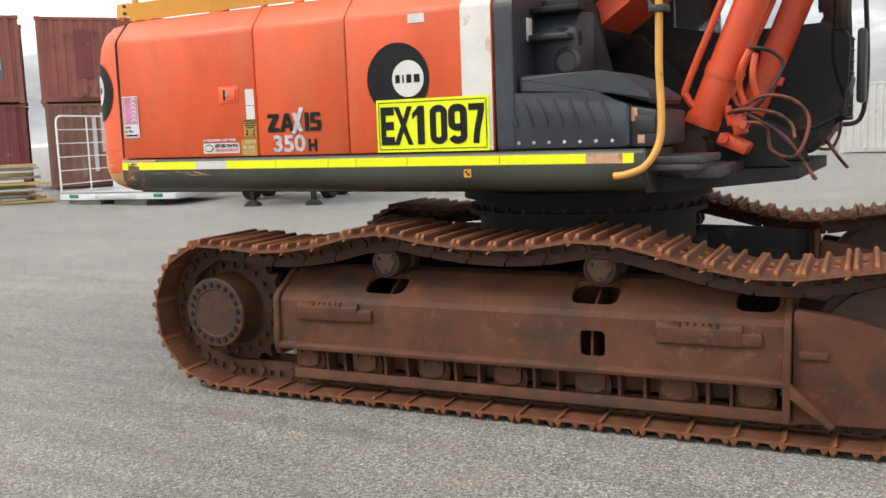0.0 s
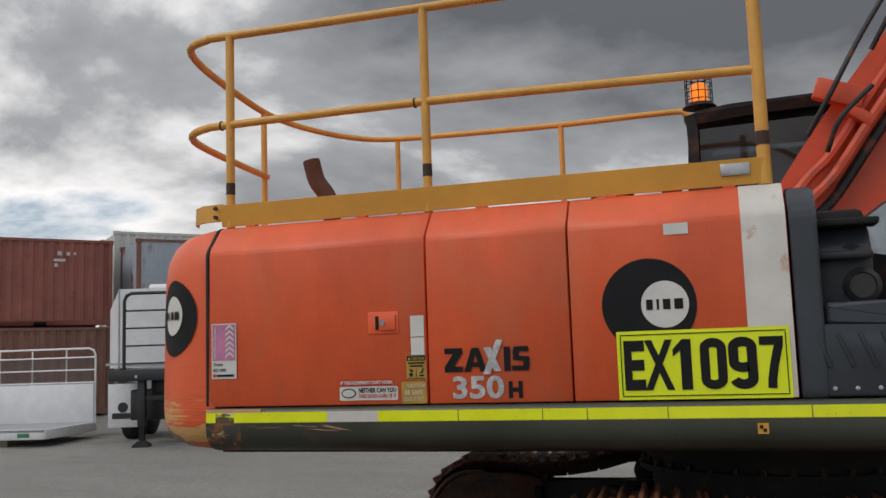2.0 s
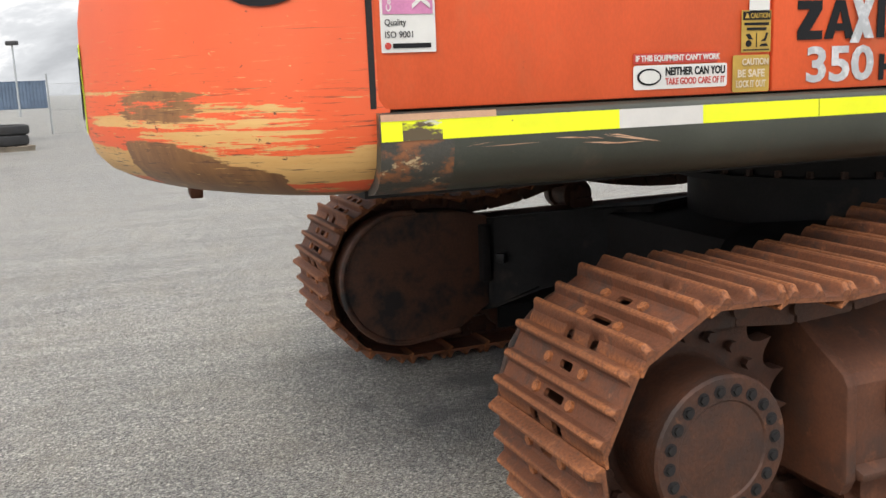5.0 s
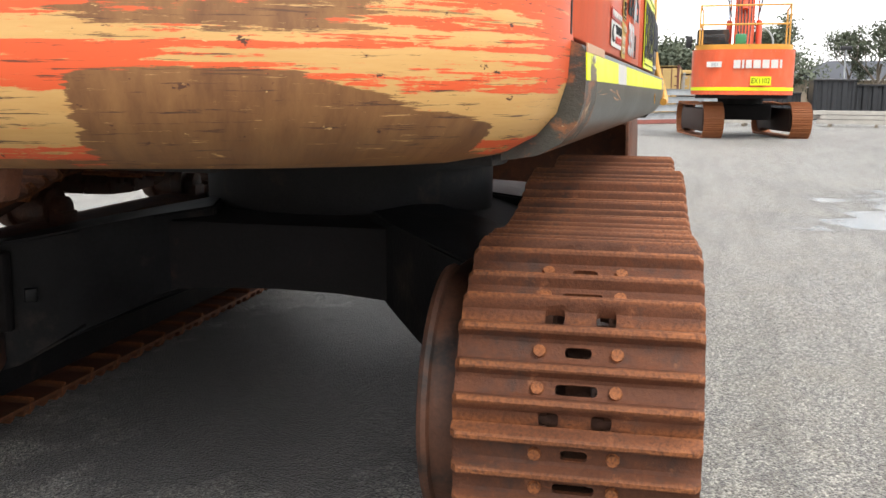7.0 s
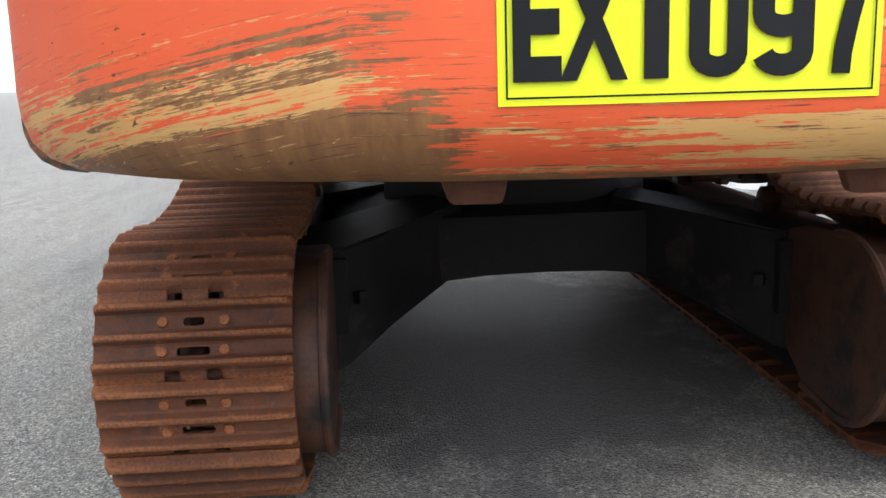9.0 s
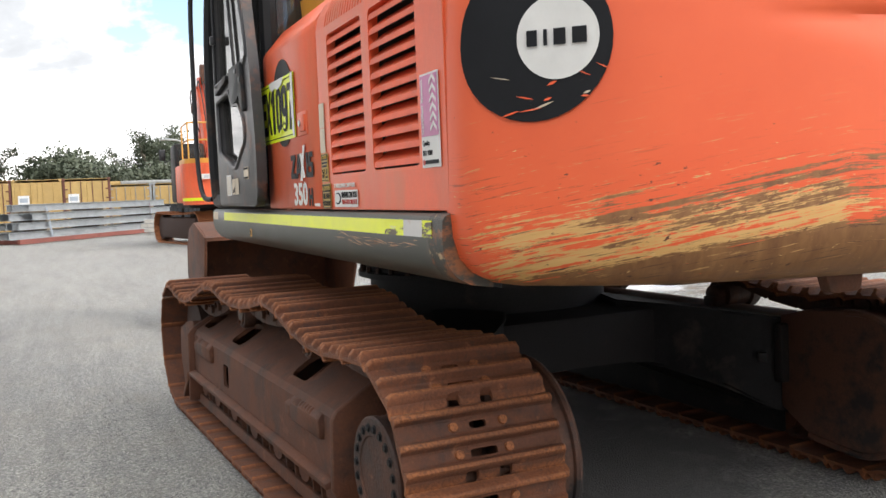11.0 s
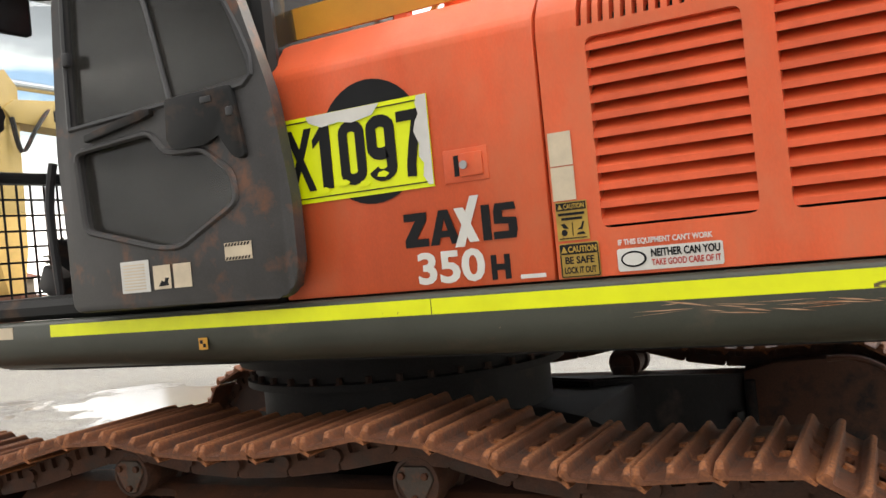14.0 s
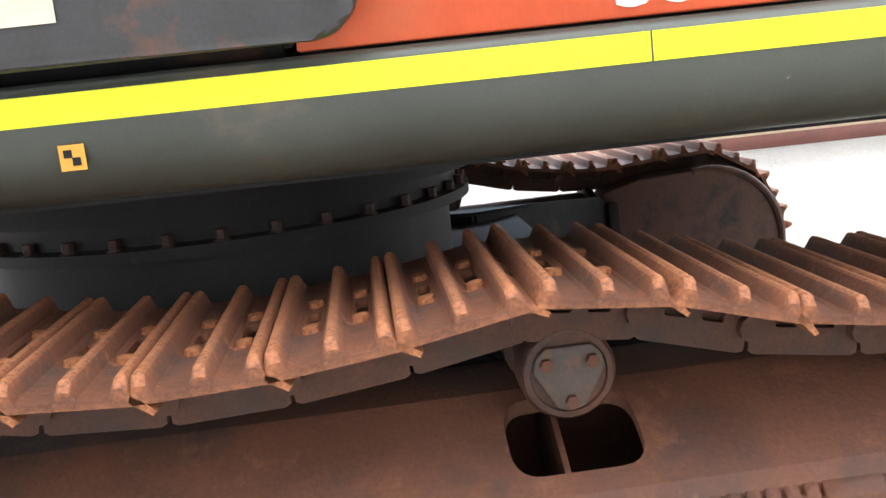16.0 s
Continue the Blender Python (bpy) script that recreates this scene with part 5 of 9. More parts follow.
for j in range(len(zs) - 1):
    for i in range(N):
        f = bm.faces.new((rows[j][i], rows[j][i + 1], rows[j + 1][i + 1], rows[j + 1][i]))
        for lp, (ii, jj) in zip(f.loops, ((i, j), (i + 1, j), (i + 1, j + 1), (i, j + 1))):
            lp[uvl].uv = (CW_S[-1] * ii / N, zs[jj])
bm.faces.new(rows[0][::-1])
bm.faces.new(rows[-1])
sides = [[r[0] for r in rows], [r[-1] for r in rows]]
bm.faces.new(sides[0] + sides[1][::-1])
me = bpy.data.meshes.new("counterweight")
bmesh.ops.recalc_face_normals(bm, faces=bm.faces)
bm.to_mesh(me)
bm.free()
me.materials.append(M_cw)
for p in me.polygons:
    p.use_smooth = True
me.set_sharp_from_angle(angle=radians(35))
counterweight = part("counterweight", me, M_cw, EX, "rounded orange counterweight scraped to primer and bare steel along its lower edge")
for y in (-0.48, 0.37):
    lug = rounded([(y - 0.075, 1.20), (y - 0.062, 1.135), (y + 0.052, 1.135), (y + 0.075, 1.20)], 0.014, 3)
    part("lifting_lug", prism(bmnew(), lug, "x", -3.05, -3.01, 0.006), M_rust, counterweight)


def cw_plate(name, mat, pts, s0, z0, label, h=0.003, parent=None):
    """A sticker that follows the curve of the counterweight; pts are (run, height) about (s0, z0)."""
    bm = bmnew()
    c = bm.verts.new(cw_point(s0 + sum(p[0] for p in pts) / len(pts), z0 + sum(p[1] for p in pts) / len(pts), h))
    rings = []
    for f in (0.2, 0.4, 0.6, 0.8, 1.0):
        rings.append([bm.verts.new(cw_point(s0 + p[0] * f, z0 + p[1] * f, h)) for p in pts])
    n = len(pts)
    for i in range(n):
        bm.faces.new((c, rings[0][i], rings[0][(i + 1) % n]))
        for a, b in zip(rings, rings[1:]):
            bm.faces.new((a[i], b[i], b[(i + 1) % n], a[(i + 1) % n]))
    return part(name, bm, mat, parent or counterweight, label)


def circle(r, n=40, dx=0, dy=0):
    return [(dx + r * math.cos(2 * math.pi * i / n), dy + r * math.sin(2 * math.pi * i / n)) for i in range(n)]


def run_of(x, y):
    return min(range(len(CW)), key=lambda i: (CW[i][0] - x) ** 2 + (CW[i][1] - y) ** 2)


EMBLEM_WORD = ((-0.096, -0.062), (-0.042, -0.030), (-0.010, 0.028), (0.048, 0.092))
S_R, S_L = CW_S[run_of(-2.90, -1.33)], CW_S[run_of(-2.948, 1.297)]
for s0, z0, sgn in ((S_R, 1.85, -1), (S_L, 1.834, -1)):
    b = cw_plate("round_emblem", M_decal_black, circle(0.19 if s0 == S_R else 0.203), s0, z0, "black round emblem with a white disc and dark bars", 0.006)
    dx = 0.0 if s0 == S_R else -0.066
    w = cw_plate("emblem_disc", M_decal_white, circle(0.098 if s0 == S_R else 0.104), s0 + dx, z0 + (0.012 if s0 == S_R else 0.002), "", 0.009, b)
    for a_, b_ in EMBLEM_WORD:
        w_ = (b_ - a_) * 0.4
        cw_plate("emblem_bar", M_decal_black, [(-w_, -0.020), (w_, -0.020), (w_, 0.020), (-w_, 0.020)], s0 + dx - (a_ + b_) * 0.4, z0 + (0.012 if s0 == S_R else 0.002), "", 0.015, b)


rng = random.Random(8)
for k_ in range(12):
    a_, r_, l_ = radians(rng.uniform(195, 330)), 0.203 * rng.uniform(0.55, 0.97), rng.uniform(0.006, 0.035)
    t_, q_ = rng.uniform(0.0012, 0.004), rng.uniform(-0.5, 0.5)
    pts = [(-l_, -t_ * 0.4), (-l_ * 0.2, -t_), (l_, t_ * 0.2), (l_ * 0.3, t_), (-l_ * 0.5, t_ * 0.7)]
    cw_plate("paint_chip", M_orange if k_ % 3 else M_cream, [(u * math.cos(q_) - v * math.sin(q_), u * math.sin(q_) + v * math.cos(q_)) for u, v in pts], S_L + r_ * math.cos(a_), 1.834 + r_ * math.sin(a_), "", 0.0085)


CHARS = (("E", 0.040, 0.165), ("X", 0.160, 0.335), ("1", 0.325, 0.445), ("0", 0.490, 0.640), ("9", 0.652, 0.812), ("7", 0.825, 0.965))


def sign(face, u0, v0, w, h, parent, name="fleet_sign"):
    p = face.rect(name, M_sign, u0, v0, u0 + w, v0 + h, parent, "fluorescent yellow sign with black characters", 0.005)
    t = 0.0035
    for n_, (a, b, c, d) in enumerate(((0.014, 0.014, w - 0.014, 0.014 + t), (0.014, h - 0.014 - t, w - 0.014, h - 0.014), (0.014, 0.02, 0.014 + t, h - 0.02), (w - 0.014 - t, 0.02, w - 0.014, h - 0.02))):
        face.rect("border", M_decal_black, u0 + a, v0 + b, u0 + c, v0 + d, p, "", 0.0085)
    for ch, c0, c1 in CHARS:
        face.text(ch, M_decal_black, u0 + c0 * w, v0 + 0.039, u0 + c1 * w, v0 + h - 0.039, p, 0.038, 0.0085, "character")
    return p


# curved sign on the tail
def tail_sign():
    w, h, z0 = 0.672, 0.284, 1.348
    s_mid = CW_S[min(range(len(CW)), key=lambda i: abs(CW[i][1] + 0.005) + (CW[i][0] > -3))]
    pl = [( -w / 2 + w * i / 10, 0.0) for i in range(11)] + [(w / 2 - w * i / 10, h) for i in range(11)]
    bm = bmnew()
    lo = [bm.verts.new(cw_point(s_mid + u, z0, 0.004)) for u, _ in pl[:11]]
    hi = [bm.verts.new(cw_point(s_mid + u, z0 + h, 0.004)) for u, _ in pl[:11]]
    for i in range(10):
        bm.faces.new((lo[i], lo[i + 1], hi[i + 1], hi[i]))
    plate = part("fleet_sign", bm, M_sign, counterweight, "fluorescent yellow sign with black characters")
    def strip(u0, v0, u1, v1):
        b = bmnew()
        n = 10
        a = [b.verts.new(cw_point(s_mid - (u0 + (u1 - u0) * i / n), z0 + v0, 0.007)) for i in range(n + 1)]
        c = [b.verts.new(cw_point(s_mid - (u0 + (u1 - u0) * i / n), z0 + v1, 0.007)) for i in range(n + 1)]
        for i in range(n):
            b.faces.new((a[i], a[i + 1], c[i + 1], c[i]))
        part("border", b, M_decal_black, plate)
    e = w / 2 - 0.014
    strip(-e, 0.012, e, 0.0155)
    strip(-e, h - 0.0155, e, h - 0.012)
    strip(-e, 0.012, -e + 0.0035, h - 0.012)
    strip(e - 0.0035, 0.012, e, h - 0.012)
    for ch, c0, c1 in CHARS:
        me = letters(ch, (c1 - c0) * w, h - 0.082, 0.038)
        for v in me.vertices:
            q = cw_point(s_mid - (c0 * w - w / 2 + v.co.x), z0 + 0.041 + v.co.y, 0.0065 + v.co.z)
            v.co = q
        me.materials.append(M_decal_black)
        part("character", me, M_decal_black, plate)


tail_sign()


# -- stickers --
def maker_mark(face, u, v, parent):
    """Model marking: a word drawn as dark strokes with a pale crossing stroke, and the size number under it."""
    w, h = 0.385, 0.105
    pale = M_decal_white if face is LEFT else M_decal_grey
    bar = [(0.0, h - 0.024), (0.082, h - 0.024), (0.082, h), (0.0, h)]
    grp = face.plate("model_mark", M_decal_black, [(u + a, v + b) for a, b in bar], parent, "black and white model marking", 0.003)
    strokes = [[(0.040, h - 0.024), (0.082, h - 0.024), (0.042, 0.024), (0.0, 0.024)], [(0.0, 0.0), (0.084, 0.0), (0.084, 0.024), (0.0, 0.024)],
               [(0.090, 0.0), (0.120, 0.0), (0.143, 0.078), (0.126, h)], [(0.164, 0.0), (0.194, 0.0), (0.158, h), (0.126, h), (0.143, 0.078)], [(0.122, 0.022), (0.164, 0.022), (0.160, 0.042), (0.127, 0.042)],
               [(0.272, 0.0), (0.300, 0.0), (0.300, h), (0.272, h)],
               [(0.312, h - 0.022), (0.385, h - 0.022), (0.381, h), (0.318, h)], [(0.312, 0.046), (0.340, 0.050), (0.340, h - 0.022), (0.312, h - 0.022)], [(0.312, 0.046), (0.385, 0.040), (0.385, 0.060), (0.318, 0.066)],
               [(0.358, 0.022), (0.386, 0.022), (0.386, 0.056), (0.358, 0.056)], [(0.308, 0.0), (0.380, 0.0), (0.386, 0.022), (0.308, 0.022)]]
    for q, pts in enumerate(strokes):
        face.plate("stroke", M_decal_black, [(u + a, v + b) for a, b in pts], grp, h=0.0034 + 0.0003 * q)
    for q, pts in enumerate(([(0.176, -0.012), (0.208, -0.012), (0.270, h + 0.032), (0.240, h + 0.032)], [(0.182, h), (0.214, h), (0.260, 0.0), (0.228, 0.0)])):
        face.plate("stroke", pale, [(u + a, v + b) for a, b in pts], grp, h=0.0074 + 0.0005 * q)
    face.text("350", pale, u + 0.035, v - 0.118, u + 0.268, v - 0.018, grp, 0.03, 0.003)
    face.text("H", M_decal_black, u + 0.288, v - 0.118, u + 0.350, v - 0.045, grp, 0.05, 0.003)
    return grp


def caution(face, u, v, parent, faded):
    m = M_mustard
    o = 0.026 if faded else 0.0
    a = face.rect("warning_sticker", m, u + o, v + 0.105, u + o + 0.094, v + 0.215, parent, "mustard warning sticker with pictograms")
    face.rect("header", M_decal_black, u + o + 0.003, v + 0.190, u + o + 0.091, v + 0.212, a, h=0.005)
    face.text("CAUTION", m, u + o + 0.026, v + 0.194, u + o + 0.087, v + 0.208, a, 0.02, 0.007)
    face.plate("pictogram", m, [(u + o + 0.008, v + 0.194), (u + o + 0.022, v + 0.194), (u + o + 0.015, v + 0.208)], a, h=0.007)
    for i in range(2):
        face.rect("line", M_decal_black, u + o + 0.008 + 0.008 * i, v + 0.176 - 0.013 * i, u + o + 0.086 - 0.008 * i, v + 0.183 - 0.013 * i, a, h=0.005)
    face.rect("line", M_decal_black, u + o + 0.046, v + 0.118, u + o + 0.048, v + 0.156, a, h=0.005)
    face.rect("line", M_decal_black, u + o + 0.006, v + 0.110, u + o + 0.088, v + 0.113, a, h=0.005)
    face.disc("pictogram", M_decal_black, u + o + 0.022, v + 0.128, 0.009, a, h=0.005, n=12)
    face.plate("pictogram", M_decal_black, [(u + o + 0.012, v + 0.152), (u + o + 0.024, v + 0.154), (u + o + 0.036, v + 0.138), (u + o + 0.022, v + 0.140)], a, h=0.0055)
    face.plate("pictogram", M_decal_black, [(u + o + 0.058, v + 0.120), (u + o + 0.084, v + 0.120), (u + o + 0.080, v + 0.128), (u + o + 0.062, v + 0.126)], a, h=0.005)
    face.plate("pictogram", M_decal_black, [(u + o + 0.060, v + 0.134), (u + o + 0.076, v + 0.134), (u + o + 0.084, v + 0.156), (u + o + 0.078, v + 0.156), (u + o + 0.072, v + 0.141)], a, h=0.0055)
    b = face.rect("warning_sticker", m, u, v, u + 0.118, v + 0.098, parent, "mustard lock-out sticker", r=0.006)
    ink = M_decal_black if not faded else M_cream
    if not faded:
        face.rect("header", M_decal_black, u + 0.003, v + 0.066, u + 0.115, v + 0.095, b, h=0.005, r=0.005)
        face.plate("pictogram", m, [(u + 0.007, v + 0.071), (u + 0.025, v + 0.071), (u + 0.016, v + 0.089)], b, h=0.007)
        for x0, x1, z0, z1 in ((0.002, 0.005, 0.004, 0.066), (0.113, 0.116, 0.004, 0.066), (0.004, 0.114, 0.002, 0.005)):
            face.rect("border", M_decal_black, u + x0, v + z0, u + x1, v + z1, b, h=0.0052)
    face.text("CAUTION", ink if faded else m, u + 0.028, v + 0.071, u + 0.112, v + 0.089, b, 0.025, 0.007)
    face.text("BE SAFE", ink, u + 0.016, v + 0.039, u + 0.102, v + 0.060, b, 0.025, 0.005)
    face.text("LOCK IT OUT", ink, u + 0.012, v + 0.012, u + 0.106, v + 0.031, b, 0.025, 0.005)


def care_label(face, u, v, parent):
    a = face.rect("slogan_sticker", M_decal_white, u, v, u + 0.285, v + 0.062, parent, "white slogan sticker with red and black print", r=0.008)
    if face is RIGHT:
        face.rect("slogan_band", M_red, u, v + 0.066, u + 0.255, v + 0.092, a)
    face.text("IF THIS EQUIPMENT CAN'T WORK", M_decal_white, u + 0.006, v + 0.069, u + 0.262, v + 0.088, a, 0.03, 0.005)
    face.text("NEITHER CAN YOU", M_decal_black, u + 0.095, v + 0.034, u + 0.278, v + 0.056, a, 0.03, 0.005)
    face.text("TAKE GOOD CARE OF IT", M_red, u + 0.095, v + 0.010, u + 0.278, v + 0.028, a, 0.02, 0.005)
    n = 24
    face.plate("oval", M_decal_black, [(u + 0.046 + 0.036 * math.cos(2 * math.pi * i / n), v + 0.032 + 0.022 * math.sin(2 * math.pi * i / n)) for i in range(n)], a, h=0.005)
    face.plate("oval", M_decal_white, [(u + 0.046 + 0.030 * math.cos(2 * math.pi * i / n), v + 0.032 + 0.017 * math.sin(2 * math.pi * i / n)) for i in range(n)], a, h=0.007)


def quality_label(face, u, v, parent):
    w, h = 0.135, 0.265
    a = face.rect("certificate_sticker", M_decal_white, u, v, u + w, v + h, parent, "pink and white certificate sticker")
    face.rect("pink_field", M_pink, u + 0.006, v + 0.088, u + w - 0.006, v + h - 0.006, a, h=0.005)
    t = letters("Certified System", 0.155, 0.016, 0.02)
    t.materials.append(M_decal_white)
    t.transform(face.matrix(u + 0.030, v + 0.094, 0.007) @ pose(0, 0, 0, 0, 0, 90))
    part("lettering", t, M_decal_white, a)
    for i in range(6):
        y = v + 0.10 + 0.026 * i
        face.plate("chevron", M_decal_white, [(u + 0.078, y), (u + 0.100, y + 0.018), (u + 0.122, y), (u + 0.122, y + 0.011), (u + 0.100, y + 0.029), (u + 0.078, y + 0.011)], a, h=0.007)
    face.text("Quality", M_decal_black, u + 0.010, v + 0.058, u + 0.062, v + 0.077, a, 0.0, 0.005)
    face.text("ISO 9001", M_decal_black, u + 0.010, v + 0.034, u + 0.078, v + 0.049, a, 0.0, 0.005)
    face.rect("maker_bar", M_decal_black, u + 0.028, v + 0.010, u + 0.122, v + 0.021, a, h=0.005)
    face.disc("maker_dot", M_red, u + 0.016, v + 0.0155, 0.008, a, h=0.005, n=12)


def latch(face, u, v, parent, side=1):
    a = None
    for name, c, size, bev, mat in (("latch_frame", (0, 0, 0), (0.15, 0.10, 0.008), 0.003, M_orange), ("latch_recess", (-0.030, 0, 0.004), (0.016, 0.062, 0.004), 0, M_decal_black),
                                    ("latch_paddle", (0.022, 0, 0.007), (0.078, 0.070, 0.012), 0.004, M_orange), ("lock", None, None, 0, M_steel)):
        bm = box(bmnew(), c, size, bevel=bev) if c else cyl(bmnew(), (0, 0, 0.012), (0, 0, 0.019), 0.013, n=14)
        bmesh.ops.transform(bm, matrix=face.matrix(u, v, 0.002), verts=bm.verts)
        ob = part(name, bm, mat, a or parent, "" if a else "recessed door latch with a round lock")
        a = a or ob


def round_emblem(face, u, v, r, parent, du=0.07, dv=-0.035):
    a = face.disc("round_emblem", M_decal_black, u, v, r, parent, "black round emblem with an off-centre white disc and dark bars")
    face.disc("emblem_disc", M_decal_white, u + du, v + dv, r * 0.50, a, h=0.0055)
    for a_, b_ in EMBLEM_WORD:
        face.rect("emblem_bar", M_decal_black, u + du + r * 4.1 * a_, v + dv - r * 0.11, u + du + r * 4.1 * b_, v + dv + r * 0.11, a, h=0.008)


quality_label(RIGHT, -2.635, 1.545, door_r1)
latch(RIGHT, -1.742, 1.78, door_r1)
for i in range(2):
    RIGHT.rect("blank_sticker", M_decal_white, -1.612, 1.712 - 0.098 * i, -1.548, 1.806 - 0.098 * i, door_r1, "blank white sticker")
caution(RIGHT, -1.662, 1.414, door_r1, True)
care_label(RIGHT, -1.965, 1.432, door_r1)
maker_mark(RIGHT, -1.455, 1.548, door_r2)
round_emblem(RIGHT, -0.552, 1.806, 0.195, door_r3, 0.066, 0.0)
sign(RIGHT, -0.693, 1.414, 0.683, 0.284, door_r3)
edge_line = [(0.0, SILL + 0.012), (0.0, FOLD - 0.03), (-0.006, FOLD - 0.008), (-0.02, FOLD + 0.012), (-0.105, 2.282), (-0.145, 2.298)]
part("end_stripe", prism(bmnew(), [(YR - o - 0.002, z + 0.001) for o, z in edge_line] + [(YR - o + 0.002, z - 0.002) for o, z in edge_line[::-1]], "x", -0.165, 0.008), M_white_worn, door_r3, "worn white painted stripe", 50)
# dark strip laid over the joint to stand for the shaded gap
part("door_seal", prism(bmnew(), [(YR - o - 0.0015, z) for o, z in edge_line] + [(YR - o + 0.03, z - 0.01) for o, z in edge_line[::-1]], "x", -2.668, -2.653), M_dark, door_r1, "dark strip in place of the open gap", 50)
RIGHT.rect("blank_sticker", M_decal_white, -0.475, 2.095, -0.375, 2.142, door_r3)
SK_R = Face((0, YR - 0.024, 0), (1, 0, 0), (0, 0, 1))
for face, u, v in ((SK_R, -0.155, 1.275), (Face((0, YL + 0.026, 0), (-1, 0, 0), (0, 0, 1)), -0.115, 1.262)):
    a = face.rect("centre_mark", M_yellow, u, v, u + 0.042, v + 0.042, skirt_r if face is SK_R else skirt_l, "small yellow and black balance mark")
    face.rect("mark_quarter", M_decal_black, u + 0.008, v + 0.021, u + 0.021, v + 0.034, a, h=0.005)
    face.rect("mark_quarter", M_decal_black, u + 0.021, v + 0.008, u + 0.034, v + 0.021, a, h=0.005)

rng = random.Random(17)
for face, own, lo, hi, count in ((SK_R, skirt_r, -2.42, -1.95, 10), (Face((0, YL + 0.0255, 0), (-1, 0, 0), (0, 0, 1)), skirt_l, 1.55, 2.35, 26)):
    for k_ in range(count):
        u_, v_ = rng.uniform(lo, hi), rng.uniform(1.296, 1.330)
        l_, a_, t_ = rng.uniform(0.02, 0.09), rng.uniform(-0.45, 0.35), rng.uniform(0.0006, 0.0016)
        du, dv = l_ * math.cos(a_), 0.35 * l_ * math.sin(a_)
        face.plate("scratch", M_peach, [(u_ - du, v_ - dv), (u_, v_ - t_), (u_ + du, v_ + dv), (u_ + du * 0.2, v_ + t_)], own, h=0.0028, t=0.0006)

quality_label(LEFT, 2.366, 1.535, radiator_door)
for i in range(2):
    LEFT.rect("blank_sticker", M_cream, 1.279, 1.732 - 0.098 * i, 1.348, 1.827 - 0.098 * i, radiator_door, "yellowed blank sticker")
caution(LEFT, 1.282, 1.415, radiator_door, False)
care_label(LEFT, 1.45, 1.422, radiator_door)
maker_mark(LEFT, 0.775, 1.545, door_l1)
latch(LEFT, 1.01, 1.775, door_l1)
LEFT.rect("blank_sticker", M_decal_white, 1.155, 1.424, 1.235, 1.436, door_l1)
LEFT.disc("round_emblem", M_decal_black, 0.68, 1.893, 0.197, door_l1, "black round emblem half covered by a sign")
sgn = sign(LEFT, 0.235, 1.725, 0.665, 0.284, door_l1)
LEFT.plate("torn_edge", M_decal_white, [(0.885, 1.732), (0.900, 1.732), (0.900, 2.007), (0.868, 2.007), (0.860, 1.985), (0.868, 1.95), (0.855, 1.93), (0.846, 1.90), (0.862, 1.86), (0.858, 1.82), (0.874, 1.80), (0.868, 1.76)], sgn, h=0.0112)
LEFT.plate("torn_edge", M_decal_white, [(0.44, 2.007), (0.45, 1.985), (0.50, 1.965), (0.57, 1.972), (0.62, 1.962), (0.70, 1.975), (0.73, 2.007)], sgn, h=0.0112)
for k_, (u_, v_) in enumerate(((0.55, 1.775), (0.63, 1.765), (0.70, 1.785), (0.47, 1.76))):
    LEFT.plate("faded_patch", M_sign, [(u_, v_ - 0.006), (u_ + 0.03, v_ - 0.010), (u_ + 0.045, v_), (u_ + 0.028, v_ + 0.010), (u_ + 0.006, v_ + 0.007)], sgn, h=0.0115)

# -- kick plates, handrails and deck fittings --
bm = bmnew()
prism(bm, [(YR + 0.152, 2.305), (YR + 0.140, 2.305), (YR + 0.130, 2.415), (YR + 0.142, 2.418)], "x", -2.66, -0.03)
kick = part("kick_plate", bm, M_yellow, EX, "yellow kick plate along the deck edge")
bm = bmnew()
tail = [(-2.66, YR + 0.136), (-2.78, YR + 0.15), (-2.86, YR + 0.21), (-2.90, YR + 0.30)]
for (xa, ya), (xb, yb) in zip(tail, tail[1:]):
    v = [bm.verts.new(p) for p in ((xa, ya, 2.335), (xb, yb, 2.335), (xb, yb + 0.008, 2.425), (xa, ya + 0.008, 2.425))]
    bm.faces.new(v)
    v = [bm.verts.new(p) for p in ((xa, ya + 0.012, 2.335), (xb, yb + 0.012, 2.335), (xb, yb + 0.02, 2.425), (xa, ya + 0.02, 2.425))]
    bm.faces.new(v)
part("kick_plate_end", bm, M_yellow, kick)
for z in (2.355, 2.40):
    part("bolt", cyl(bmnew(), (-2.69, YR + 0.132, z), (-2.69, YR + 0.120, z), 0.011, n=8), M_chain, kick)
part("maker_plate", box(bmnew(), (-0.17, YR + 0.13, 2.372), (0.12, 0.006, 0.052), bevel=0.002), M_steel, kick)
bm = bmnew()
prism(bm, [(YL - 0.23, 2.335), (YL - 0.218, 2.335), (YL - 0.212, 2.445), (YL - 0.224, 2.448)], "x", -2.62, -0.06)
kick_l = part("kick_plate", bm, M_yellow, EX, "yellow kick plate along the deck edge")
for x in (-2.5, -1.9, -1.3, -0.7, -0.2):
    part("foot", box(bmnew(), (x, YL - 0.24, 2.325), (0.05, 0.04, 0.06)), M_orange, kick_l)
    part("foot", box(bmnew(), (x, YR + 0.16, 2.325), (0.05, 0.04, 0.06)), M_orange, kick)

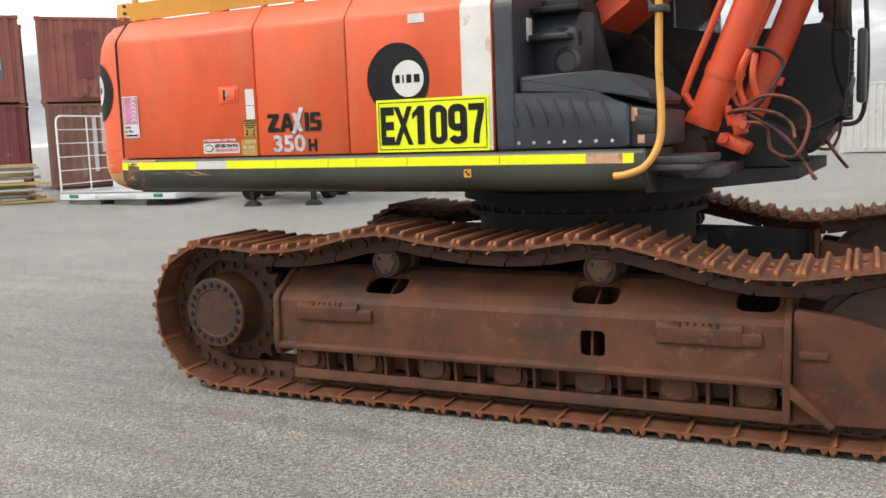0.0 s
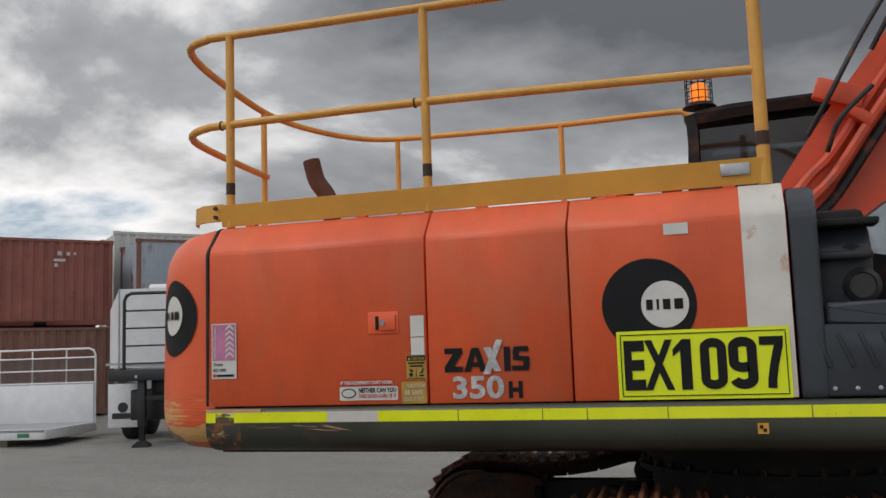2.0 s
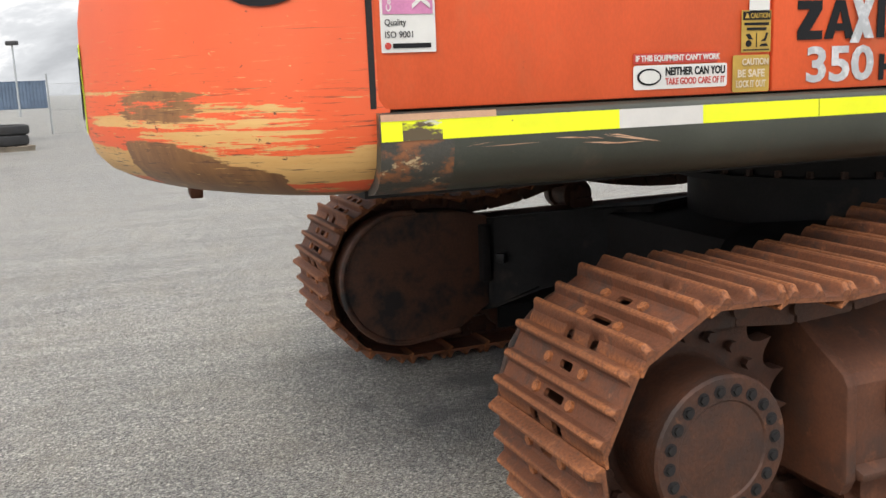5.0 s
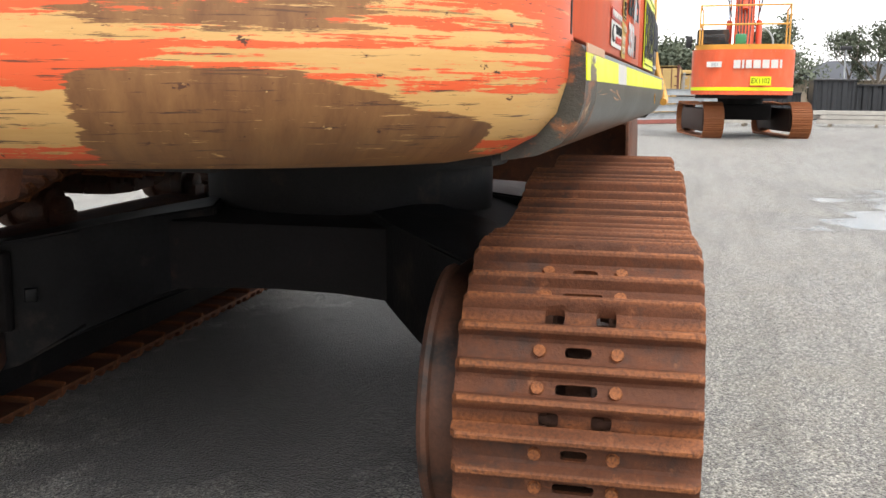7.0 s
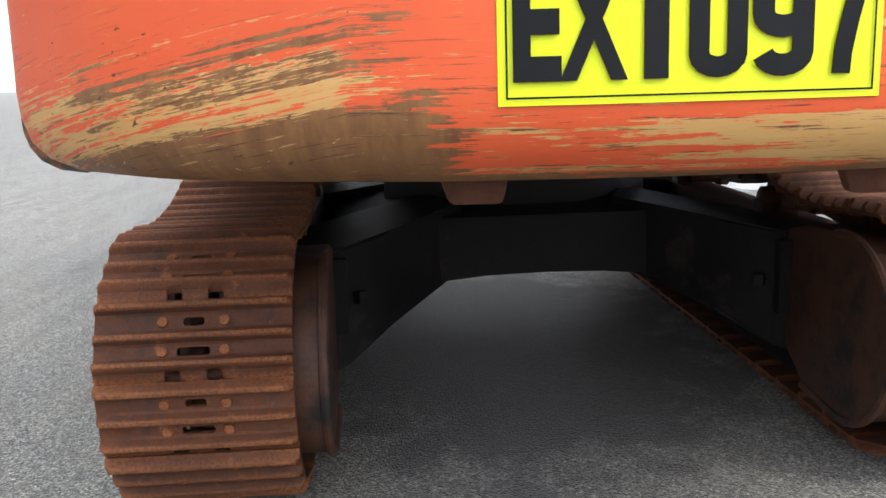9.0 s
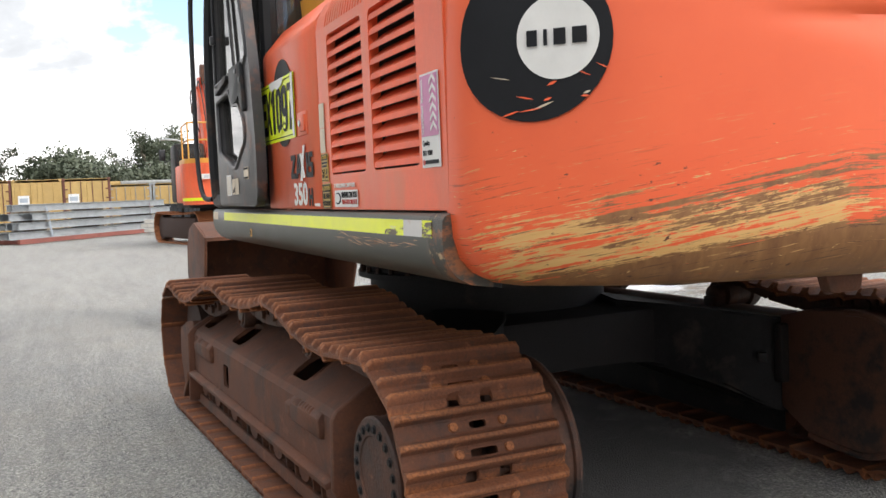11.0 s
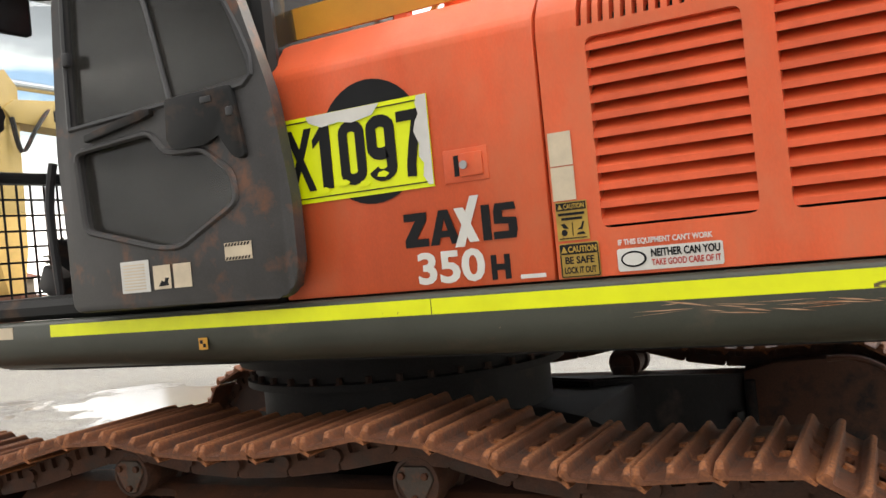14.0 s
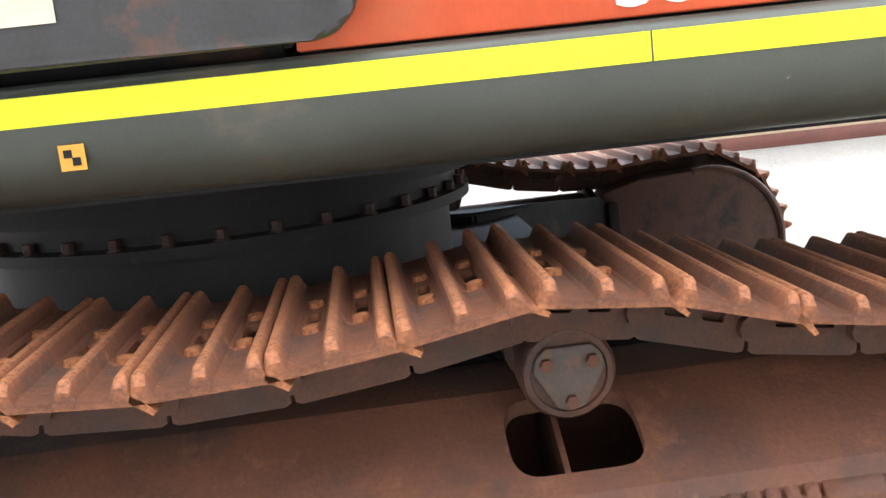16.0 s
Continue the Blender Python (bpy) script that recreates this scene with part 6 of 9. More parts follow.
PY = YR + 0.158
LY = 1.255
handrail = part("handrail", tube(bmnew(), [(-0.05, PY, 3.30), (-1.56, PY, 3.305), (-2.62, PY, 3.31), (-2.76, PY + 0.01, 3.31), (-2.92, PY + 0.10, 3.31), (-3.03, -0.85, 3.31), (-3.10, -0.4, 3.30), (-3.13, 0.05, 3.28),
                                           (-3.12, 0.42, 3.285), (-3.03, 0.82, 3.295), (-2.87, 1.14, 3.305), (-2.63, 1.29, 3.31), (-2.0, 1.275, 3.29), (-1.33, LY, 3.275), (-0.56, LY + 0.01, 3.285), (-0.45, LY + 0.01, 3.265), (-0.405, LY + 0.01, 3.21), (-0.395, LY + 0.01, 3.1), (-0.39, LY + 0.005, 2.33)], 0.0215, 10, 3), M_rail, EX, "yellow tubular handrail round the engine deck")
part("mid_rail", tube(bmnew(), [(-0.05, PY, 2.805), (-1.56, PY, 2.837), (-2.62, PY, 2.836), (-2.76, PY + 0.01, 2.835), (-2.90, PY + 0.09, 2.832), (-2.99, -0.95, 2.83), (-3.06, -0.5, 2.835), (-3.12, 0.08, 2.84)], 0.0205, 10, 3), M_rail, handrail)
for x, r in ((-2.62, 0.022), (-1.56, 0.022), (-0.05, 0.028)):
    p = part("rail_post", cyl(bmnew(), (x, PY, 2.30), (x, PY, 3.36 if x == -0.05 else 3.31), r, n=12), M_rail, handrail)
    part("rust_band", cyl(bmnew(), (x, PY, 2.47), (x, PY, 2.53), r + 0.0012, n=12, cap=False), M_chain, p)
for x in (-2.622, -1.565):
    part("rail_clamp", cyl(bmnew(), (x - 0.05, PY, 2.836), (x - 0.044, PY, 2.836), 0.026, n=12), M_chain, handrail)
for x, y in ((-3.13, 0.06), (-2.63, 1.29), (-1.335, LY)):
    p = part("rail_post", cyl(bmnew(), (x, y, 2.28), (x, y, 3.29), 0.02, n=12), M_rail, handrail)
    if y > 1.0:
        part("rust_band", cyl(bmnew(), (x, y, 2.49), (x, y, 2.545), 0.0213, n=12, cap=False), M_chain, p)
part("rust_band", cyl(bmnew(), (-0.39, LY + 0.007, 2.49), (-0.39, LY + 0.007, 2.545), 0.0228, n=12, cap=False), M_chain, handrail)

part("exhaust_pipe", tube(bmnew(), [(-2.24, -0.83, 2.25), (-2.245, -0.83, 2.40), (-2.27, -0.83, 2.50), (-2.33, -0.83, 2.59), (-2.36, -0.83, 2.70)], 0.047, 14, 4), M_rust, EX, "rusty bent exhaust stack")
bm = bmnew()
lathe(bm, (-0.79, 0.955, 2.28), (0, 0, 1), [(0.05, 0.0), (0.05, 0.20), (0.075, 0.235), (0.128, 0.275), (0.150, 0.31), (0.153, 0.345), (0.146, 0.362), (0.142, 0.368)], 36)
pre = part("air_precleaner", bm, M_orange, EX, "red bowl-shaped air pre-cleaner with a dark band")
part("band", lathe(bmnew(), (-0.79, 0.955, 2.646), (0, 0, 1), [(0.10, 0.0), (0.147, 0.004), (0.147, 0.076), (0.10, 0.08)], 36), M_dark, pre)
part("lid", lathe(bmnew(), (-0.79, 0.955, 2.722), (0, 0, 1), [(0.10, 0.0), (0.156, 0.002), (0.156, 0.018), (0.135, 0.034), (0.06, 0.040), (0.055, 0.052), (0.02, 0.056)], 36), M_orange, pre)
part("filler_cap", lathe(bmnew(), (-0.45, -1.0, 2.295), (0, 0, 1), [(0.04, 0.0), (0.055, 0.105), (0.08, 0.11), (0.08, 0.128), (0.05, 0.14)], 18), M_rust, EX)

# -- right front: dark corner column, tool box and steps --
bm = bmnew()
prism(bm, rounded([(YR + 0.005, 1.40), (YR + 0.005, 2.14), (YR + 0.03, 2.20), (YR + 0.10, 2.27), (YR + 0.5, 2.28), (YR + 0.5, 1.40)], 0.03, 3), "x", 0.02, 0.125, 0.018, 3)
prism(bm, [(YR + 0.30, 1.72), (YR + 0.30, 2.02), (YR + 0.36, 2.12), (YR + 0.6, 2.14), (YR + 0.6, 1.72)], "x", 0.12, 0.36, 0.02)
column = part("corner_column", bm, M_plastic, EX, "dark plastic corner column")
part("label", box(bmnew(), (0.128, YR + 0.22, 2.03), (0.006, 0.07, 0.12), bevel=0.002), M_white_worn, column, "small pale label")
part("grab_handle", box(bmnew(), (0.24, YR + 0.24, 1.985), (0.22, 0.10, 0.035), bevel=0.012), M_black, column)
part("boss", lathe(bmnew(), (0.31, YR + 0.30, 1.86), (0, -1, 0), [(0.075, 0.0), (0.075, 0.02), (0.055, 0.03), (0.05, 0.022), (0.02, 0.022)], 22), M_cab_rust, column)
bm = bmnew()
prism(bm, rounded([(0.03, 1.412), (0.03, 1.690), (0.10, 1.698), (0.56, 1.684), (0.66, 1.635), (0.722, 1.618), (0.722, 1.412)], 0.02, 3), "y", YR + 0.015, YR + 0.60, 0.012)
prism(bm, rounded([(0.70, 1.412), (0.70, 1.615), (0.85, 1.585), (0.85, 1.412)], 0.015, 3), "y", YR + 0.05, YR + 0.60, 0.010)
tool_box = part("tool_box", bm, M_plastic, EX, "ribbed dark plastic tool box")
for i in range(7):
    x = 0.085 + 0.082 * i
    a = tube(bmnew(), [(x, YR + 0.014, 1.662), (x + 0.012, YR + 0.012, 1.63), (x + 0.035, YR + 0.010, 1.575), (x + 0.05, YR + 0.012, 1.53)], 0.009, 6, 3)
    part("rib", a, M_plastic, tool_box)
    part("rivet", lathe(bmnew(), (x + 0.06, YR + 0.016, 1.445), (0, -1, 0), [(0.009, 0.0), (0.009, 0.005), (0.005, 0.008)], 8), M_decal_grey, tool_box)
for x, z0, z1 in ((0.735, 1.535, 1.60), (0.77, 1.43, 1.47)):
    part("sticker", box(bmnew(), (x, YR + 0.047, (z0 + z1) / 2), (0.034, 0.004, z1 - z0), bevel=0.001), M_peach, tool_box, "small peeling sticker")
part("latch_recess", box(bmnew(), (0.79, YR + 0.05, 1.52), (0.10, 0.02, 0.085), bevel=0.006), M_black, tool_box)
bm = bmnew()
prism(bm, rounded([(0.13, 1.69), (0.13, 1.785), (0.58, 1.79), (0.68, 1.755), (0.80, 1.675), (0.83, 1.655), (0.82, 1.62), (0.60, 1.68)], 0.022, 3), "y", YR + 0.05, YR + 0.62, 0.02, 3)
part("battery_cover", bm, M_plastic, EX, "rounded dark plastic cover above the tool box")
bm = bmnew()
box(bm, (0.90, YR + 0.22, 1.31), (0.28, 0.36, 0.03), bevel=0.006)
box(bm, (0.90, YR + 0.30, 1.345), (0.30, 0.46, 0.04), bevel=0.008)
part("front_step", bm, M_cab_rust, EX, "worn black step plate")
part("front_deck", box(bmnew(), (0.86, -0.80, 1.275), (0.46, 0.7, 0.06), bevel=0.006), M_cab_rust, EX, "worn dark deck plate beside the boom foot")
part("frame_nose", prism(bmnew(), [(0.5, 1.21), (1.14, 1.21), (1.20, 1.30), (0.5, 1.34)], "y", -0.40, 0.42, 0.012), M_dark, EX, "black front of the revolving frame")
part("boom_bracket", prism(bmnew(), [(0.5, 1.26), (1.35, 1.26), (1.22, 1.36), (0.75, 1.42), (0.35, 1.75), (0.25, 2.2), (0.0, 2.2), (0.0, 1.3)], "y", -0.46, -0.41, 0.01), M_dark, EX, "dark greasy boom foot bracket")
part("boom_bracket", prism(bmnew(), [(0.5, 1.26), (1.35, 1.26), (1.25, 1.45), (0.6, 1.75), (0.3, 2.1), (0.0, 2.1), (0.0, 1.3)], "y", 0.30, 0.36, 0.01), M_dark, EX, "dark greasy boom foot bracket")
bm = bmnew()
box(bm, (0.24, -0.88, 1.95), (0.22, 0.3, 0.5), bevel=0.03)
lathe(bm, (0.28, -1.03, 1.98), (0, -1, 0), [(0.02, -0.02), (0.09, 0.0), (0.09, 0.03), (0.06, 0.04), (0.06, 0.06), (0.02, 0.065)], 18)
box(bm, (0.24, -1.08, 2.13), (0.30, 0.14, 0.03), bevel=0.008)
part("control_valve_box", bm, M_dark, EX)
rail = part("grab_rail", tube(bmnew(), [(0.66, YR - 0.035, 1.276), (0.72, YR - 0.04, 1.284), (0.80, YR - 0.03, 1.315), (0.850, YR - 0.01, 1.38), (0.872, YR + 0.02, 1.47), (0.868, YR + 0.04, 1.62), (0.858, YR + 0.045, 1.80), (0.858, YR + 0.045, 2.10), (0.835, YR + 0.045, 2.32), (0.77, YR + 0.045, 2.55), (0.66, YR + 0.05, 2.78), (0.50, YR + 0.06, 3.0), (0.25, YR + 0.1, 3.22), (-0.05, PY, 3.30)], 0.0185, 10, 4), M_rail, EX, "bent yellow grab rail at the front corner")
mirror = part("mirror", lathe(bmnew(), (0.70, YR + 0.10, 2.24), (-0.55, -0.83, 0.05), [(0.02, -0.05), (0.06, -0.045), (0.115, -0.02), (0.125, 0.0), (0.12, 0.006)], 26), M_dark, EX, "round dark mirror on a bracket")
part("mirror_arm", tube(bmnew(), [(0.70, YR + 0.11, 2.22), (0.78, YR + 0.08, 2.20), (0.82, YR + 0.05, 2.07), (0.88, YR + 0.045, 2.055)], 0.012, 8, 4), M_black, mirror)
part("mirror_clamp", box(bmnew(), (0.86, YR + 0.045, 2.055), (0.09, 0.06, 0.035), bevel=0.006), M_black, mirror)

# -- cab --
CY0, CY1 = 0.44, 1.405
bm = bmnew()
prism(bm, rounded([(-0.28, 1.42), (-0.28, 2.28), (-0.24, 2.28), (-0.24, 1.50), (1.55, 1.50), (1.58, 1.42)], 0.01, 2), "y", CY0, CY1, 0.004)
part("cab_floor", bm, M_cab, EX, "charcoal cab floor and rear wall")
bm = bmnew()
prism(bm, rounded([(-0.24, 2.98), (-0.22, 3.07), (0.0, 3.10), (1.3, 3.13), (1.60, 3.10), (1.74, 3.03), (1.72, 3.0), (1.5, 3.05), (1.3, 3.06), (0.0, 3.03)], 0.03, 3), "y", CY0 + 0.03, CY1 - 0.03, 0.02, 3)
part("cab_roof", bm, M_cab, EX, "charcoal cab roof with a short visor")


def pillar(name, pts, w, parent, mat=None):
    """A square post along a line of points."""
    bm = bmnew()
    tube(bm, pts, w, 4, 4)
    return part(name, bm, mat or M_cab, parent)


cab = part("cab_frame", tube(bmnew(), [(-0.26, CY1 - 0.02, 1.45), (-0.255, CY1 - 0.02, 2.2), (-0.22, CY1 - 0.03, 2.85), (-0.15, CY1 - 0.05, 3.0), (0.0, CY1 - 0.05, 3.05), (1.2, CY1 - 0.05, 3.08), (1.42, CY1 - 0.05, 3.04), (1.52, CY1 - 0.04, 2.9),
                                           (1.585, CY1 - 0.02, 2.4), (1.61, CY1 - 0.02, 1.9), (1.585, CY1 - 0.02, 1.6), (1.52, CY1 - 0.02, 1.47), (1.3, CY1 - 0.02, 1.45), (-0.26, CY1 - 0.02, 1.45)], 0.045, 8, 4), M_cab, EX, "charcoal operator's cab with dusty glass")
pillar("far_pillar", [(-0.26, CY0 + 0.02, 1.45), (-0.22, CY0 + 0.03, 2.85), (-0.1, CY0 + 0.05, 3.04), (1.2, CY0 + 0.05, 3.07), (1.45, CY0 + 0.05, 3.02), (1.56, CY0 + 0.03, 2.6), (1.60, CY0 + 0.02, 1.9), (1.52, CY0 + 0.02, 1.47), (-0.26, CY0 + 0.02, 1.45)], 0.045, cab)
pillar("mid_pillar", [(0.72, CY1 - 0.02, 1.46), (0.72, CY1 - 0.03, 2.2), (0.68, CY1 - 0.05, 3.02)], 0.045, cab)
pillar("mid_pillar", [(0.62, CY0 + 0.02, 1.46), (0.60, CY0 + 0.05, 3.02)], 0.035, cab)


def pane(name, pts, mat, parent=None):
    bm = bmnew()
    v = [bm.verts.new(p) for p in pts]
    f = bm.faces.new(v)
    r = bmesh.ops.extrude_face_region(bm, geom=[f])
    nrm = (Vector(pts[1]) - Vector(pts[0])).cross(Vector(pts[2]) - Vector(pts[0])).normalized()
    bmesh.ops.translate(bm, vec=nrm * 0.005, verts=[e for e in r["geom"] if isinstance(e, bmesh.types.BMVert)])
    ob = part(name, bm, mat, parent or cab)
    ob.visible_shadow = False
    return ob


pane("rear_window", [(-0.262, CY0 + 0.06, 2.28), (-0.262, CY1 - 0.06, 2.28), (-0.232, CY1 - 0.08, 2.97), (-0.232, CY0 + 0.08, 2.97)], M_glass_dark)
pane("side_window", [(-0.20, CY1 - 0.02, 1.50), (0.66, CY1 - 0.02, 1.50), (0.66, CY1 - 0.04, 2.98), (-0.18, CY1 - 0.04, 2.96)], M_glass_dark)
pane("side_window", [(-0.20, CY0 + 0.02, 1.75), (0.60, CY0 + 0.02, 1.75), (0.58, CY0 + 0.05, 2.98), (-0.18, CY0 + 0.05, 2.96)], M_glass_dark)
pane("side_window", [(0.66, CY0 + 0.02, 1.55), (1.55, CY0 + 0.02, 1.55), (1.56, CY0 + 0.02, 2.2), (1.45, CY0 + 0.05, 2.98), (0.62, CY0 + 0.05, 2.98)], M_glass_clear)
pane("windscreen", [(1.57, CY0 + 0.06, 1.9), (1.57, CY1 - 0.06, 1.9), (1.46, CY1 - 0.08, 2.98), (1.46, CY0 + 0.08, 2.98)], M_glass_clear)
low = rounded([(-0.26, 1.28), (1.52, 1.30), (1.62, 1.46), (1.70, 1.70), (1.71, 2.0), (1.64, 2.10), (0.95, 2.08), (0.55, 2.16), (-0.26, 2.16)], 0.06, 4)
part("cab_lower_side", prism(bmnew(), low, "y", CY0 - 0.015, CY0 + 0.03, 0.008), M_cab, cab, "dark lower cab side")
nose = rounded([(1.30, 1.30), (1.55, 1.34), (1.66, 1.52), (1.72, 1.78), (1.66, 1.78), (1.58, 1.52), (1.45, 1.40), (1.30, 1.38)], 0.03, 3)
part("cab_nose", prism(bmnew(), nose, "y", CY0 + 0.03, CY0 + 0.40, 0.008), M_cab, cab)
part("right_front_pillar", tube(bmnew(), [(1.66, CY0 + 0.0, 2.05), (1.655, CY0 + 0.0, 2.4), (1.60, CY0 + 0.02, 2.75), (1.48, CY0 + 0.05, 3.02)], 0.05, 8, 4), M_cab, cab)
part("cab_mirror", box(bmnew(), (1.78, CY0 - 0.06, 1.82), (0.05, 0.16, 0.44), bevel=0.022), M_black, cab, "long black cab mirror")
part("rating_plate", box(bmnew(), (1.32, CY0 - 0.022, 1.355), (0.21, 0.006, 0.075), bevel=0.002), M_cap, cab, "small grey plate")
for i in range(12):
    y = CY0 + 0.05 + 0.076 * i
    part("guard_bar", cyl(bmnew(), (1.66, y, 1.5), (1.66, y, 2.06), 0.006, n=6), M_cab, cab)
for i in range(8):
    part("guard_bar", cyl(bmnew(), (1.665, CY0 + 0.04, 1.52 + 0.076 * i), (1.665, CY1 - 0.05, 1.52 + 0.076 * i), 0.006, n=6), M_cab, cab)
part("windscreen_bar", box(bmnew(), (1.60, (CY0 + CY1) / 2, 2.07), (0.05, CY1 - CY0 - 0.06, 0.055), bevel=0.01), M_black, cab)
bm = bmnew()
prism(bm, rounded([(0.25, 1.72), (0.30, 1.98), (0.78, 2.0), (0.86, 1.93), (0.84, 1.80), (0.7, 1.72)], 0.05, 3), "y", 0.68, 1.18, 0.03, 2)
prism(bm, rounded([(0.22, 1.92), (0.10, 2.62), (0.14, 2.70), (0.24, 2.70), (0.32, 2.2), (0.40, 1.98)], 0.05, 3), "y", 0.70, 1.16, 0.03, 2)
box(bm, (0.5, 0.93, 1.6), (0.45, 0.45, 0.25))
part("operator_seat", bm, M_black, cab, "black operator's seat")
part("control_console", box(bmnew(), (0.98, 0.56, 1.85), (0.5, 0.12, 0.35), bevel=0.03), M_black, cab)
for x_, y_ in ((1.2, 1.18), (1.27, 0.75)):
    part("control_lever", tube(bmnew(), [(x_, y_, 1.5), (x_ + 0.02, y_, 1.88), (x_ - 0.03, y_, 2.08)], 0.02, 8, 3), M_black, cab)
    part("pedal", box(bmnew(), (x_ + 0.12, y_ - 0.08, 1.56), (0.14, 0.09, 0.12), Euler((0, radians(-30), 0)).to_matrix(), bevel=0.015), M_cab_rust, cab)
part("sun_visor", box(bmnew(), (1.36, CY1 - 0.20, 2.80), (0.02, 0.24, 0.22), bevel=0.02), M_black, cab)
part("cab_fan", prism(bmnew(), rounded([(CY1 - 0.05, 2.54), (CY1 - 0.10, 2.50), (CY1 - 0.20, 2.36), (CY1 - 0.215, 2.30), (CY1 - 0.17, 2.24), (CY1 - 0.05, 2.25)], 0.03, 3), "x", 1.44, 1.52, 0.02), M_black, cab)
part("fan_knob", lathe(bmnew(), (1.50, CY1 - 0.12, 2.17), (-1, 0, 0), [(0.02, -0.05), (0.05, -0.03), (0.058, 0.0), (0.05, 0.03), (0.02, 0.05)], 16), M_dark, cab)
part("hand_grip", tube(bmnew(), [(1.30, CY1 + 0.03, 3.06), (1.55, CY1 + 0.07, 2.98), (1.68, CY1 + 0.08, 2.75), (1.73, CY1 + 0.08, 2.2), (1.74, CY1 + 0.08, 1.75), (1.70, CY1 + 0.06, 1.50), (1.56, CY1 + 0.02, 1.47)], 0.017, 8, 5), M_black, cab)

# opened cab door folded back against the side
DY0, DY1 = 1.465, 1.515
door_pts = [(0.70, 1.425), (0.705, 2.05), (0.66, 2.60), (0.60, 2.92), (0.52, 2.99), (0.08, 2.97), (-0.06, 2.90), (-0.22, 2.55), (-0.36, 2.1), (-0.41, 1.75), (-0.41, 1.50), (-0.36, 1.425)]
bm = bmnew()
prism(bm, rounded(door_pts, 0.05, 3), "y", DY0, DY1, 0.012, 2)
me = finish(bm, "cab_door", M_cab_rust)
k = bmnew()
prism(k, rounded([(0.62, 2.12), (0.60, 2.60), (0.54, 2.91), (0.10, 2.90), (-0.02, 2.83), (-0.17, 2.50), (-0.29, 2.17)], 0.03, 3), "y", DY0 - 0.1, DY1 + 0.1)
recess = rounded([(0.60, 2.03), (0.20, 2.05), (0.13, 1.965), (-0.05, 1.955), (-0.17, 1.86), (-0.18, 1.76), (0.10, 1.63), (0.20, 1.635), (0.58, 1.73)], 0.035, 3)
prism(k, recess, "y", DY0 - 0.1, DY1 + 0.1)
cab_door = part("cab_door", cut(me, k), M_cab_rust, EX, "opened charcoal cab door latched back, rust-streaked", 40)
cab_door.data.set_sharp_from_angle(angle=radians(40))
pane("door_glass", [(0.63, DY0 + 0.022, 2.10), (0.61, DY0 + 0.022, 2.6), (0.55, DY0 + 0.022, 2.92), (0.09, DY0 + 0.022, 2.91), (-0.03, DY0 + 0.022, 2.84), (-0.18, DY0 + 0.022, 2.5), (-0.31, DY0 + 0.022, 2.15)], M_glass, cab_door)
v = [(x * 1.0, DY0 + 0.018, z) for x, z in recess]
pane("lower_glass", v, M_glass, cab_door)
part("window_seal", tube(bmnew(), [(0.62, DY1, 2.12), (0.60, DY1, 2.60), (0.54, DY1, 2.90), (0.10, DY1, 2.90), (-0.02, DY1, 2.83), (-0.17, DY1, 2.50), (-0.29, DY1, 2.17), (0.0, DY1, 2.14), (0.62, DY1, 2.12)], 0.011, 6, 4), M_black, cab_door)
part("window_divider", tube(bmnew(), [(0.10, DY0 + 0.035, 2.14), (0.18, DY0 + 0.035, 2.5), (0.32, DY0 + 0.035, 2.90)], 0.010, 6), M_black, cab_door)
part("recess_seal", tube(bmnew(), [(x, DY1, z) for x, z in recess] + [(recess[0][0], DY1, recess[0][1])], 0.012, 6), M_cab_rust, cab_door)
bm = bmnew()
prism(bm, rounded([(0.10, 2.15), (0.10, 1.985), (0.06, 1.965), (-0.09, 1.965), (-0.14, 2.0), (-0.20, 1.90), (-0.25, 1.90), (-0.21, 2.15)], 0.02, 3), "y", DY1 - 0.01, DY1 + 0.02, 0.006)
latch_plate = part("door_lock_plate", bm, M_cab, cab_door, "worn door lock plate")
part("lock_hole", box(bmnew(), (-0.10, DY1 + 0.021, 2.115), (0.05, 0.008, 0.022), bevel=0.003), M_black, latch_plate)
part("lock_hole", box(bmnew(), (-0.20, DY1 + 0.021, 2.06), (0.03, 0.008, 0.03), bevel=0.003), M_black, latch_plate)
part("door_bar", prism(bmnew(), rounded([(0.52, 2.055), (0.52, 2.085), (0.22, 2.13), (0.17, 2.13), (0.17, 2.105), (0.22, 2.095)], 0.008, 2), "y", DY1, DY1 + 0.025, 0.004), M_cab, cab_door)
part("window_catch", box(bmnew(), (0.585, DY1 + 0.012, 2.38), (0.035, 0.03, 0.05), bevel=0.008), M_black, cab_door)
DOOR = Face((0, DY1, 0), (-1, 0, 0), (0, 0, 1))
a = DOOR.rect("paper_sticker", M_decal_white, -0.41, 1.485, -0.265, 1.60, cab_door, "yellowed instruction sticker")
for i in range(9):
    DOOR.rect("print_line", M_cream, -0.395, 1.495 + 0.011 * i, -0.285, 1.499 + 0.011 * i, a, h=0.005)
for u in (-0.245, -0.145):
    a = DOOR.rect("paper_sticker", M_cream, u, 1.49, u + 0.085, 1.575, cab_door, "yellowed pictogram sticker")
DOOR.plate("pictogram", M_decal_black, [(-0.22, 1.50), (-0.205, 1.52), (-0.19, 1.515), (-0.185, 1.53), (-0.168, 1.528), (-0.175, 1.515), (-0.17, 1.502)], cab_door, h=0.005)
a = DOOR.rect("pinch_sticker", M_cream, 0.105, 1.565, 0.225, 1.625, cab_door, "hazard-striped sticker")
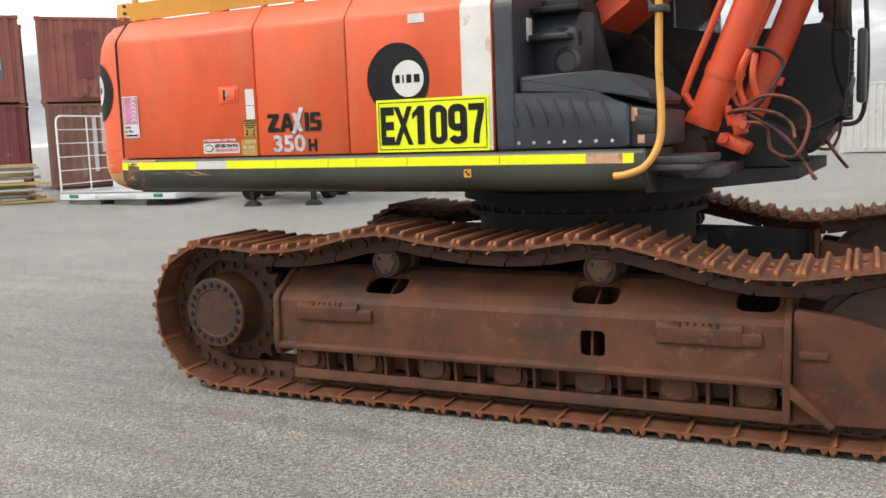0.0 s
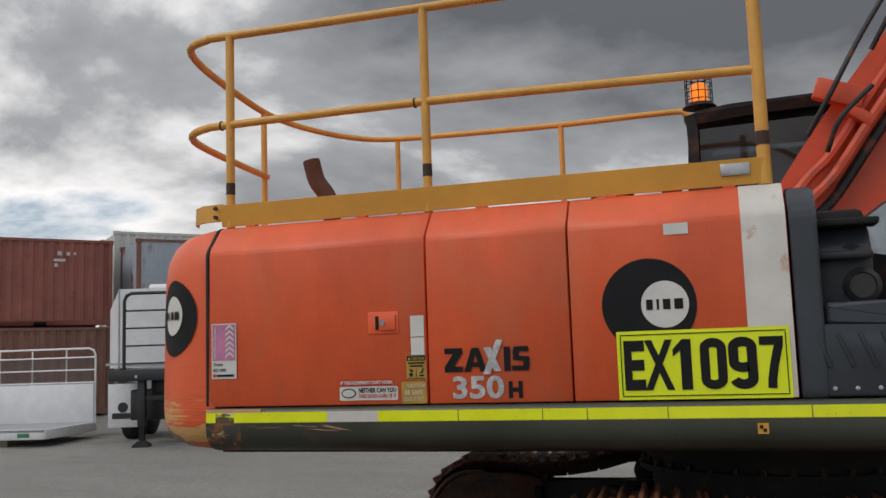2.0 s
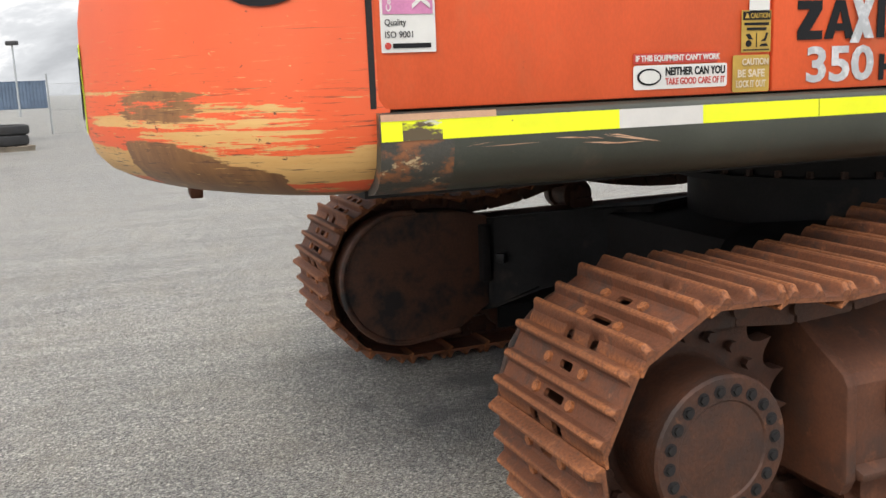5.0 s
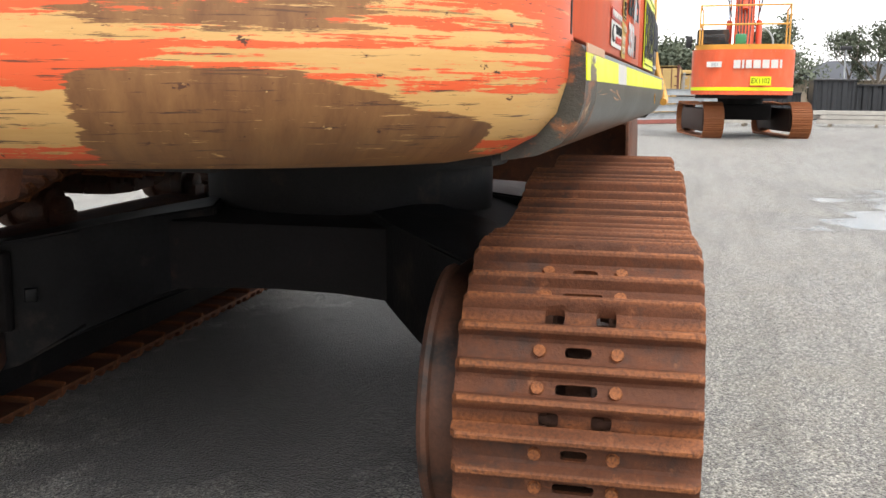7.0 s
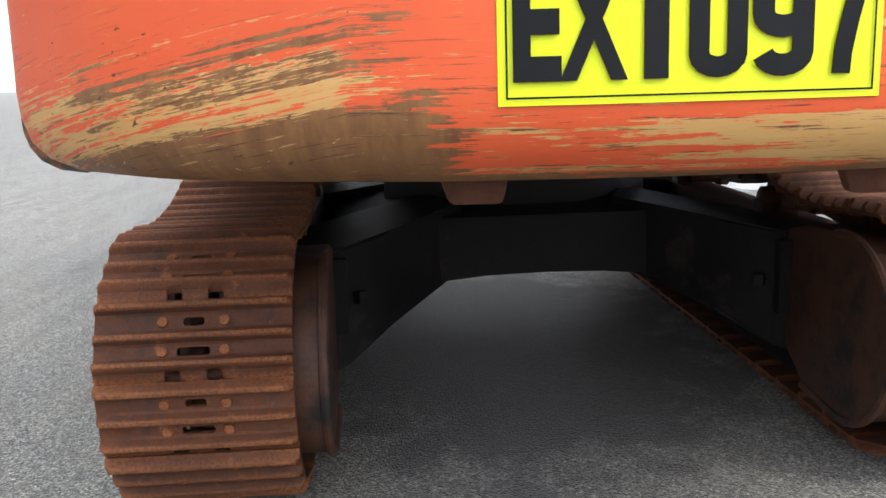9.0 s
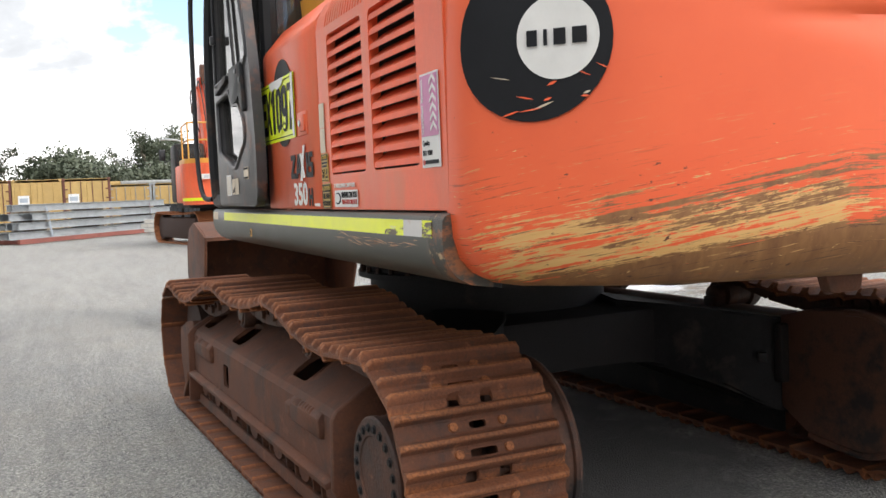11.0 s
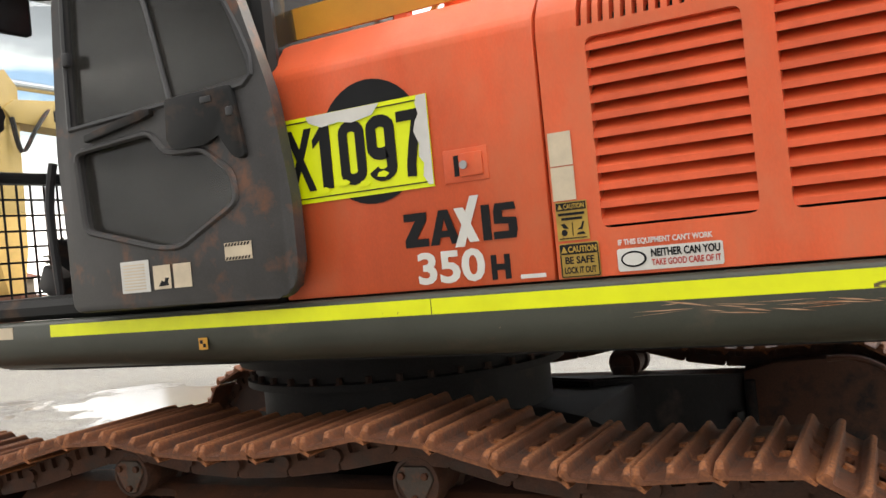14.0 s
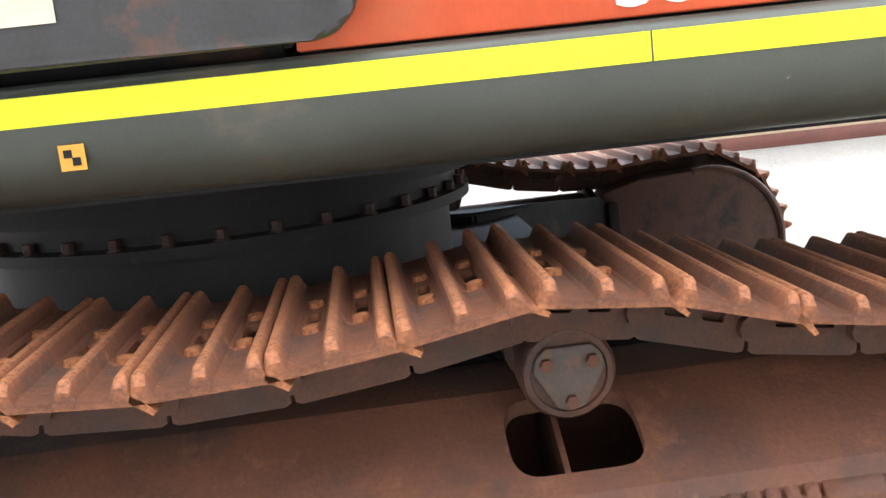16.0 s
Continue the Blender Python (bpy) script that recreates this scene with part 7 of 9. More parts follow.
for i in range(8):
    for z in (1.567, 1.613):
        DOOR.plate("hazard_stripe", M_decal_black, [(0.108 + 0.014 * i, z), (0.115 + 0.014 * i, z), (0.121 + 0.014 * i, z + 0.010), (0.114 + 0.014 * i, z + 0.010)], a, h=0.005)

# beacon on the cab's rear corner
bm = bmnew()
cyl(bm, (-0.335, 0.775, 3.17), (-0.335, 0.775, 3.20), 0.11, 0.075, 20)
box(bm, (-0.30, 0.775, 3.10), (0.12, 0.05, 0.12))
beacon = part("beacon", bm, M_dark, EX, "lit amber beacon in a wire cage")
part("beacon_lens", lathe(bmnew(), (-0.335, 0.775, 3.20), (0, 0, 1), [(0.055, 0.0), (0.055, 0.10), (0.045, 0.125), (0.02, 0.135)], 20), M_amber, beacon)
for i in range(12):
    a = 2 * math.pi * i / 12
    part("cage_wire", cyl(bmnew(), (-0.335 + 0.085 * math.cos(a), 0.775 + 0.085 * math.sin(a), 3.19), (-0.335 + 0.085 * math.cos(a), 0.775 + 0.085 * math.sin(a), 3.40), 0.0035, n=5), M_dark, beacon)
for z in (3.22, 3.27, 3.32, 3.37, 3.40):
    part("cage_wire", tube(bmnew(), [(-0.335 + 0.085 * math.cos(2 * math.pi * i / 20), 0.775 + 0.085 * math.sin(2 * math.pi * i / 20), z) for i in range(21)], 0.0035, 5), M_dark, beacon)

# -- boom, arm, bucket --
BY0, BY1 = -0.34, 0.24
lower = smooth_line([(0.02, 0, 1.98), (0.30, 0, 2.16), (1.05, 0, 2.70), (2.1, 0, 3.50), (2.9, 0, 4.05), (3.9, 0, 4.42), (5.2, 0, 4.50), (6.2, 0, 4.42)], 4)
upper = smooth_line([(6.45, 0, 4.82), (5.2, 0, 5.10), (3.8, 0, 5.28), (2.8, 0, 5.12), (1.9, 0, 4.55), (1.1, 0, 3.75), (0.60, 0, 3.17), (0.22, 0, 2.68), (0.0, 0, 2.36)], 4)
outline = [(v.x, v.z) for v in lower] + [(v.x, v.z) for v in upper]
bm = bmnew()
prism(bm, outline, "y", BY0, BY1)
boom = part("boom", bm, M_orange_hot, EX, "orange box-section boom", 25)
part("boom_foot", cyl(bmnew(), (0.08, BY0 - 0.09, 2.14), (0.08, BY1 + 0.09, 2.14), 0.16, n=28), M_dark, boom)
part("boom_edge", prism(bmnew(), [(v.x, v.z - 0.012) for v in lower] + [(v.x, v.z + 0.012) for v in lower[::-1]], "y", BY0 - 0.02, BY1 + 0.02), M_orange_hot, boom)
for y, dz, mat in ((BY0 - 0.05, 0.02, M_orange_hot), (BY0 - 0.10, -0.10, M_orange_hot), (BY0 - 0.06, -0.20, M_hose)):
    part("hydraulic_pipe", tube(bmnew(), [(0.10, y - 0.1, 2.32 + dz), (0.20, y - 0.02, 2.44 + dz), (0.32, y, 2.56 + dz), (0.56, y, 2.90 + dz), (0.75, y, 3.14 + dz), (1.25, y, 3.76 + dz), (2.0, y, 4.45 + dz), (2.7, y, 4.95 + dz)], 0.028, 8, 4), mat, boom)
for x, z in ((0.45, 2.80), (0.85, 3.30), (1.6, 4.1)):
    part("pipe_clamp", box(bmnew(), (x, BY0 - 0.06, z - 0.06), (0.06, 0.14, 0.15), Euler((0, radians(-50), 0)).to_matrix(), bevel=0.012), M_orange_hot, boom)
part("boom_valve", box(bmnew(), (0.36, BY0 - 0.10, 2.86), (0.24, 0.07, 0.11), Euler((0, radians(20), 0)).to_matrix(), bevel=0.012), M_orange_hot, boom)
for pts in ([(0.20, BY0 - 0.10, 2.66), (0.32, BY0 - 0.18, 2.86), (0.48, BY0 - 0.16, 3.14), (0.66, BY0 - 0.10, 3.42)], [(0.28, BY0 - 0.16, 2.56), (0.34, BY0 - 0.24, 2.70), (0.5, BY0 - 0.2, 2.86)], [(0.52, BY0 - 0.12, 3.06), (0.66, BY0 - 0.2, 3.3), (0.80, BY0 - 0.15, 3.55)]):
    part("hydraulic_hose", tube(bmnew(), pts, 0.013, 8, 5), M_hose, boom)
MARK = Face((0, BY1, 0), (-1, 0, 0), (0, 0, 1))
a = None
for i in range(7):
    u = -6.0 + 0.17 * i
    ob = MARK.rect("white_mark", M_decal_white, u, 4.72, u + 0.11, 4.90, boom, "white painted maker's mark" if i == 0 else "")
MARK.disc("round_emblem", M_decal_black, -4.65, 4.82, 0.15, boom, "black round emblem")
# lift cylinders
for y in (BY0 - 0.24, BY1 + 0.20):
    o = 0.0 if y < 0 else 0.06
    bm = bmnew()
    cyl(bm, (0.885 + o, y, 1.50), (1.46 + o, y, 2.92), 0.088, n=28)
    cyl(bm, (0.885 + o, y, 1.50), (0.905 + o, y, 1.55), 0.094, n=28)
    c = part("lift_cylinder", bm, M_orange_hot, EX, "orange boom lift cylinder")
    bm = bmnew()
    cyl(bm, (0.988 + o, y, 1.755), (1.012 + o, y, 1.815), 0.0945, n=28)
    box(bm, (1.09 + o, y - 0.03, 1.755), (0.05, 0.05, 0.055), Euler((0, radians(22), 0)).to_matrix(), bevel=0.006)
    part("clamp_band", bm, M_orange_hot, c)
    bm = bmnew()
    cyl(bm, (0.87 + o, y, 1.46), (0.888 + o, y, 1.505), 0.080, n=24)
    cyl(bm, (0.83 + o, y - 0.09, 1.37), (0.83 + o, y + 0.09, 1.37), 0.105, n=24)
    cyl(bm, (0.83 + o, y - 0.11, 1.37), (0.83 + o, y + 0.11, 1.37), 0.05, n=18)
    part("cylinder_eye", bm, M_hub, c, "greasy brown cylinder eye")
    part("piston_rod", cyl(bmnew(), (1.46 + o, y, 2.92), (1.84 + o, y, 3.86), 0.055, n=16), M_chrome, c)
    part("cylinder_pipe", tube(bmnew(), [(0.86 + o, y - 0.04, 1.60), (0.82 + o, y - 0.05, 1.66), (0.835 + o, y - 0.05, 1.76), (1.13 + o, y - 0.05, 2.44), (1.36 + o, y - 0.04, 2.96)], 0.020, 8, 4), M_orange_hot, c)
    s_ = -1 if y < 0 else 1
    k = y + s_ * 0.06
    for pts, r, m_ in (([(1.145, 1.885), (1.108, 1.79), (1.100, 1.68), (1.136, 1.575)], 0.017, M_orange_hot), ([(1.175, 1.865), (1.168, 1.74), (1.200, 1.59)], 0.017, M_orange_hot),
                       ([(1.138, 1.89), (1.20, 1.892), (1.269, 1.863), (1.310, 1.80), (1.269, 1.697), (1.211, 1.612), (1.13, 1.56)], 0.0095, M_hose),
                       ([(1.127, 1.60), (1.228, 1.646), (1.358, 1.622), (1.437, 1.532), (1.429, 1.411), (1.373, 1.325), (1.259, 1.362), (1.227, 1.487), (1.127, 1.562)], 0.0095, M_hose_red),
                       ([(1.093, 1.492), (1.194, 1.506), (1.325, 1.431), (1.421, 1.289), (1.484, 1.209)], 0.010, M_hose_red), ([(1.127, 1.509), (1.243, 1.496), (1.357, 1.378), (1.437, 1.271), (1.477, 1.212)], 0.010, M_hose),
                       ([(1.04, 1.56), (1.12, 1.58), (1.26, 1.56), (1.35, 1.50), (1.38, 1.42)], 0.010, M_hose_red)):
        part("hydraulic_hose", tube(bmnew(), [(x + o, k + s_ * 0.03 * math.sin(1.7 * i_), z) for i_, (x, z) in enumerate(pts)], r, 8, 6), m_, c)
bm = bmnew()
box(bm, (1.06, BY0 - 0.22, 1.40), (0.17, 0.16, 0.07), Euler((0, radians(24), 0)).to_matrix(), bevel=0.016)
box(bm, (1.09, BY0 - 0.25, 1.50), (0.07, 0.09, 0.11), Euler((0, radians(-12), 0)).to_matrix(), bevel=0.014)
cyl(bm, (1.02, BY0 - 0.33, 1.43), (1.02, BY0 - 0.20, 1.43), 0.026, n=10)
cyl(bm, (1.12, BY0 - 0.34, 1.50), (1.12, BY0 - 0.22, 1.50), 0.022, n=10)
cyl(bm, (1.05, BY0 - 0.25, 1.50), (1.02, BY0 - 0.25, 1.60), 0.024, n=10)
part("hose_manifold", bm, M_orange_hot, EX, "greasy orange hose manifold")
# arm
bm = bmnew()
prism(bm, rounded([(5.95, 5.30), (6.55, 5.15), (6.62, 4.4), (6.60, 2.2), (6.50, 1.42), (6.28, 1.36), (6.20, 1.75), (6.14, 3.0), (6.10, 4.3)], 0.08, 3), "y", -0.24, 0.14, 0.012)
arm = part("arm", bm, M_orange_hot, EX, "orange arm hanging down to the bucket")
bm = bmnew()
cyl(bm, (6.86, -0.05, 4.6), (6.84, -0.05, 2.9), 0.09, n=18)
arm_cyl = part("bucket_cylinder", bm, M_orange_hot, EX, "orange bucket cylinder on the arm")
part("piston_rod", cyl(bmnew(), (6.84, -0.05, 2.9), (6.83, -0.05, 2.2), 0.05, n=14), M_chrome, arm_cyl)
for y in (-0.36, 0.18):
    part("bucket_linkage", prism(bmnew(), rounded([(6.40, 1.95), (6.92, 2.26), (7.0, 2.12), (6.55, 1.82)], 0.06, 3), "y", y, y + 0.08, 0.01), M_rust, EX)
bm = bmnew()
prism(bm, rounded([(6.82, 2.22), (6.98, 2.2), (7.0, 1.3), (6.85, 1.2)], 0.06, 3), "y", -0.22, 0.12, 0.02)
for x, z in ((6.36, 1.48), (6.88, 1.28), (6.92, 2.18)):
    cyl(bm, (x, -0.42, z), (x, 0.32, z), 0.075, n=16)
    for y in (-0.42, 0.32):
        cyl(bm, (x, y - 0.02, z), (x, y + 0.02, z), 0.12, n=16)
part("bucket_link", bm, M_rust, EX, "rusted bucket link and pins")
for i, y in enumerate((0.16, 0.21, -0.30)):
    part("arm_hose", tube(bmnew(), [(6.5, y, 5.2), (6.665, y + 0.02, 4.7), (6.655, y, 4.0), (6.64, y, 3.3), (6.60, y, 2.7)], 0.02, 7, 5), M_hose, arm)
for x in (6.26, 6.34, 6.43):
    part("arm_pipe", tube(bmnew(), [(x, 0.17, 5.0), (x + 0.01, 0.165, 4.2), (x + 0.03, 0.165, 3.2), (x + 0.04, 0.17, 2.3), (x + 0.10, 0.20, 2.05)], 0.018, 8, 3), M_orange_hot if x < 6.4 else M_hose_red, arm)
for z in (4.5, 3.7, 2.9):
    part("pipe_clamp", box(bmnew(), (6.36, 0.165, z), (0.26, 0.05, 0.05), bevel=0.008), M_rust, arm)
# bucket
prof = [(5.62, 1.04), (6.0, 1.12), (6.45, 1.20), (6.85, 1.12), (7.12, 0.88), (7.20, 0.55), (7.08, 0.25), (6.75, 0.05), (6.35, 0.0), (6.10, 0.01)]
inner = [(6.12, 0.045), (6.36, 0.04), (6.72, 0.09), (7.03, 0.28), (7.14, 0.55), (7.07, 0.85), (6.83, 1.07), (6.45, 1.15), (6.0, 1.075), (5.62, 1.0)]
bm = bmnew()
prism(bm, prof + inner, "y", -0.88, 0.88)
bucket = part("bucket", bm, M_rust, EX, "rusted digging bucket resting on the ground")
for y in (-0.91, 0.88):
    part("bucket_side", prism(bmnew(), [(5.60, 1.04), (6.45, 1.2), (6.85, 1.12), (7.12, 0.88), (7.20, 0.55), (7.08, 0.25), (6.75, 0.05), (6.1, 0.0), (5.95, 0.30), (5.72, 0.70)], "y", y, y + 0.03, 0.006), M_rust, bucket)
for y in (-0.24, 0.12):
    part("bucket_ear", prism(bmnew(), rounded([(6.2, 1.1), (6.28, 1.56), (6.44, 1.58), (6.62, 1.42), (6.84, 1.38), (6.98, 1.28), (6.98, 1.05)], 0.05, 3), "y", y, y + 0.06, 0.008), M_rust, bucket)
for i in range(5):
    part("tooth", prism(bmnew(), [(6.15, 0.0), (6.15, 0.06), (5.80, 0.035), (5.80, 0.012)], "y", -0.82 + 0.38 * i, -0.70 + 0.38 * i, 0.006), M_rust, bucket)

# the left-hand side of the house stands a little further back than the right-hand one
UNDERPARTS = ("track_chain", "side_frame", "carrier_roller", "drive_sprocket", "final_drive_hub", "idler_wheel", "travel_motor_guard", "carbody", "carbody_leg")
for ob in list(EX.children):
    if ob.name.split(".")[0] in UNDERPARTS:
        continue
    ys = [v.co.y for v in ob.data.vertices]
    if (min(ys) > 0.4 and ob is not beacon) or ob.name.split(".")[0] in ("arm", "bucket", "bucket_cylinder", "bucket_link", "bucket_linkage", "cab_floor", "cab_roof"):
        ob.location.x -= 0.16


# ---- the yard round the machine ----
def put(name, label, category, x, y, yaw=0.0, z=0.0, group="", kind=""):
    ob = thing(name, label, category, (x, y, z), group, kind)
    ob.rotation_euler = (0, 0, radians(yaw))
    return ob


def ribbed(bm, length, height, z0, y, depth=0.036, pitch=0.28, axis="x", at=0.0):
    """Trapezoid ribs of pressed steel along a wall; the outer faces lie at y."""
    sgn = 1 if depth > 0 else -1
    prof, s = [], 0.0
    while s < length - 1e-6:
        for f, d in ((0.0, 0.0), (0.30, 0.0), (0.45, depth), (0.75, depth), (0.90, 0.0)):
            u = s + f * pitch
            if u < length:
                prof.append((u, d))
        s += pitch
    prof.append((length, 0.0))
    lo, hi = [], []
    for u, d in prof:
        p = (at + u, y + d) if axis == "x" else (y + d, at + u)
        lo.append(bm.verts.new((*p, z0)))
        hi.append(bm.verts.new((*p, z0 + height)))
    for i in range(len(prof) - 1):
        bm.faces.new((lo[i], lo[i + 1], hi[i + 1], hi[i]))
    return bm


def mesh_bay(length, height, pitch=0.11, r=0.0028):
    b = bmnew()
    n = int((length + height) / pitch)
    for i in range(n):
        for sgn in (1, -1):
            a = i * pitch - height
            p0, p1 = [a, 0.0], [a + height, height]
            if p0[0] < 0:
                p0 = [0.0, -a]
            if p1[0] > length:
                p1 = [length, length - a]
            if p0[1] >= height or p1[1] <= p0[1]:
                continue
            q = [(p0[0], p0[1]), (p1[0], p1[1])]
            if sgn < 0:
                q = [(length - u, v) for u, v in q]
            v = [b.verts.new((q[0][0], -r, q[0][1])), b.verts.new((q[0][0], r, q[0][1] - 2 * r)), b.verts.new((q[1][0], r, q[1][1] - 2 * r)), b.verts.new((q[1][0], -r, q[1][1]))]
            b.faces.new(v)
    return b


def container(x, y, yaw, z, mat, label, length=6.06, height=2.59, trim=None, door_end=None, door_mat=None, flat=False, group="stacked shipping containers"):
    """Steel box; local x along its length, the front long side on local y = 0."""
    W = 2.44
    ob = put("shipping_container", label, "shipping container", x, y, yaw, z, group)
    trim = trim or mat
    for px in (0.06, length - 0.06):
        for py in (0.06, W - 0.06):
            b = bmnew()
            box(b, (px, py, height / 2), (0.12, 0.12, height - 0.22))
            for pz in (0.06, height - 0.06):
                box(b, (px, py, pz), (0.178, 0.162, 0.118), bevel=0.008, seg=1)
            part("corner_post", b, trim, ob)
    for py in (0.035, W - 0.035):
        b = box(bmnew(), (length / 2, py, 0.13), (length - 0.24, 0.06, 0.16))
        rail = finish(b, "bottom_rail", trim)
        if length > 5 and py < 1:
            c = bmnew()
            for px in (length / 2 - 1.03, length / 2 + 1.03):
                box(c, (px, py, 0.09), (0.36, 0.3, 0.115))
            rail = cut(rail, c)
        part("bottom_rail", rail, trim, ob)
        part("top_rail", box(bmnew(), (length / 2, py, height - 0.05), (length - 0.24, 0.06, 0.08)), trim, ob)
    b = ribbed(bmnew(), length - 0.24, height - 0.30, 0.21, 0.022, 0.036 if not flat else 0.008, 0.28 if not flat else 1.15, "x", 0.12)
    part("side_panel", b, mat, ob)
    part("side_panel", ribbed(bmnew(), length - 0.24, height - 0.30, 0.21, W - 0.022, -0.036, 0.28, "x", 0.12), mat, ob)
    part("roof", box(bmnew(), (length / 2, W / 2, height - 0.035), (length - 0.22, W - 0.22, 0.03)), mat, ob)
    part("floor_frame", box(bmnew(), (length / 2, W / 2, 0.15), (length - 0.24, W - 0.14, 0.12)), M_dark, ob)
    for end in (0, 1):
        xe = 0.04 if end == 0 else length - 0.04
        out = -1 if end == 0 else 1
        if door_end == end:
            for k in (0, 1):
                yc = 0.12 + (W - 0.24) * (0.25 + 0.5 * k)
                d = part("door", box(bmnew(), (xe, yc, height / 2), (0.05, (W - 0.24) / 2 - 0.02, height - 0.34), bevel=0.01, seg=1), door_mat or mat, ob)
                for j in (-1, 1):
                    yr = yc + j * 0.26
                    part("locking_rod", cyl(bmnew(), (xe + out * 0.055, yr, 0.14), (xe + out * 0.055, yr, height - 0.14), 0.022, n=8), trim, d)
                for zz in (0.5, 1.15, 1.8, 2.3):
                    part("hinge", box(bmnew(), (xe + out * 0.035, 0.16 if k == 0 else W - 0.16, zz), (0.03, 0.2, 0.07)), trim, d)
        else:
            part("end_panel", ribbed(bmnew(), W - 0.24, height - 0.30, 0.21, xe, -out * 0.036, 0.28, "y", 0.12), door_mat or mat, ob)
    return ob


def bars(ob, mat, rects, y=-0.004, name="faded_marking"):
    for x0, z0, x1, z1 in rects:
        part(name, box(bmnew(), ((x0 + x1) / 2, y + 0.016, (z0 + z1) / 2), (x1 - x0, 0.004, z1 - z0)), mat, ob)


# stacks of red, blue and orange containers along the fence
ZR = 0.15
red_u = container(-21.8, 13.2, 50.5, ZR + 2.6, M_cont_red, "red-brown corrugated shipping container stacked on another")
bars(red_u, M_cont_maroon, [(1.05, 0.75, 1.55, 2.2)])
bars(red_u, M_cont_white, [(4.5, 2.1, 4.62, 2.22), (4.75, 2.1, 4.85, 2.2), (4.95, 2.12, 5.02, 2.2), (4.4, 1.92, 4.72, 2.0), (4.42, 1.76, 4.52, 1.86)])
red_l = container(-21.7, 13.2, 50.5, ZR, M_cont_rustbrown, "brown rust-streaked shipping container under a red-brown one")
bars(red_l, M_cont_white, [(1.3, 0.5, 1.42, 2.2), (1.55, 1.1, 1.85, 2.3)])
red_v = container(-25.95, 8.15, 50.5, ZR + 2.62, M_cont_red, "red-brown shipping container with torn blue and white marking")
bars(red_v, M_white, [(5.35, 1.4, 5.45, 2.2), (5.42, 1.0, 5.50, 1.5)])
bars(red_v, M_cont_slate, [(5.46, 0.7, 5.54, 1.3)])
container(-25.9, 8.1, 50.5, ZR, M_cont_maroon, "maroon shipping container at the bottom of a stack")
blue_u = container(-16.95, 17.7, 48, 0.14 + 2.6, M_cont_blue, "pale blue rusty shipping container with faded lettering", trim=M_cont_rustbrown, flat=True)
bars(blue_u, M_cont_slate, [(2.55, 1.45, 2.62, 2.0), (2.9, 1.4, 2.96, 1.75), (3.3, 1.2, 3.75, 1.28), (3.3, 1.55, 3.75, 1.63), (3.3, 1.28, 3.38, 1.55), (3.67, 1.28, 3.75, 1.55), (4.2, 1.2, 4.28, 1.7), (4.45, 1.2, 4.53, 1.7), (5.2, 1.25, 5.45, 1.75)])
bars(blue_u, M_cont_white, [(4.9, 2.12, 5.25, 2.32)])
bars(blue_u, M_cont_rustbrown, [(1.75, 0.22, 1.86, 2.5), (3.1, 0.22, 3.22, 2.5)], -0.006, "rusty_seam")
container(-16.9, 17.75, 48, 0.14, M_cont_grey, "light grey shipping container behind a chain-link fence", length=6.06)
container(-19.2, 19.6, 48, 0.14 + 2.9, M_cont_white, "white shipping container with a vented top edge", height=2.9)
container(-19.2, 19.6, 48, 0.14, M_cont_white, "white shipping container at the bottom of a stack", height=2.9)
container(-13.6, 25.4, 23.9, 0.1, M_cont_slate, "slate blue shipping container between two stacks")
org_u = container(-12.3, 22.1, 40, 0.08 + 2.6, M_cont_orange, "orange rust-streaked shipping container with a blue round emblem", trim=M_cont_rustbrown, door_end=0, door_mat=M_cont_orange)
emb = part("round_emblem", lathe(bmnew(), (1.45, 0.022, 1.55), (0, -1, 0), [(0.43, 0.0), (0.43, 0.006)], 32), M_emblem_blue, org_u, "blue round emblem")
for k, zz in enumerate((1.42, 1.30, 1.48)):
    part("emblem_wave", box(bmnew(), (1.45, 0.008, zz), (0.8 - 0.08 * k, 0.006, 0.035), Euler((0, radians(6 - 5 * k), 0)).to_matrix()), M_white, emb)
part("emblem_flag", box(bmnew(), (1.32, 0.008, 1.72), (0.18, 0.006, 0.42)), M_white, emb)
bars(org_u, M_cont_white, [(1.0, 2.1, 1.12, 2.2), (1.3, 2.1, 1.4, 2.22), (1.6, 2.1, 1.72, 2.22), (1.9, 2.1, 2.1, 2.18)])
bars(org_u, M_grass, [(2.1, 0.55, 2.3, 1.0), (2.35, 0.8, 2.75, 1.0)])
org_l = container(-12.3, 22.1, 40, 0.08, M_cont_palerust, "pale blue rust-streaked shipping container under an orange one", trim=M_cont_rustbrown, door_end=0, door_mat=M_cont_rustbrown)
bars(org_l, M_white, [(1.35, 0.22, 1.62, 2.0)])
bars(org_l, M_cont_blue, [(4.0, 1.3, 4.3, 1.9)])
container(-1.5, 36.0, -4, 0.0, M_cont_white, "long white shipping container at the yard's edge", length=12.19, height=2.9)
container(-16.0, 85.0, 10, 0.0, M_cont_slate, "blue shipping container far across the yard")
cream = container(-2.0, -8.4, 180, 0.0, M_cont_cream, "cream site container with a dark meshed window and rusty base", trim=M_cont_cream, group="")
part("base_rail", box(bmnew(), (3.03, -0.010, 0.085), (6.06, 0.03, 0.17), bevel=0.004), M_cont_brownish, cream)
part("seam_strip", box(bmnew(), (3.33, 0.012, 1.35), (0.035, 0.03, 2.2)), M_dark, cream)
win = part("window_frame", cut(finish(box(bmnew(), (1.1, 0.0, 0.78), (1.02, 0.05, 0.98), bevel=0.008), "window_frame", M_black), box(bmnew(), (1.1, 0.0, 0.78), (0.9, 0.3, 0.86))), M_black, cream, "dark meshed window")
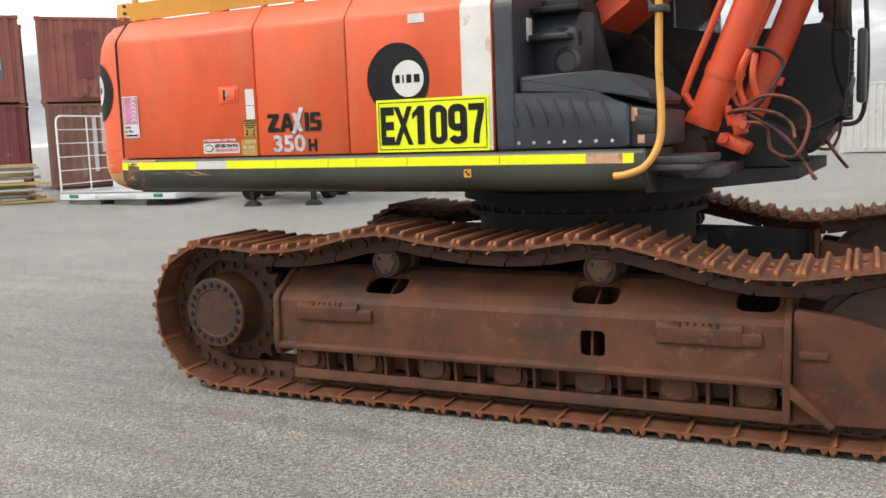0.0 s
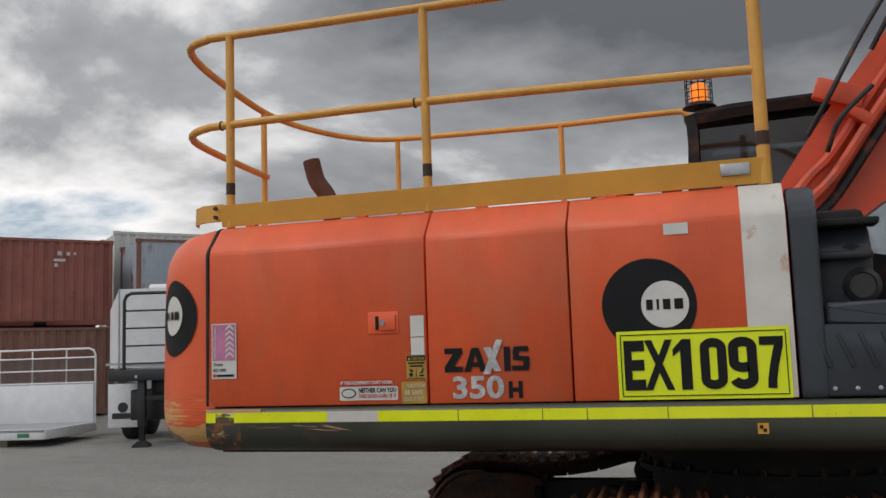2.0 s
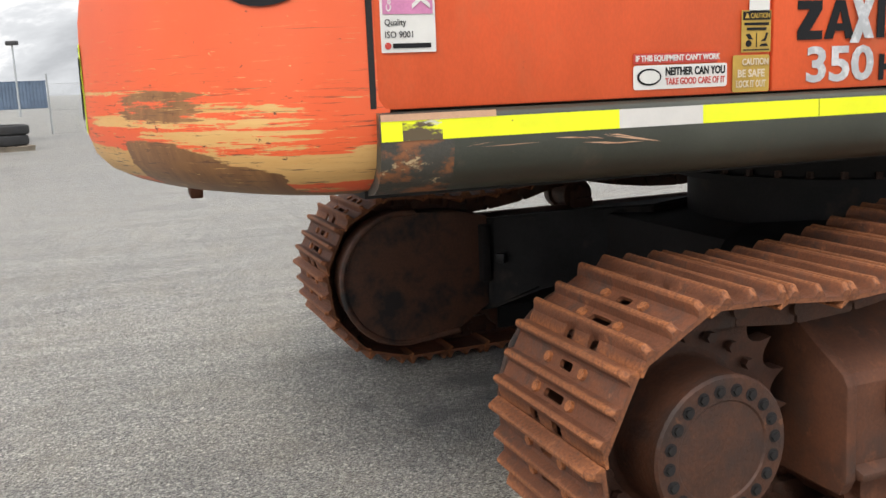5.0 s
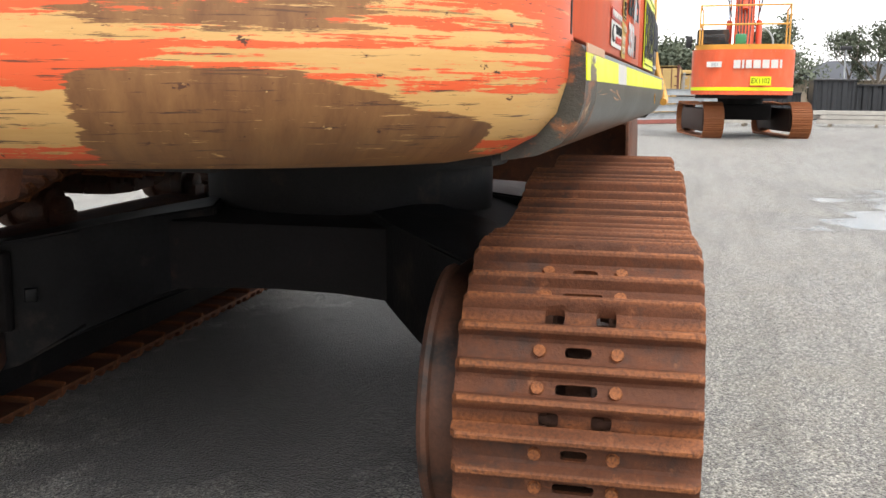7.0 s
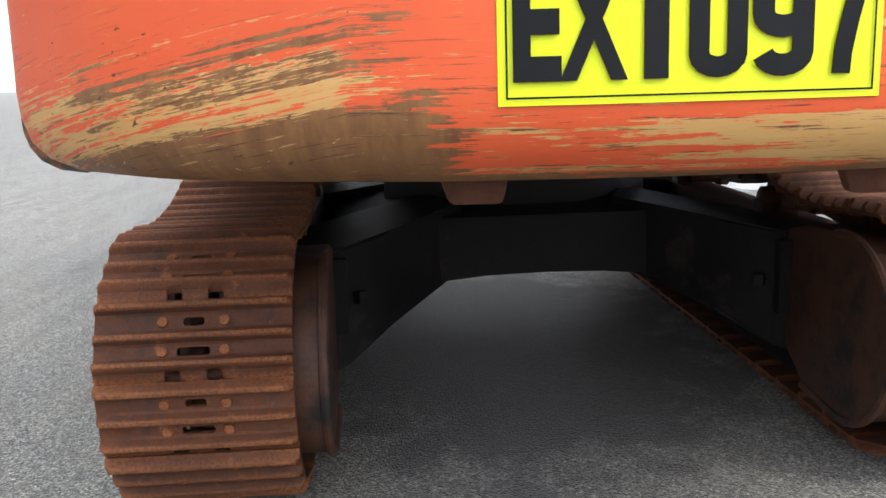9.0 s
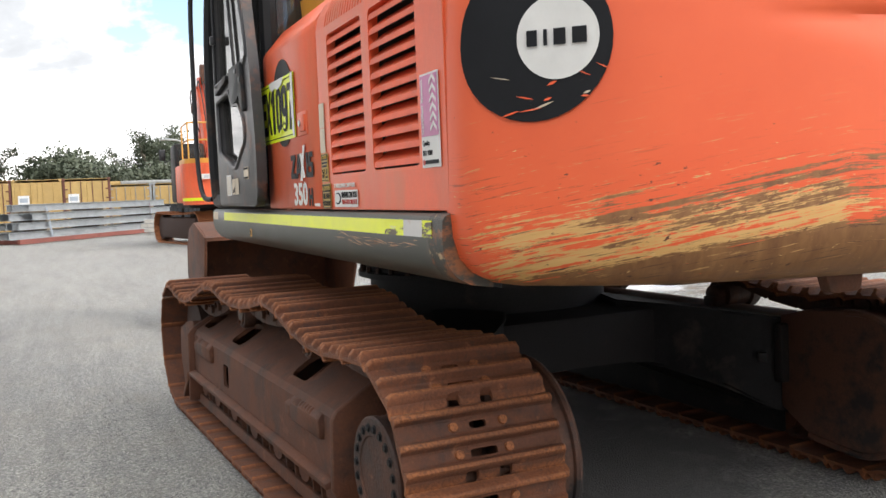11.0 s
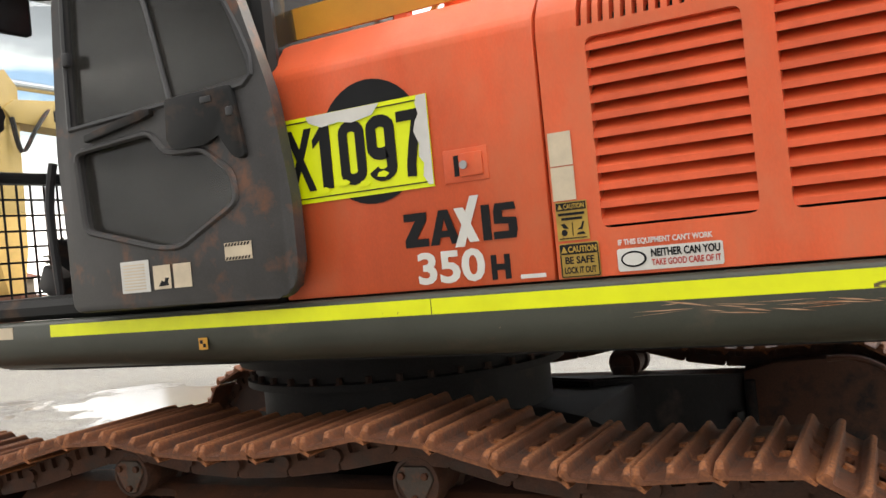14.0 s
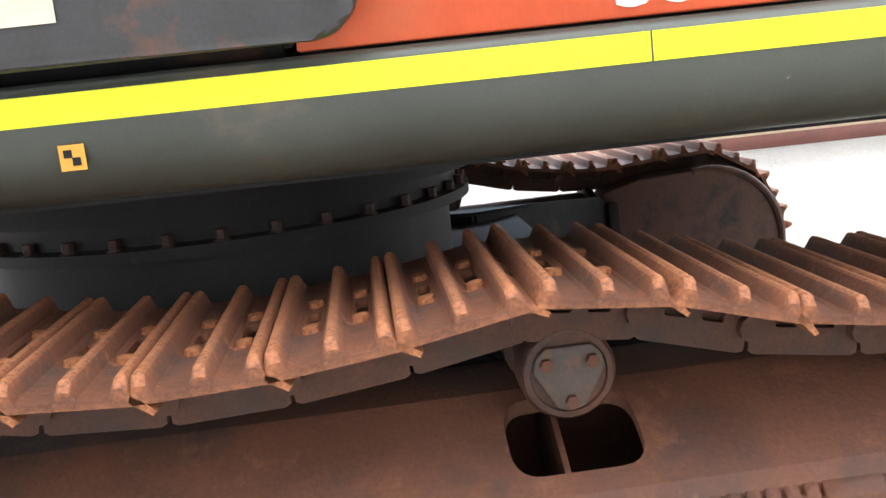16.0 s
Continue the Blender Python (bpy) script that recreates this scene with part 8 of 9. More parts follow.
part("window_pane", box(bmnew(), (1.1, 0.012, 0.78), (0.9, 0.012, 0.86)), M_glass_dark, win)
b = mesh_bay(0.9, 0.86, 0.06, 0.004)
bmesh.ops.transform(b, matrix=Matrix.Translation((0.65, -0.008, 0.35)), verts=b.verts)
part("window_mesh", b, M_galv, win)


# chain-link fence
def fence(points, label, height=1.8):
    ob = put("chain_link_fence", label, "fence", 0, 0)
    for (x0, y0), (x1, y1) in zip(points, points[1:]):
        L = math.hypot(x1 - x0, y1 - y0)
        n = max(1, round(L / 3.0))
        yaw = math.degrees(math.atan2(y1 - y0, x1 - x0))
        for i in range(n):
            fx, fy = x0 + (x1 - x0) * i / n, y0 + (y1 - y0) * i / n
            m = pose(fx, fy, rise(fx, fy), 0, 0, yaw)
            b = cyl(bmnew(), (0, 0.03, -0.1), (0, 0.03, height + 0.35), 0.03, n=8)
            bmesh.ops.transform(b, matrix=m, verts=b.verts)
            part("post", b, M_galv, ob)
            b = mesh_bay(L / n, height)
            bmesh.ops.transform(b, matrix=m, verts=b.verts)
            part("wire_mesh", b, M_galv, ob)
            for zz in (height, height * 0.48):
                b = cyl(bmnew(), (0, 0, zz), (L / n, 0, zz), 0.006, n=5)
                bmesh.ops.transform(b, matrix=m, verts=b.verts)
                part("line_wire", b, M_galv, ob)
    return ob


fence([(-16.9, 16.7), (-12.4, 21.2), (-7.0, 25.2)], "galvanised chain-link fence in front of the container stacks")
fence([(-5.9, 32.5), (10.0, 34.5)], "low chain-link fence along the far side of the yard")


# yellow flat rack on the ground
rack = put("flat_rack", "yellow steel flat rack frame with fork pockets lying on the ground", "flat rack", -11.0, 17.4, 42.5)
rack_z = 0.03
b = finish(box(bmnew(), (3.0, 0.06, 0.19 + rack_z), (6.0, 0.10, 0.36), bevel=0.008, seg=1), "side_beam", M_yellow)
c = bmnew()
for px in (1.95, 4.05):
    box(c, (px, 0.06, 0.22), (0.42, 0.5, 0.14))
part("side_beam", cut(b, c), M_yellow, rack)
part("side_beam", box(bmnew(), (3.0, 2.1, 0.19 + rack_z), (6.0, 0.10, 0.36), bevel=0.008, seg=1), M_yellow, rack)
for px in (0.07, 5.93):
    part("end_beam", box(bmnew(), (px, 1.08, 0.19 + rack_z), (0.14, 1.94, 0.36), bevel=0.008, seg=1), M_yellow, rack)
for i in range(14):
    part("deck_board", box(bmnew(), (0.36 + 0.405 * i, 1.08, 0.355), (0.37, 1.9, 0.035), bevel=0.004, seg=1), M_timber, rack)
for px in (0.5, 1.2, 1.5, 2.6, 3.4, 4.7, 5.4):
    part("rub_rail", tube(bmnew(), [(px, 0.0, 0.25), (px + 0.05, -0.02, 0.25), (px + 0.4, -0.02, 0.25), (px + 0.45, 0.0, 0.25)], 0.012, 6), M_yellow, rack)
for px in (0.8, 2.9):
    lk = lathe(bmnew(), (px, 0.08, 0.38 + rack_z), (0, 0, 1), [(0.05, 0), (0.07, 0.03), (0.05, 0.09), (0.02, 0.12)], 10)
    part("twist_lock", lk, M_dark, rack)


def tyre(x, y, z, R, w, label, group="old tyres", flat=True):
    ob = put("tyre", label, "tyre", x, y, 0, z, group)
    prof = [(R * 0.58, 0.0), (R * 0.86, 0.0), (R * 0.98, w * 0.12), (R, w * 0.3), (R, w * 0.7), (R * 0.98, w * 0.88), (R * 0.86, w), (R * 0.58, w)]
    b = bmnew()
    rings = [[b.verts.new((r * math.cos(2 * math.pi * i / 28), r * math.sin(2 * math.pi * i / 28), h)) for i in range(28)] for r, h in prof]
    for a, c in zip(rings, rings[1:] + rings[:1]):
        for i in range(28):
            b.faces.new((a[i], a[(i + 1) % 28], c[(i + 1) % 28], c[i]))
    part("casing", b, M_rubber, ob)
    return ob


tyre(-13.0, 18.0, 0.0, 0.55, 0.3, "worn black tyre lying flat on the yard")
tyre(-13.9, 18.5, 0.0, 0.5, 0.26, "worn black tyre lying beside a rubber mat")
mat_ob = put("rubber_mat", "black folded rubber mat propped on a tyre", "rubber mat", -13.5, 18.6, 40, 0.26)
part("sheet", box(bmnew(), (0, 0, 0.12), (1.1, 0.8, 0.05), Euler((0, radians(14), 0)).to_matrix(), bevel=0.01), M_rubber, mat_ob)
pal = put("pallet", "grey timber pallet under two tyres", "pallet", -6.4, 23.2, 20)
for i in range(5):
    part("slat", box(bmnew(), (-0.5 + 0.25 * i, 0, 0.13), (0.2, 1.2, 0.025)), M_timber, pal)
for j in (-0.5, 0, 0.5):
    part("bearer", box(bmnew(), (0, j, 0.06), (1.2, 0.1, 0.115)), M_timber, pal)
tyre(-6.4, 23.2, 0.143, 0.6, 0.28, "worn black tyre stacked on a pallet")
tyre(-6.35, 23.25, 0.424, 0.58, 0.26, "worn black tyre on top of another")


# white cage trailer
tr = put("cage_trailer", "white tray trailer with a tube cage and a boarded mesh side", "trailer", -16.74, 9.49, 11)
L, W = 3.2, 2.1
part("deck", box(bmnew(), (L / 2, W / 2, 0.33), (L, W, 0.05)), M_galv, tr)
for y in (0.03, W - 0.03):
    part("side_rail", box(bmnew(), (L / 2, y, 0.26), (L + 0.04, 0.06, 0.2), bevel=0.01), M_white, tr)
for x in (0.0, L):
    part("end_rail", box(bmnew(), (x, W / 2, 0.26), (0.06, W, 0.2), bevel=0.01), M_white, tr)
for x in (0.38, L - 0.45):
    part("name_plate", box(bmnew(), (x, -0.004, 0.25), (0.26, 0.006, 0.085), bevel=0.002), M_green, tr)
part("fork_pocket", box(bmnew(), (1.55, -0.01, 0.24), (1.1, 0.03, 0.10), bevel=0.004), M_cont_white, tr)


def gate(parent, p0, p1, z0, z1, mat, bars_n, r=0.024, mid=(0.5,), bent=0.15):
    p0, p1 = Vector((*p0, 0)), Vector((*p1, 0))
    d = (p1 - p0).normalized()
    up = Vector((0, 0, 1))
    pts = [p0 + up * z0, p0 + up * (z1 - bent), p0 + up * (z1 - bent * 0.3) + d * bent * 0.3, p0 + up * z1 + d * bent, p1 + up * z1 - d * bent, p1 + up * (z1 - bent * 0.3) - d * bent * 0.3, p1 + up * (z1 - bent), p1 + up * z0]
    g = part("gate_frame", tube(bmnew(), pts, r, 8), mat, parent)
    for i in range(bars_n):
        z = z0 + (z1 - z0) * (i + 0.6) / (bars_n + 0.6)
        part("bar", cyl(bmnew(), p0 + up * z, p1 + up * z, r * 0.6, n=6), mat, g)
    for f in mid:
        q = p0 + (p1 - p0) * f
        part("upright", cyl(bmnew(), q + up * z0, q + up * z1, r * 0.85, n=6), mat, g)
    return g


gate(tr, (0.0, 0.04), (0.0, W - 0.04), 0.34, 2.2, M_white, 5, mid=(0.55,))
gate(tr, (0.05, W - 0.02), (L, W - 0.02), 0.34, 2.0, M_white, 0, mid=(0.27, 0.52, 0.78))
part("side_board", box(bmnew(), (L / 2, W - 0.05, 0.78), (L - 0.04, 0.04, 0.86), bevel=0.008), M_white, tr)
for z in (1.80, 1.52, 1.24):
    part("board_rail", cyl(bmnew(), (0.05, W - 0.05, z), (L, W - 0.05, z), 0.018, n=8), M_white, tr)
b = mesh_bay(L - 0.1, 0.58, 0.05, 0.004)
bmesh.ops.transform(b, matrix=Matrix.Translation((0.05, W - 0.06, 1.22)), verts=b.verts)
part("mesh_panel", b, M_galv, tr)


for x in (0.6, 1.9):
    part("timber_block", box(bmnew(), (x, W / 2, 0.08), (0.9, 1.9, 0.16)), M_timber, tr)

# timber pile
pile = put("timber_stack", "loose pile of pale and yellowed timber boards", "timber", -18.9, 9.0, 60)
rng = random.Random(5)
for i in range(27):
    zz = 0.05 + 0.075 * (i // 2)
    part("board", box(bmnew(), (rng.uniform(-0.2, 0.2), -0.4 + 0.55 * (i % 2) + rng.uniform(-0.1, 0.1), zz), (rng.uniform(1.8, 2.8), 0.42, 0.06), Euler((0, 0, rng.uniform(-0.12, 0.12))).to_matrix()), (M_timber, M_white_worn, M_cont_yellow)[i % 3], pile)

# white box body on a dark trailer chassis, its front end to the yard
bt = put("box_trailer", "white box-bodied trailer with black tube rails and landing legs", "trailer", -11.35, 10.15, 18)
BX0, BX1, BZ0, BZ1, BD = -1.06, 1.28, 1.54, 3.16, 3.2
bm = prism(bmnew(), [(BX0, 1.25), (BX0 + 0.36, 0.75), (BX1, 0.75), (BX1, BD), (BX0, BD)], "z", BZ0, BZ1)
for v in bm.verts:
    if v.co.x < BX0 + 0.01 and v.co.z > BZ1 - 0.01:
        v.co.z -= 0.40
part("box_body", bm, M_white, bt)
part("corner_post", cyl(bmnew(), (BX0 + 0.36, 0.748, BZ0), (BX0 + 0.36, 0.748, BZ1), 0.018, n=8), M_galv, bt)
part("roof_vent", box(bmnew(), (0.62, 1.5, BZ1 + 0.2), (0.42, 0.4, 0.14), bevel=0.02), M_white, bt)
part("roof_hatch", box(bmnew(), (0.35, 1.9, BZ1 + 0.06), (1.3, 1.0, 0.16), bevel=0.04), M_white, bt)
for x in (BX1 - 0.28, BX1 - 0.75, BX0 + 0.5):
    part("body_rivet", cyl(bmnew(), (x, 0.752, 2.72), (x, 0.735, 2.72), 0.03, n=10), M_galv, bt)
part("door_handle", box(bmnew(), (BX1 - 0.28, 0.735, 2.16), (0.03, 0.03, 0.16), bevel=0.006), M_black, bt)
part("body_rib", box(bmnew(), ((BX0 + BX1) / 2, 0.742, 1.62), (BX1 - BX0 - 0.2, 0.02, 0.05)), M_galv, bt)
part("chassis", box(bmnew(), (0.6, 1.9, 1.12), (1.0, 3.2, 0.36), bevel=0.02), M_black, bt)
part("side_beam", box(bmnew(), (0.95, 0.30, 1.40), (3.1, 0.9, 0.22), bevel=0.015), M_black, bt)
part("name_plate", box(bmnew(), (1.55, -0.156, 1.40), (0.32, 0.008, 0.11), bevel=0.003), M_green, bt)
for x in (-0.05, 0.55, 1.1, 1.55):
    part("deck_clip", box(bmnew(), (x, -0.155, 1.37), (0.05, 0.01, 0.06)), M_galv, bt)
gate(bt, (-0.30, -0.12), (2.46, -0.12), 1.42, 3.0, M_black, 4, 0.034, mid=(0.34, 0.70))
for x in (0.0, 1.42):
    leg = part("landing_leg", box(bmnew(), (x, 0.06, 0.85), (0.15, 0.15, 0.9), bevel=0.015), M_black, bt)
    part("inner_leg", box(bmnew(), (x, 0.06, 0.30), (0.10, 0.10, 0.46)), M_dark, leg)
    part("foot", prism(bmnew(), [(x - 0.17, 0.0), (x + 0.17, 0.0), (x + 0.15, 0.05), (x + 0.06, 0.12), (x - 0.06, 0.12), (x - 0.15, 0.05)], "y", -0.06, 0.18), M_black, leg)
part("leg_brace", box(bmnew(), (0.71, 0.06, 0.95), (1.3, 0.06, 0.08)), M_black, bt)
# added black block that fills the dark space under the body
part("tool_bin", box(bmnew(), (0.45, 0.75, 0.80), (1.6, 0.7, 0.60), bevel=0.03), M_black, bt)
for y in (2.2, 3.3):
    for x0, x1 in ((-1.02, -0.72), (1.26, 0.96)):
        w = part("wheel", lathe(bmnew(), (x0, y, 0.5), (1 if x1 > x0 else -1, 0, 0), [(0.25, 0), (0.42, 0.0), (0.485, 0.03), (0.5, 0.07), (0.5, 0.23), (0.485, 0.27), (0.42, 0.30), (0.25, 0.30)], 24), M_rubber, bt)
        part("rim", lathe(bmnew(), (x0, y, 0.5), (-1 if x1 > x0 else 1, 0, 0), [(0.28, -0.02), (0.28, 0.01), (0.24, 0.012), (0.15, -0.02), (0.06, 0.03)], 20), M_steel, w)
flap = part("mud_flap", box(bmnew(), (-0.93, 1.7, 0.74), (0.64, 0.02, 0.92), bevel=0.006), M_white, bt, "white mud flap with dark marking")
part("flap_marking", box(bmnew(), (-0.93, 1.686, 0.52), (0.46, 0.006, 0.12)), M_black, flap)
part("flap_emblem", lathe(bmnew(), (-0.93, 1.688, 0.70), (0, -1, 0), [(0.11, 0), (0.11, 0.005), (0.07, 0.006)], 16), M_black, flap)


# second machine standing across the yard
def second_excavator():
    e = put("excavator", "orange excavator with yellow handrails and rusty tracks facing away", "excavator", 27.3, -2.85, -2)
    e.scale = (1, 1, 1.08)
    up = part("counterweight", prism(bmnew(), rounded([(-2.3, -1.48), (-2.3, 1.48), (-2.75, 1.42), (-3.25, 1.0), (-3.4, 0.0), (-3.25, -1.0), (-2.75, -1.42)], 0.4, 5), "z", 1.22, 2.42, bevel=0.07, seg=3), M_orange, e)
    part("side_body", box(bmnew(), (-0.6, -0.85, 1.85), (3.4, 1.2, 1.15), bevel=0.06), M_orange, e)
    part("side_body", box(bmnew(), (-1.2, 0.85, 1.85), (2.2, 1.2, 1.15), bevel=0.06), M_orange, e)
    part("upper_frame", box(bmnew(), (-0.5, 0, 1.22), (4.6, 2.6, 0.2)), M_dark, e)
    part("slew_ring", cyl(bmnew(), (0, 0, 0.95), (0, 0, 1.15), 0.7, n=32), M_dark, e)
    part("car_body", box(bmnew(), (0, 0, 0.72), (1.8, 1.9, 0.45), bevel=0.05), M_carbody, e)
    part("kick_plate", prism(bmnew(), rounded([(-0.9, -1.40), (-0.9, 1.40), (-2.75, 1.38), (-3.18, 0.97), (-3.3, 0.0), (-3.18, -0.97), (-2.75, -1.38)], 0.35, 4), "z", 2.422, 2.56), M_yellow, e)
    part("safety_stripe", prism(bmnew(), rounded([(-2.3, -1.49), (-2.3, 1.49), (-2.757, 1.43), (-3.262, 1.008), (-3.412, 0.0), (-3.262, -1.008), (-2.757, -1.43)], 0.4, 5), "z", 1.33, 1.42), M_yellow_tape, up)
    back = Face((-3.40, 0, 0), (0, -1, 0), (0, 0, 1))
    x = -0.25
    for wdt in (0.19, 0.06, 0.16, 0.2, 0.19, 0.19, 0.06):
        back.rect("maker_bar", M_decal_white, x, 1.92, x + wdt, 2.14, up, h=0.012 + 0.05 * abs(x) ** 2 - 0.012 * 0)
        x += wdt + 0.045
    tail = Face((-3.412, 0, 0), (0, -1, 0), (0, 0, 1))
    pl = tail.rect("fleet_sign", M_sign, 0.24, 1.47, 0.80, 1.70, up, "yellow sign with black characters", h=0.006)
    tail.text("EX1102", M_decal_black, 0.27, 1.52, 0.77, 1.66, pl, 0.01, 0.010)
    for u0 in (-1.0,):
        s = tail.rect("white_sticker", M_decal_white, u0, 1.95, u0 + 0.42, 2.10, up, h=-0.05)
        tail.rect("sticker_field", M_decal_grey, u0 + 0.12, 1.98, u0 + 0.32, 2.07, s, h=-0.045)
    rail = part("handrail", tube(bmnew(), [(-0.9, 1.25, 2.56), (-0.9, 1.25, 3.6), (-2.9, 1.25, 3.6), (-2.9, 1.25, 2.56)], 0.025, 8), M_rail, e)
    part("handrail", tube(bmnew(), [(-2.9, -1.25, 2.56), (-2.9, -1.25, 3.6), (-0.9, -1.25, 3.6), (-0.9, -1.25, 2.56)], 0.025, 8), M_rail, e)
    for zz in (3.1, 3.6):
        part("cross_rail", cyl(bmnew(), (-2.9, -1.25, zz), (-2.9, 1.25, zz), 0.025, n=8), M_rail, e)
        for y in (-1.25, 1.25):
            part("side_rail", cyl(bmnew(), (-2.9, y, 3.1), (-0.9, y, 3.1), 0.022, n=8), M_rail, e)
    cab = part("cab", prism(bmnew(), [(-0.1, 1.3), (1.75, 1.3), (1.75, 2.2), (1.35, 3.15), (-0.1, 3.15)], "y", 0.45, 1.45, bevel=0.06), M_cab, e)
    part("rear_window", box(bmnew(), (-0.107, 0.95, 2.75), (0.02, 0.75, 0.5), bevel=0.006), M_glass_dark, cab)
    part("cab_mirror", box(bmnew(), (1.2, 1.75, 2.85), (0.06, 0.22, 0.36), bevel=0.03), M_black, cab)
    part("mirror_arm", tube(bmnew(), [(1.3, 1.45, 2.7), (1.2, 1.65, 2.62), (1.2, 1.74, 2.7)], 0.015, 6), M_black, cab)
    for y in (-0.28, 0.28):
        part("boom_plate", prism(bmnew(), [(0.35, 1.5), (0.75, 1.5), (1.7, 3.3), (2.6, 4.7), (3.0, 5.1), (2.7, 5.25), (1.9, 4.8), (0.9, 3.5), (0.3, 1.9)], "y", y - 0.03, y + 0.03), M_louver, e)
    part("boom_back", prism(bmnew(), [(0.3, 1.9), (0.9, 3.5), (1.9, 4.8), (2.7, 5.25), (2.72, 5.2), (1.95, 4.74), (0.97, 3.46), (0.37, 1.88)], "y", -0.30, 0.30), M_louver, e)
    for y in (-0.48, 0.48):
        part("lift_cylinder", cyl(bmnew(), (1.4, y, 1.7), (1.85, y, 3.5), 0.1, n=12), M_orange_hot, e)
        part("cylinder_rod", cyl(bmnew(), (1.85, y, 3.5), (2.1, y, 4.4), 0.055, n=10), M_chrome, e)
        part("pin_boss", cyl(bmnew(), (2.1, y - 0.1, 4.42), (2.1, y + 0.1, 4.42), 0.14, n=12), M_rust, e)
    part("arm_cylinder", cyl(bmnew(), (0.9, 0, 3.75), (2.5, 0, 5.42), 0.12, n=12), M_orange_hot, e)
    part("stick", prism(bmnew(), [(2.2, 5.5), (3.1, 5.6), (3.5, 4.6), (4.0, 2.0), (3.7, 1.9), (3.1, 4.3), (2.6, 5.0)], "y", -0.22, 0.22, bevel=0.03), M_orange_hot, e)
    part("stick_end", prism(bmnew(), [(2.05, 5.35), (2.45, 5.25), (2.75, 5.75), (2.5, 5.98), (2.2, 5.9)], "y", -0.16, 0.16, bevel=0.03), M_rust, e)
    for k in range(5):
        y = -0.2 + 0.1 * k
        part("hose", tube(bmnew(), [(0.2, y * 0.8, 2.6), (0.55, y, 3.3), (1.4, y * 1.1, 4.5), (2.1, y * 1.3, 5.35), (2.6, y * 1.4, 5.2)], 0.022, 6, 5), M_hose, e)
    for y in (-0.42, 0.42):
        part("hose", tube(bmnew(), [(1.3, y, 3.6), (1.5, y * 1.5, 4.5), (2.0, y * 1.35, 5.0), (2.5, y, 5.1)], 0.024, 6, 5), M_hose, e)
    # tracks, turned a little against the house
    for side in (-1, 1):
        c = Vector((0.2, 0, 0))
        tr_ = part("track_frame", box(bmnew(), (0, 0, 0), (3.6, 0.46, 0.66), bevel=0.06), M_chain, e)
        tr_.location, tr_.rotation_euler = (0.2 + (-0.268 * side * 1.3), side * 1.27, 0.5), (0, 0, radians(13))
        pts = []
        R, half = 0.46, 1.95
        for i in range(13):
            a = math.pi / 2 + math.pi * i / 12
            pts.append((-half + R * math.cos(a), R * math.sin(a)))
        for i in range(1, 22):
            pts.append((-half + 2 * half * i / 22, -R))
        for i in range(13):
            a = -math.pi / 2 + math.pi * i / 12
            pts.append((half + R * math.cos(a), R * math.sin(a)))
        for i in range(1, 22):
            pts.append((half - 2 * half * i / 22, R - 0.05 * math.sin(math.pi * i / 22)))
        me = None
        for i, (px, pz) in enumerate(pts):
            qx, qz = pts[(i + 1) % len(pts)]
            a = math.atan2(qz - pz, qx - px)
            if me is None:
                b = box(bmnew(), (0, 0, -0.02), (0.16, 0.6, 0.03))
                for k in (-0.06, 0.0, 0.06):
                    box(b, (k, 0, -0.045), (0.012, 0.6, 0.03))
                me = finish(b, "track_shoe", M_shoe)
            s = part("track_shoe", me, M_shoe, tr_)
            s.matrix_basis = Matrix.Translation((px, 0, pz)) @ Matrix.Rotation(-a, 4, "Y")
        for px in (-half, half):
            part("track_wheel", lathe(bmnew(), (px, -0.16, 0), (0, 1, 0), [(0.2, 0), (0.4, 0.02), (0.42, 0.16), (0.4, 0.3), (0.2, 0.32)], 24), M_chain, tr_)
    return e


second_excavator()


